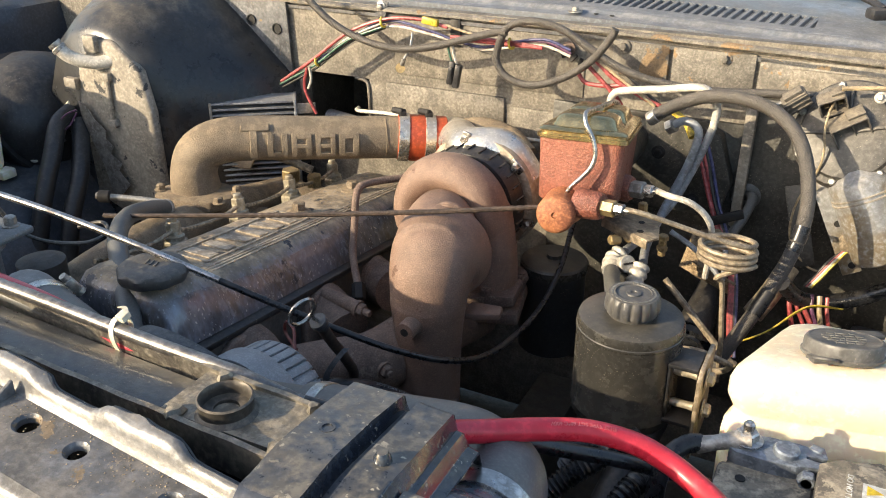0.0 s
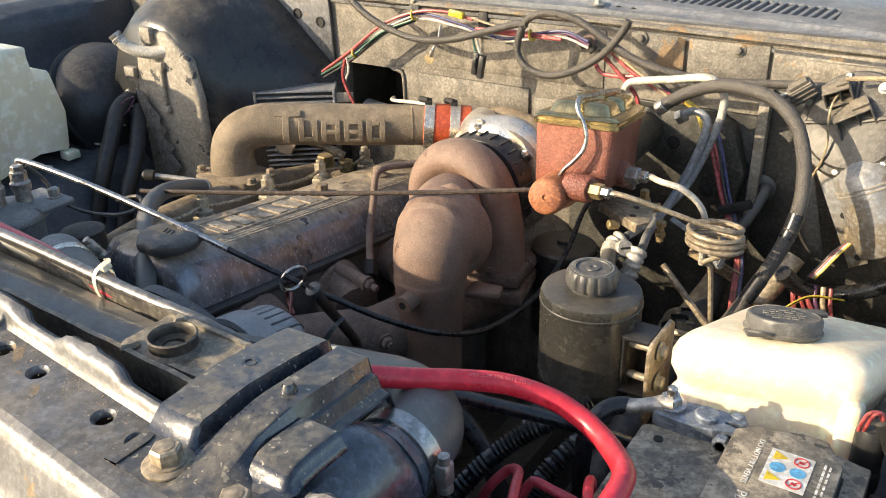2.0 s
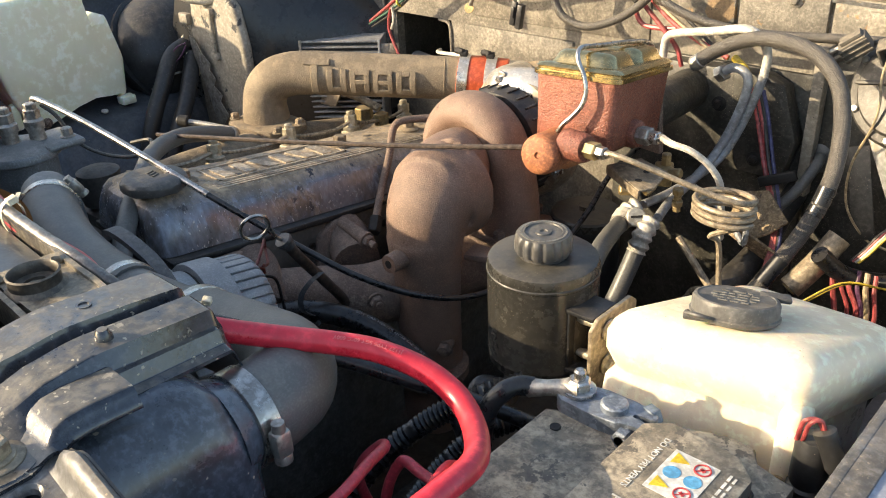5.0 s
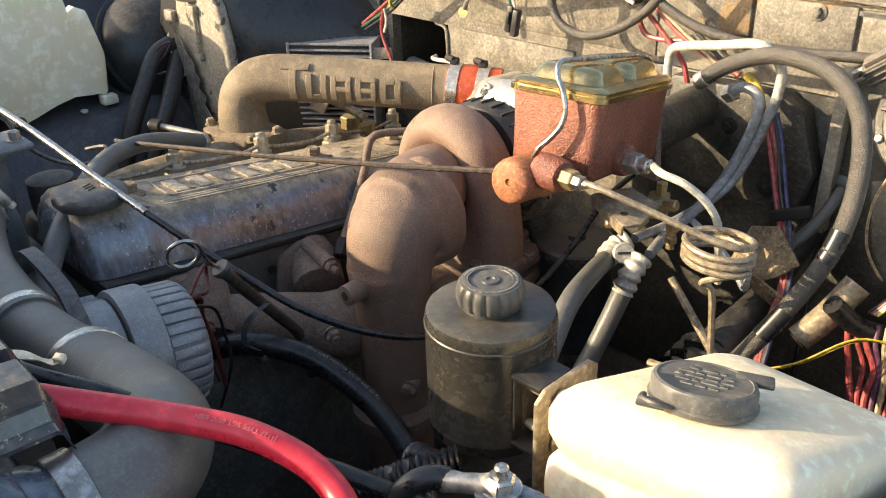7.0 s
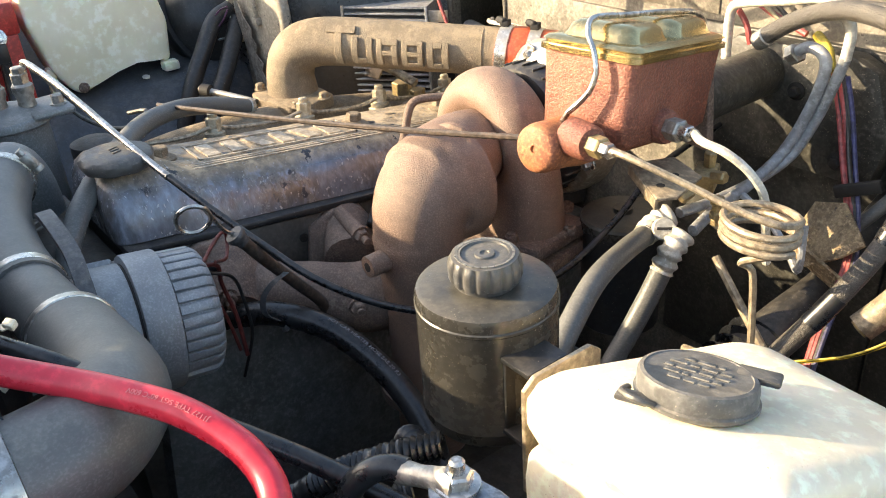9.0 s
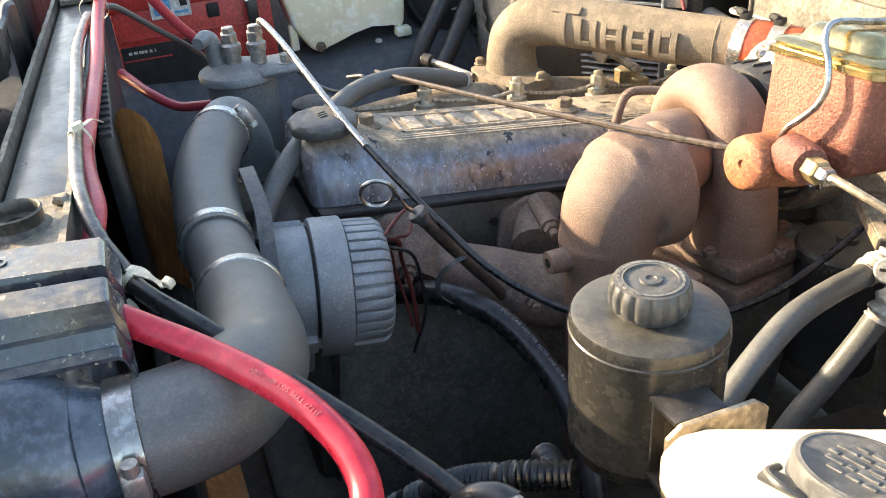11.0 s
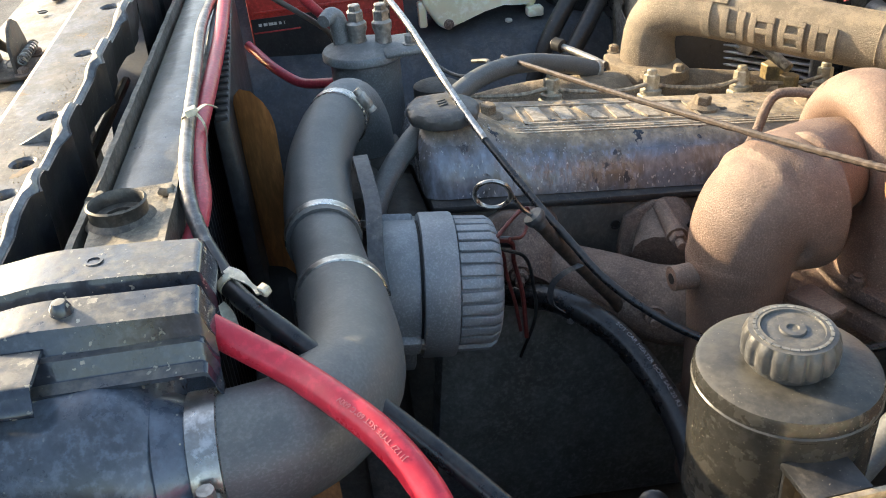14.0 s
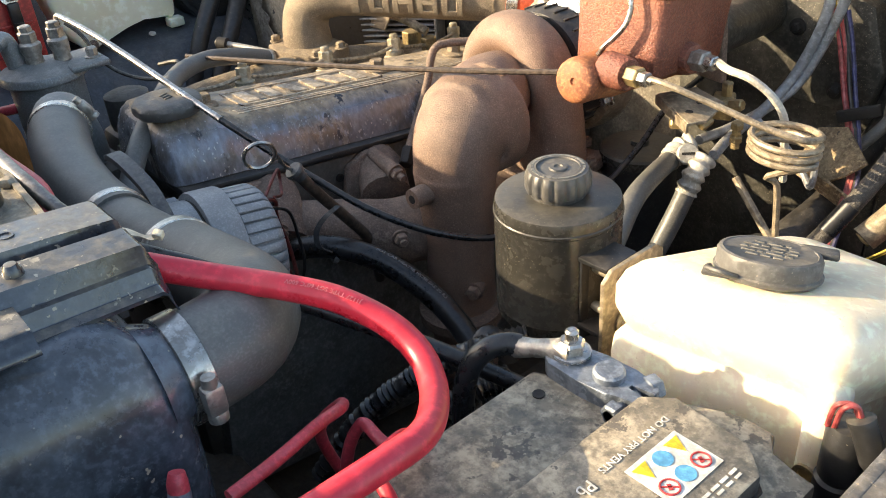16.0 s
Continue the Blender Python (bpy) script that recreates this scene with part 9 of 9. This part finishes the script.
bm = bmesh.new()
lathe(bm, [(0.020, -0.014), (0.026, -0.008), (0.037, 0.0), (0.040, 0.006), (0.040, 0.110), (0.038, 0.116), (0.030, 0.120), (0.014, 0.122), (0.013, 0.130), (0, 0.130)], axis(C_AT, C_WAY), 40)
can_ob = part("motor_can", bm, M_MOTOR, wm, "pale silver motor can with tan dust")
for d in (0.020, 0.026):
    part("band", lathe(bmesh.new(), [(0.0400, 0), (0.0411, 0.0006), (0.0411, 0.0024), (0.0400, 0.003)], axis(C_AT + C_WAY * d, C_WAY), 40), M_CASE_BAR, can_ob)
SIDE = C_WAY.cross(Vector((0, -1, 0.2))).normalized()
for s_, n in ((-1, 0.150), (1, 0.120)):
    m = axis(C_AT + C_WAY * 0.060 - SIDE * 0.048 * s_ + Vector((0, 0.018, 0)), SIDE.cross(C_WAY), C_WAY)
    ear = part("mounting_plate", box(bmesh.new(), (0.026, n, 0.0035), m, 0.0012), M_MOTOR, wm)
    for d in (-0.45, 0.0, 0.42):
        part("plate_hole", lathe(bmesh.new(), [(0.0048, 0), (0.0048, 0.0006), (0, 0.0006)], m @ Matrix.Translation((0.003 * s_, d * n, 0.0017)), 12), M_DARK, ear)
        part("plate_hole", lathe(bmesh.new(), [(0.0048, 0), (0.0048, 0.0006), (0, 0.0006)], m @ Matrix.Translation((0.003 * s_, d * n, -0.0023)), 12), M_DARK, ear)
bm = bmesh.new()
prism(bm, [(-0.018, -0.06), (0.010, -0.06), (0.010, 0.06), (-0.018, 0.06)], 0.003, Matrix.Translation((-0.045, 1.25, 0.985)) @ pose(0, 0, 0, 75, -18, 0), 0.001)
part("stay", bm, M_FOOTWELL, wm)
mp = thing("motor_plug", (0.02, 1.20, 0.96), "tan dusty plug with striped wires under the motor", "connector")
bm = bmesh.new()
box(bm, (0.040, 0.026, 0.030), pose(0.030, 1.205, 0.992, 15, 25, 20), 0.003)
part("housing", bm, M_TUBE, mp)
for k, c in enumerate(("yellow", "white", "red", "black")):
    part("wire", tube(bmesh.new(), [(0.022 - 0.003 * k, 1.195, 0.985 - 0.002 * k), (0.008 - 0.003 * k, 1.185, 0.965), (-0.006 - 0.003 * k, 1.18, 0.940), (-0.016 - 0.003 * k, 1.175, 0.925)], 0.0019, 6), M_WIRE[c], mp)
rel = thing("relay", (-0.085, 1.235, 1.150), "dusty grey-brown plastic relay block with short pins", "relay")
R_M = pose(-0.084, 1.235, 1.171, 15, -38, 12)
bm = bmesh.new()
box(bm, (0.034, 0.022, 0.022), R_M, 0.002)
box(bm, (0.026, 0.016, 0.006), R_M @ Matrix.Translation((0.001, 0, 0.013)), 0.0012)
body = part("body", bm, M_SOCKET, rel)
for dz in (-0.007, 0.0, 0.007):
    part("rib", box(bmesh.new(), (0.035, 0.002, 0.0022), R_M @ Matrix.Translation((0, -0.0115, dz)), 0.0006, 1), M_SOCKET, body)
for k, (dy, dz) in enumerate(((0.004, 0.007), (-0.004, 0.0), (0.004, -0.007))):
    part("pin", tube(bmesh.new(), [R_M @ Vector((-0.016, dy, dz)), R_M @ Vector((-0.028 - 0.003 * k, dy, dz + 0.001))], 0.0030, 8), M_SOCKET if k else M_ZINC, rel)
for at, (w, d, h), turn in (((-0.038, 1.232, 1.175), (0.034, 0.024, 0.022), (20, -24, 8)), ((-0.010, 1.222, 1.145), (0.046, 0.030, 0.034), (18, -30, 14))):
    rel = thing("relay_socket", (at[0], at[1], at[2] - 0.02), "dusty grey-brown plastic relay socket, open and empty", "relay socket", "sockets at the rear corner")
    m = pose(*at, *turn)
    bm, t_ = bmesh.new(), 0.0026
    for size, off in (((w, d, t_), (0, 0, h / 2)), ((w, d, t_), (0, 0, -h / 2)), ((t_, d, h), (w / 2, 0, 0)), ((t_, d, h), (-w / 2, 0, 0)), ((w, t_, h), (0, d / 2 - t_, 0))):
        box(bm, size, m @ Matrix.Translation(off), 0.0007, 1)
    part("shell", bm, M_SOCKET, rel)
    part("divider", box(bmesh.new(), (0.0018, d * 0.8, h * 0.9), m @ Matrix.Translation((w * 0.08, 0.002, 0)), 0.0004, 1), M_SOCKET, rel)
    part("lug", box(bmesh.new(), (w * 0.5, d * 0.7, 0.004), m @ Matrix.Translation((w * 0.28, 0.004, h / 2 + 0.003)), 0.001), M_SOCKET, rel)
    for dx in (-0.24, 0.28):
        part("terminal", box(bmesh.new(), (0.006, 0.010, 0.0016), m @ Matrix.Translation((w * dx, 0.002, -0.003)), 0.0003, 1), M_BRASS, rel)
part("screw", bolt(bmesh.new(), (0.018, 1.222, 1.192), (-0.2, -0.9, 0.3), 0.005, 0.004, 0.008), M_ZINC, rel)
hose("white_wire", [(-0.036, 1.228, 1.176), (-0.039, 1.212, 1.168), (-0.040, 1.205, 1.145), (-0.036, 1.202, 1.120), (-0.038, 1.200, 1.090), (-0.058, 1.215, 1.03), (-0.058, 1.23, 0.97), (-0.03, 1.235, 0.930), (0.0, 1.23, 0.925)], 0.0016, M_WIRE["tan"], "thin tan wire from the relays", "wire", 8, 6)
hose("grey_wire", [(0.05, 1.225, 1.20), (0.02, 1.22, 1.205), (-0.03, 1.215, 1.20)], 0.0030, M_WIRE["tan"], "dusty wire along the relays", "wire", 8, 6)
cup = thing("fluid_cup", (0.085, 1.20, 1.0), "small white fluid cup with a black cap", "fluid reservoir")
part("cup", lathe(bmesh.new(), [(0.012, 0), (0.020, 0.006), (0.024, 0.02), (0.024, 0.055)], axis((0.072, 1.205, 1.035), (0, 0, 1)), 24), M_BOTTLE, cup)
part("cap", lathe(bmesh.new(), [(0.026, 0), (0.027, 0.002), (0.027, 0.020), (0.024, 0.026), (0, 0.028)], axis((0.072, 1.205, 1.088), (0, 0, 1)), 24), M_CAP, cup)
solo("firewall_stay", slab(bmesh.new(), (-0.156, 1.312, 0.93), (-0.140, 1.338, 1.145), 0.002), M_CASE_BAR, "narrow dusty steel stay beside the pipes", "bracket")
wip = thing("windscreen_wiper", (0.05, 1.53, 1.24), "black windscreen wiper at rest on the cowl", "wiper")
part("base", box(bmesh.new(), (0.05, 0.03, 0.018), pose(0.0, 1.50, 1.252, 0, 0, 30), 0.006), M_PLASTIC, wip)
part("arm", tube(bmesh.new(), [(0.0, 1.50, 1.258), (-0.03, 1.54, 1.266), (-0.10, 1.62, 1.28)], 0.006, 8), M_PLASTIC, wip)
screen = solo("window_screen", skin(bmesh.new(), lambda u, v: (-0.9 + 1.9 * u, 1.63 + 0.5 * v, 1.26 + 0.45 * v), 6, 4, (0, 0.004, 0.004)), M_INNER, "dark blue windscreen base behind the cowl", "windscreen", kind="structure")
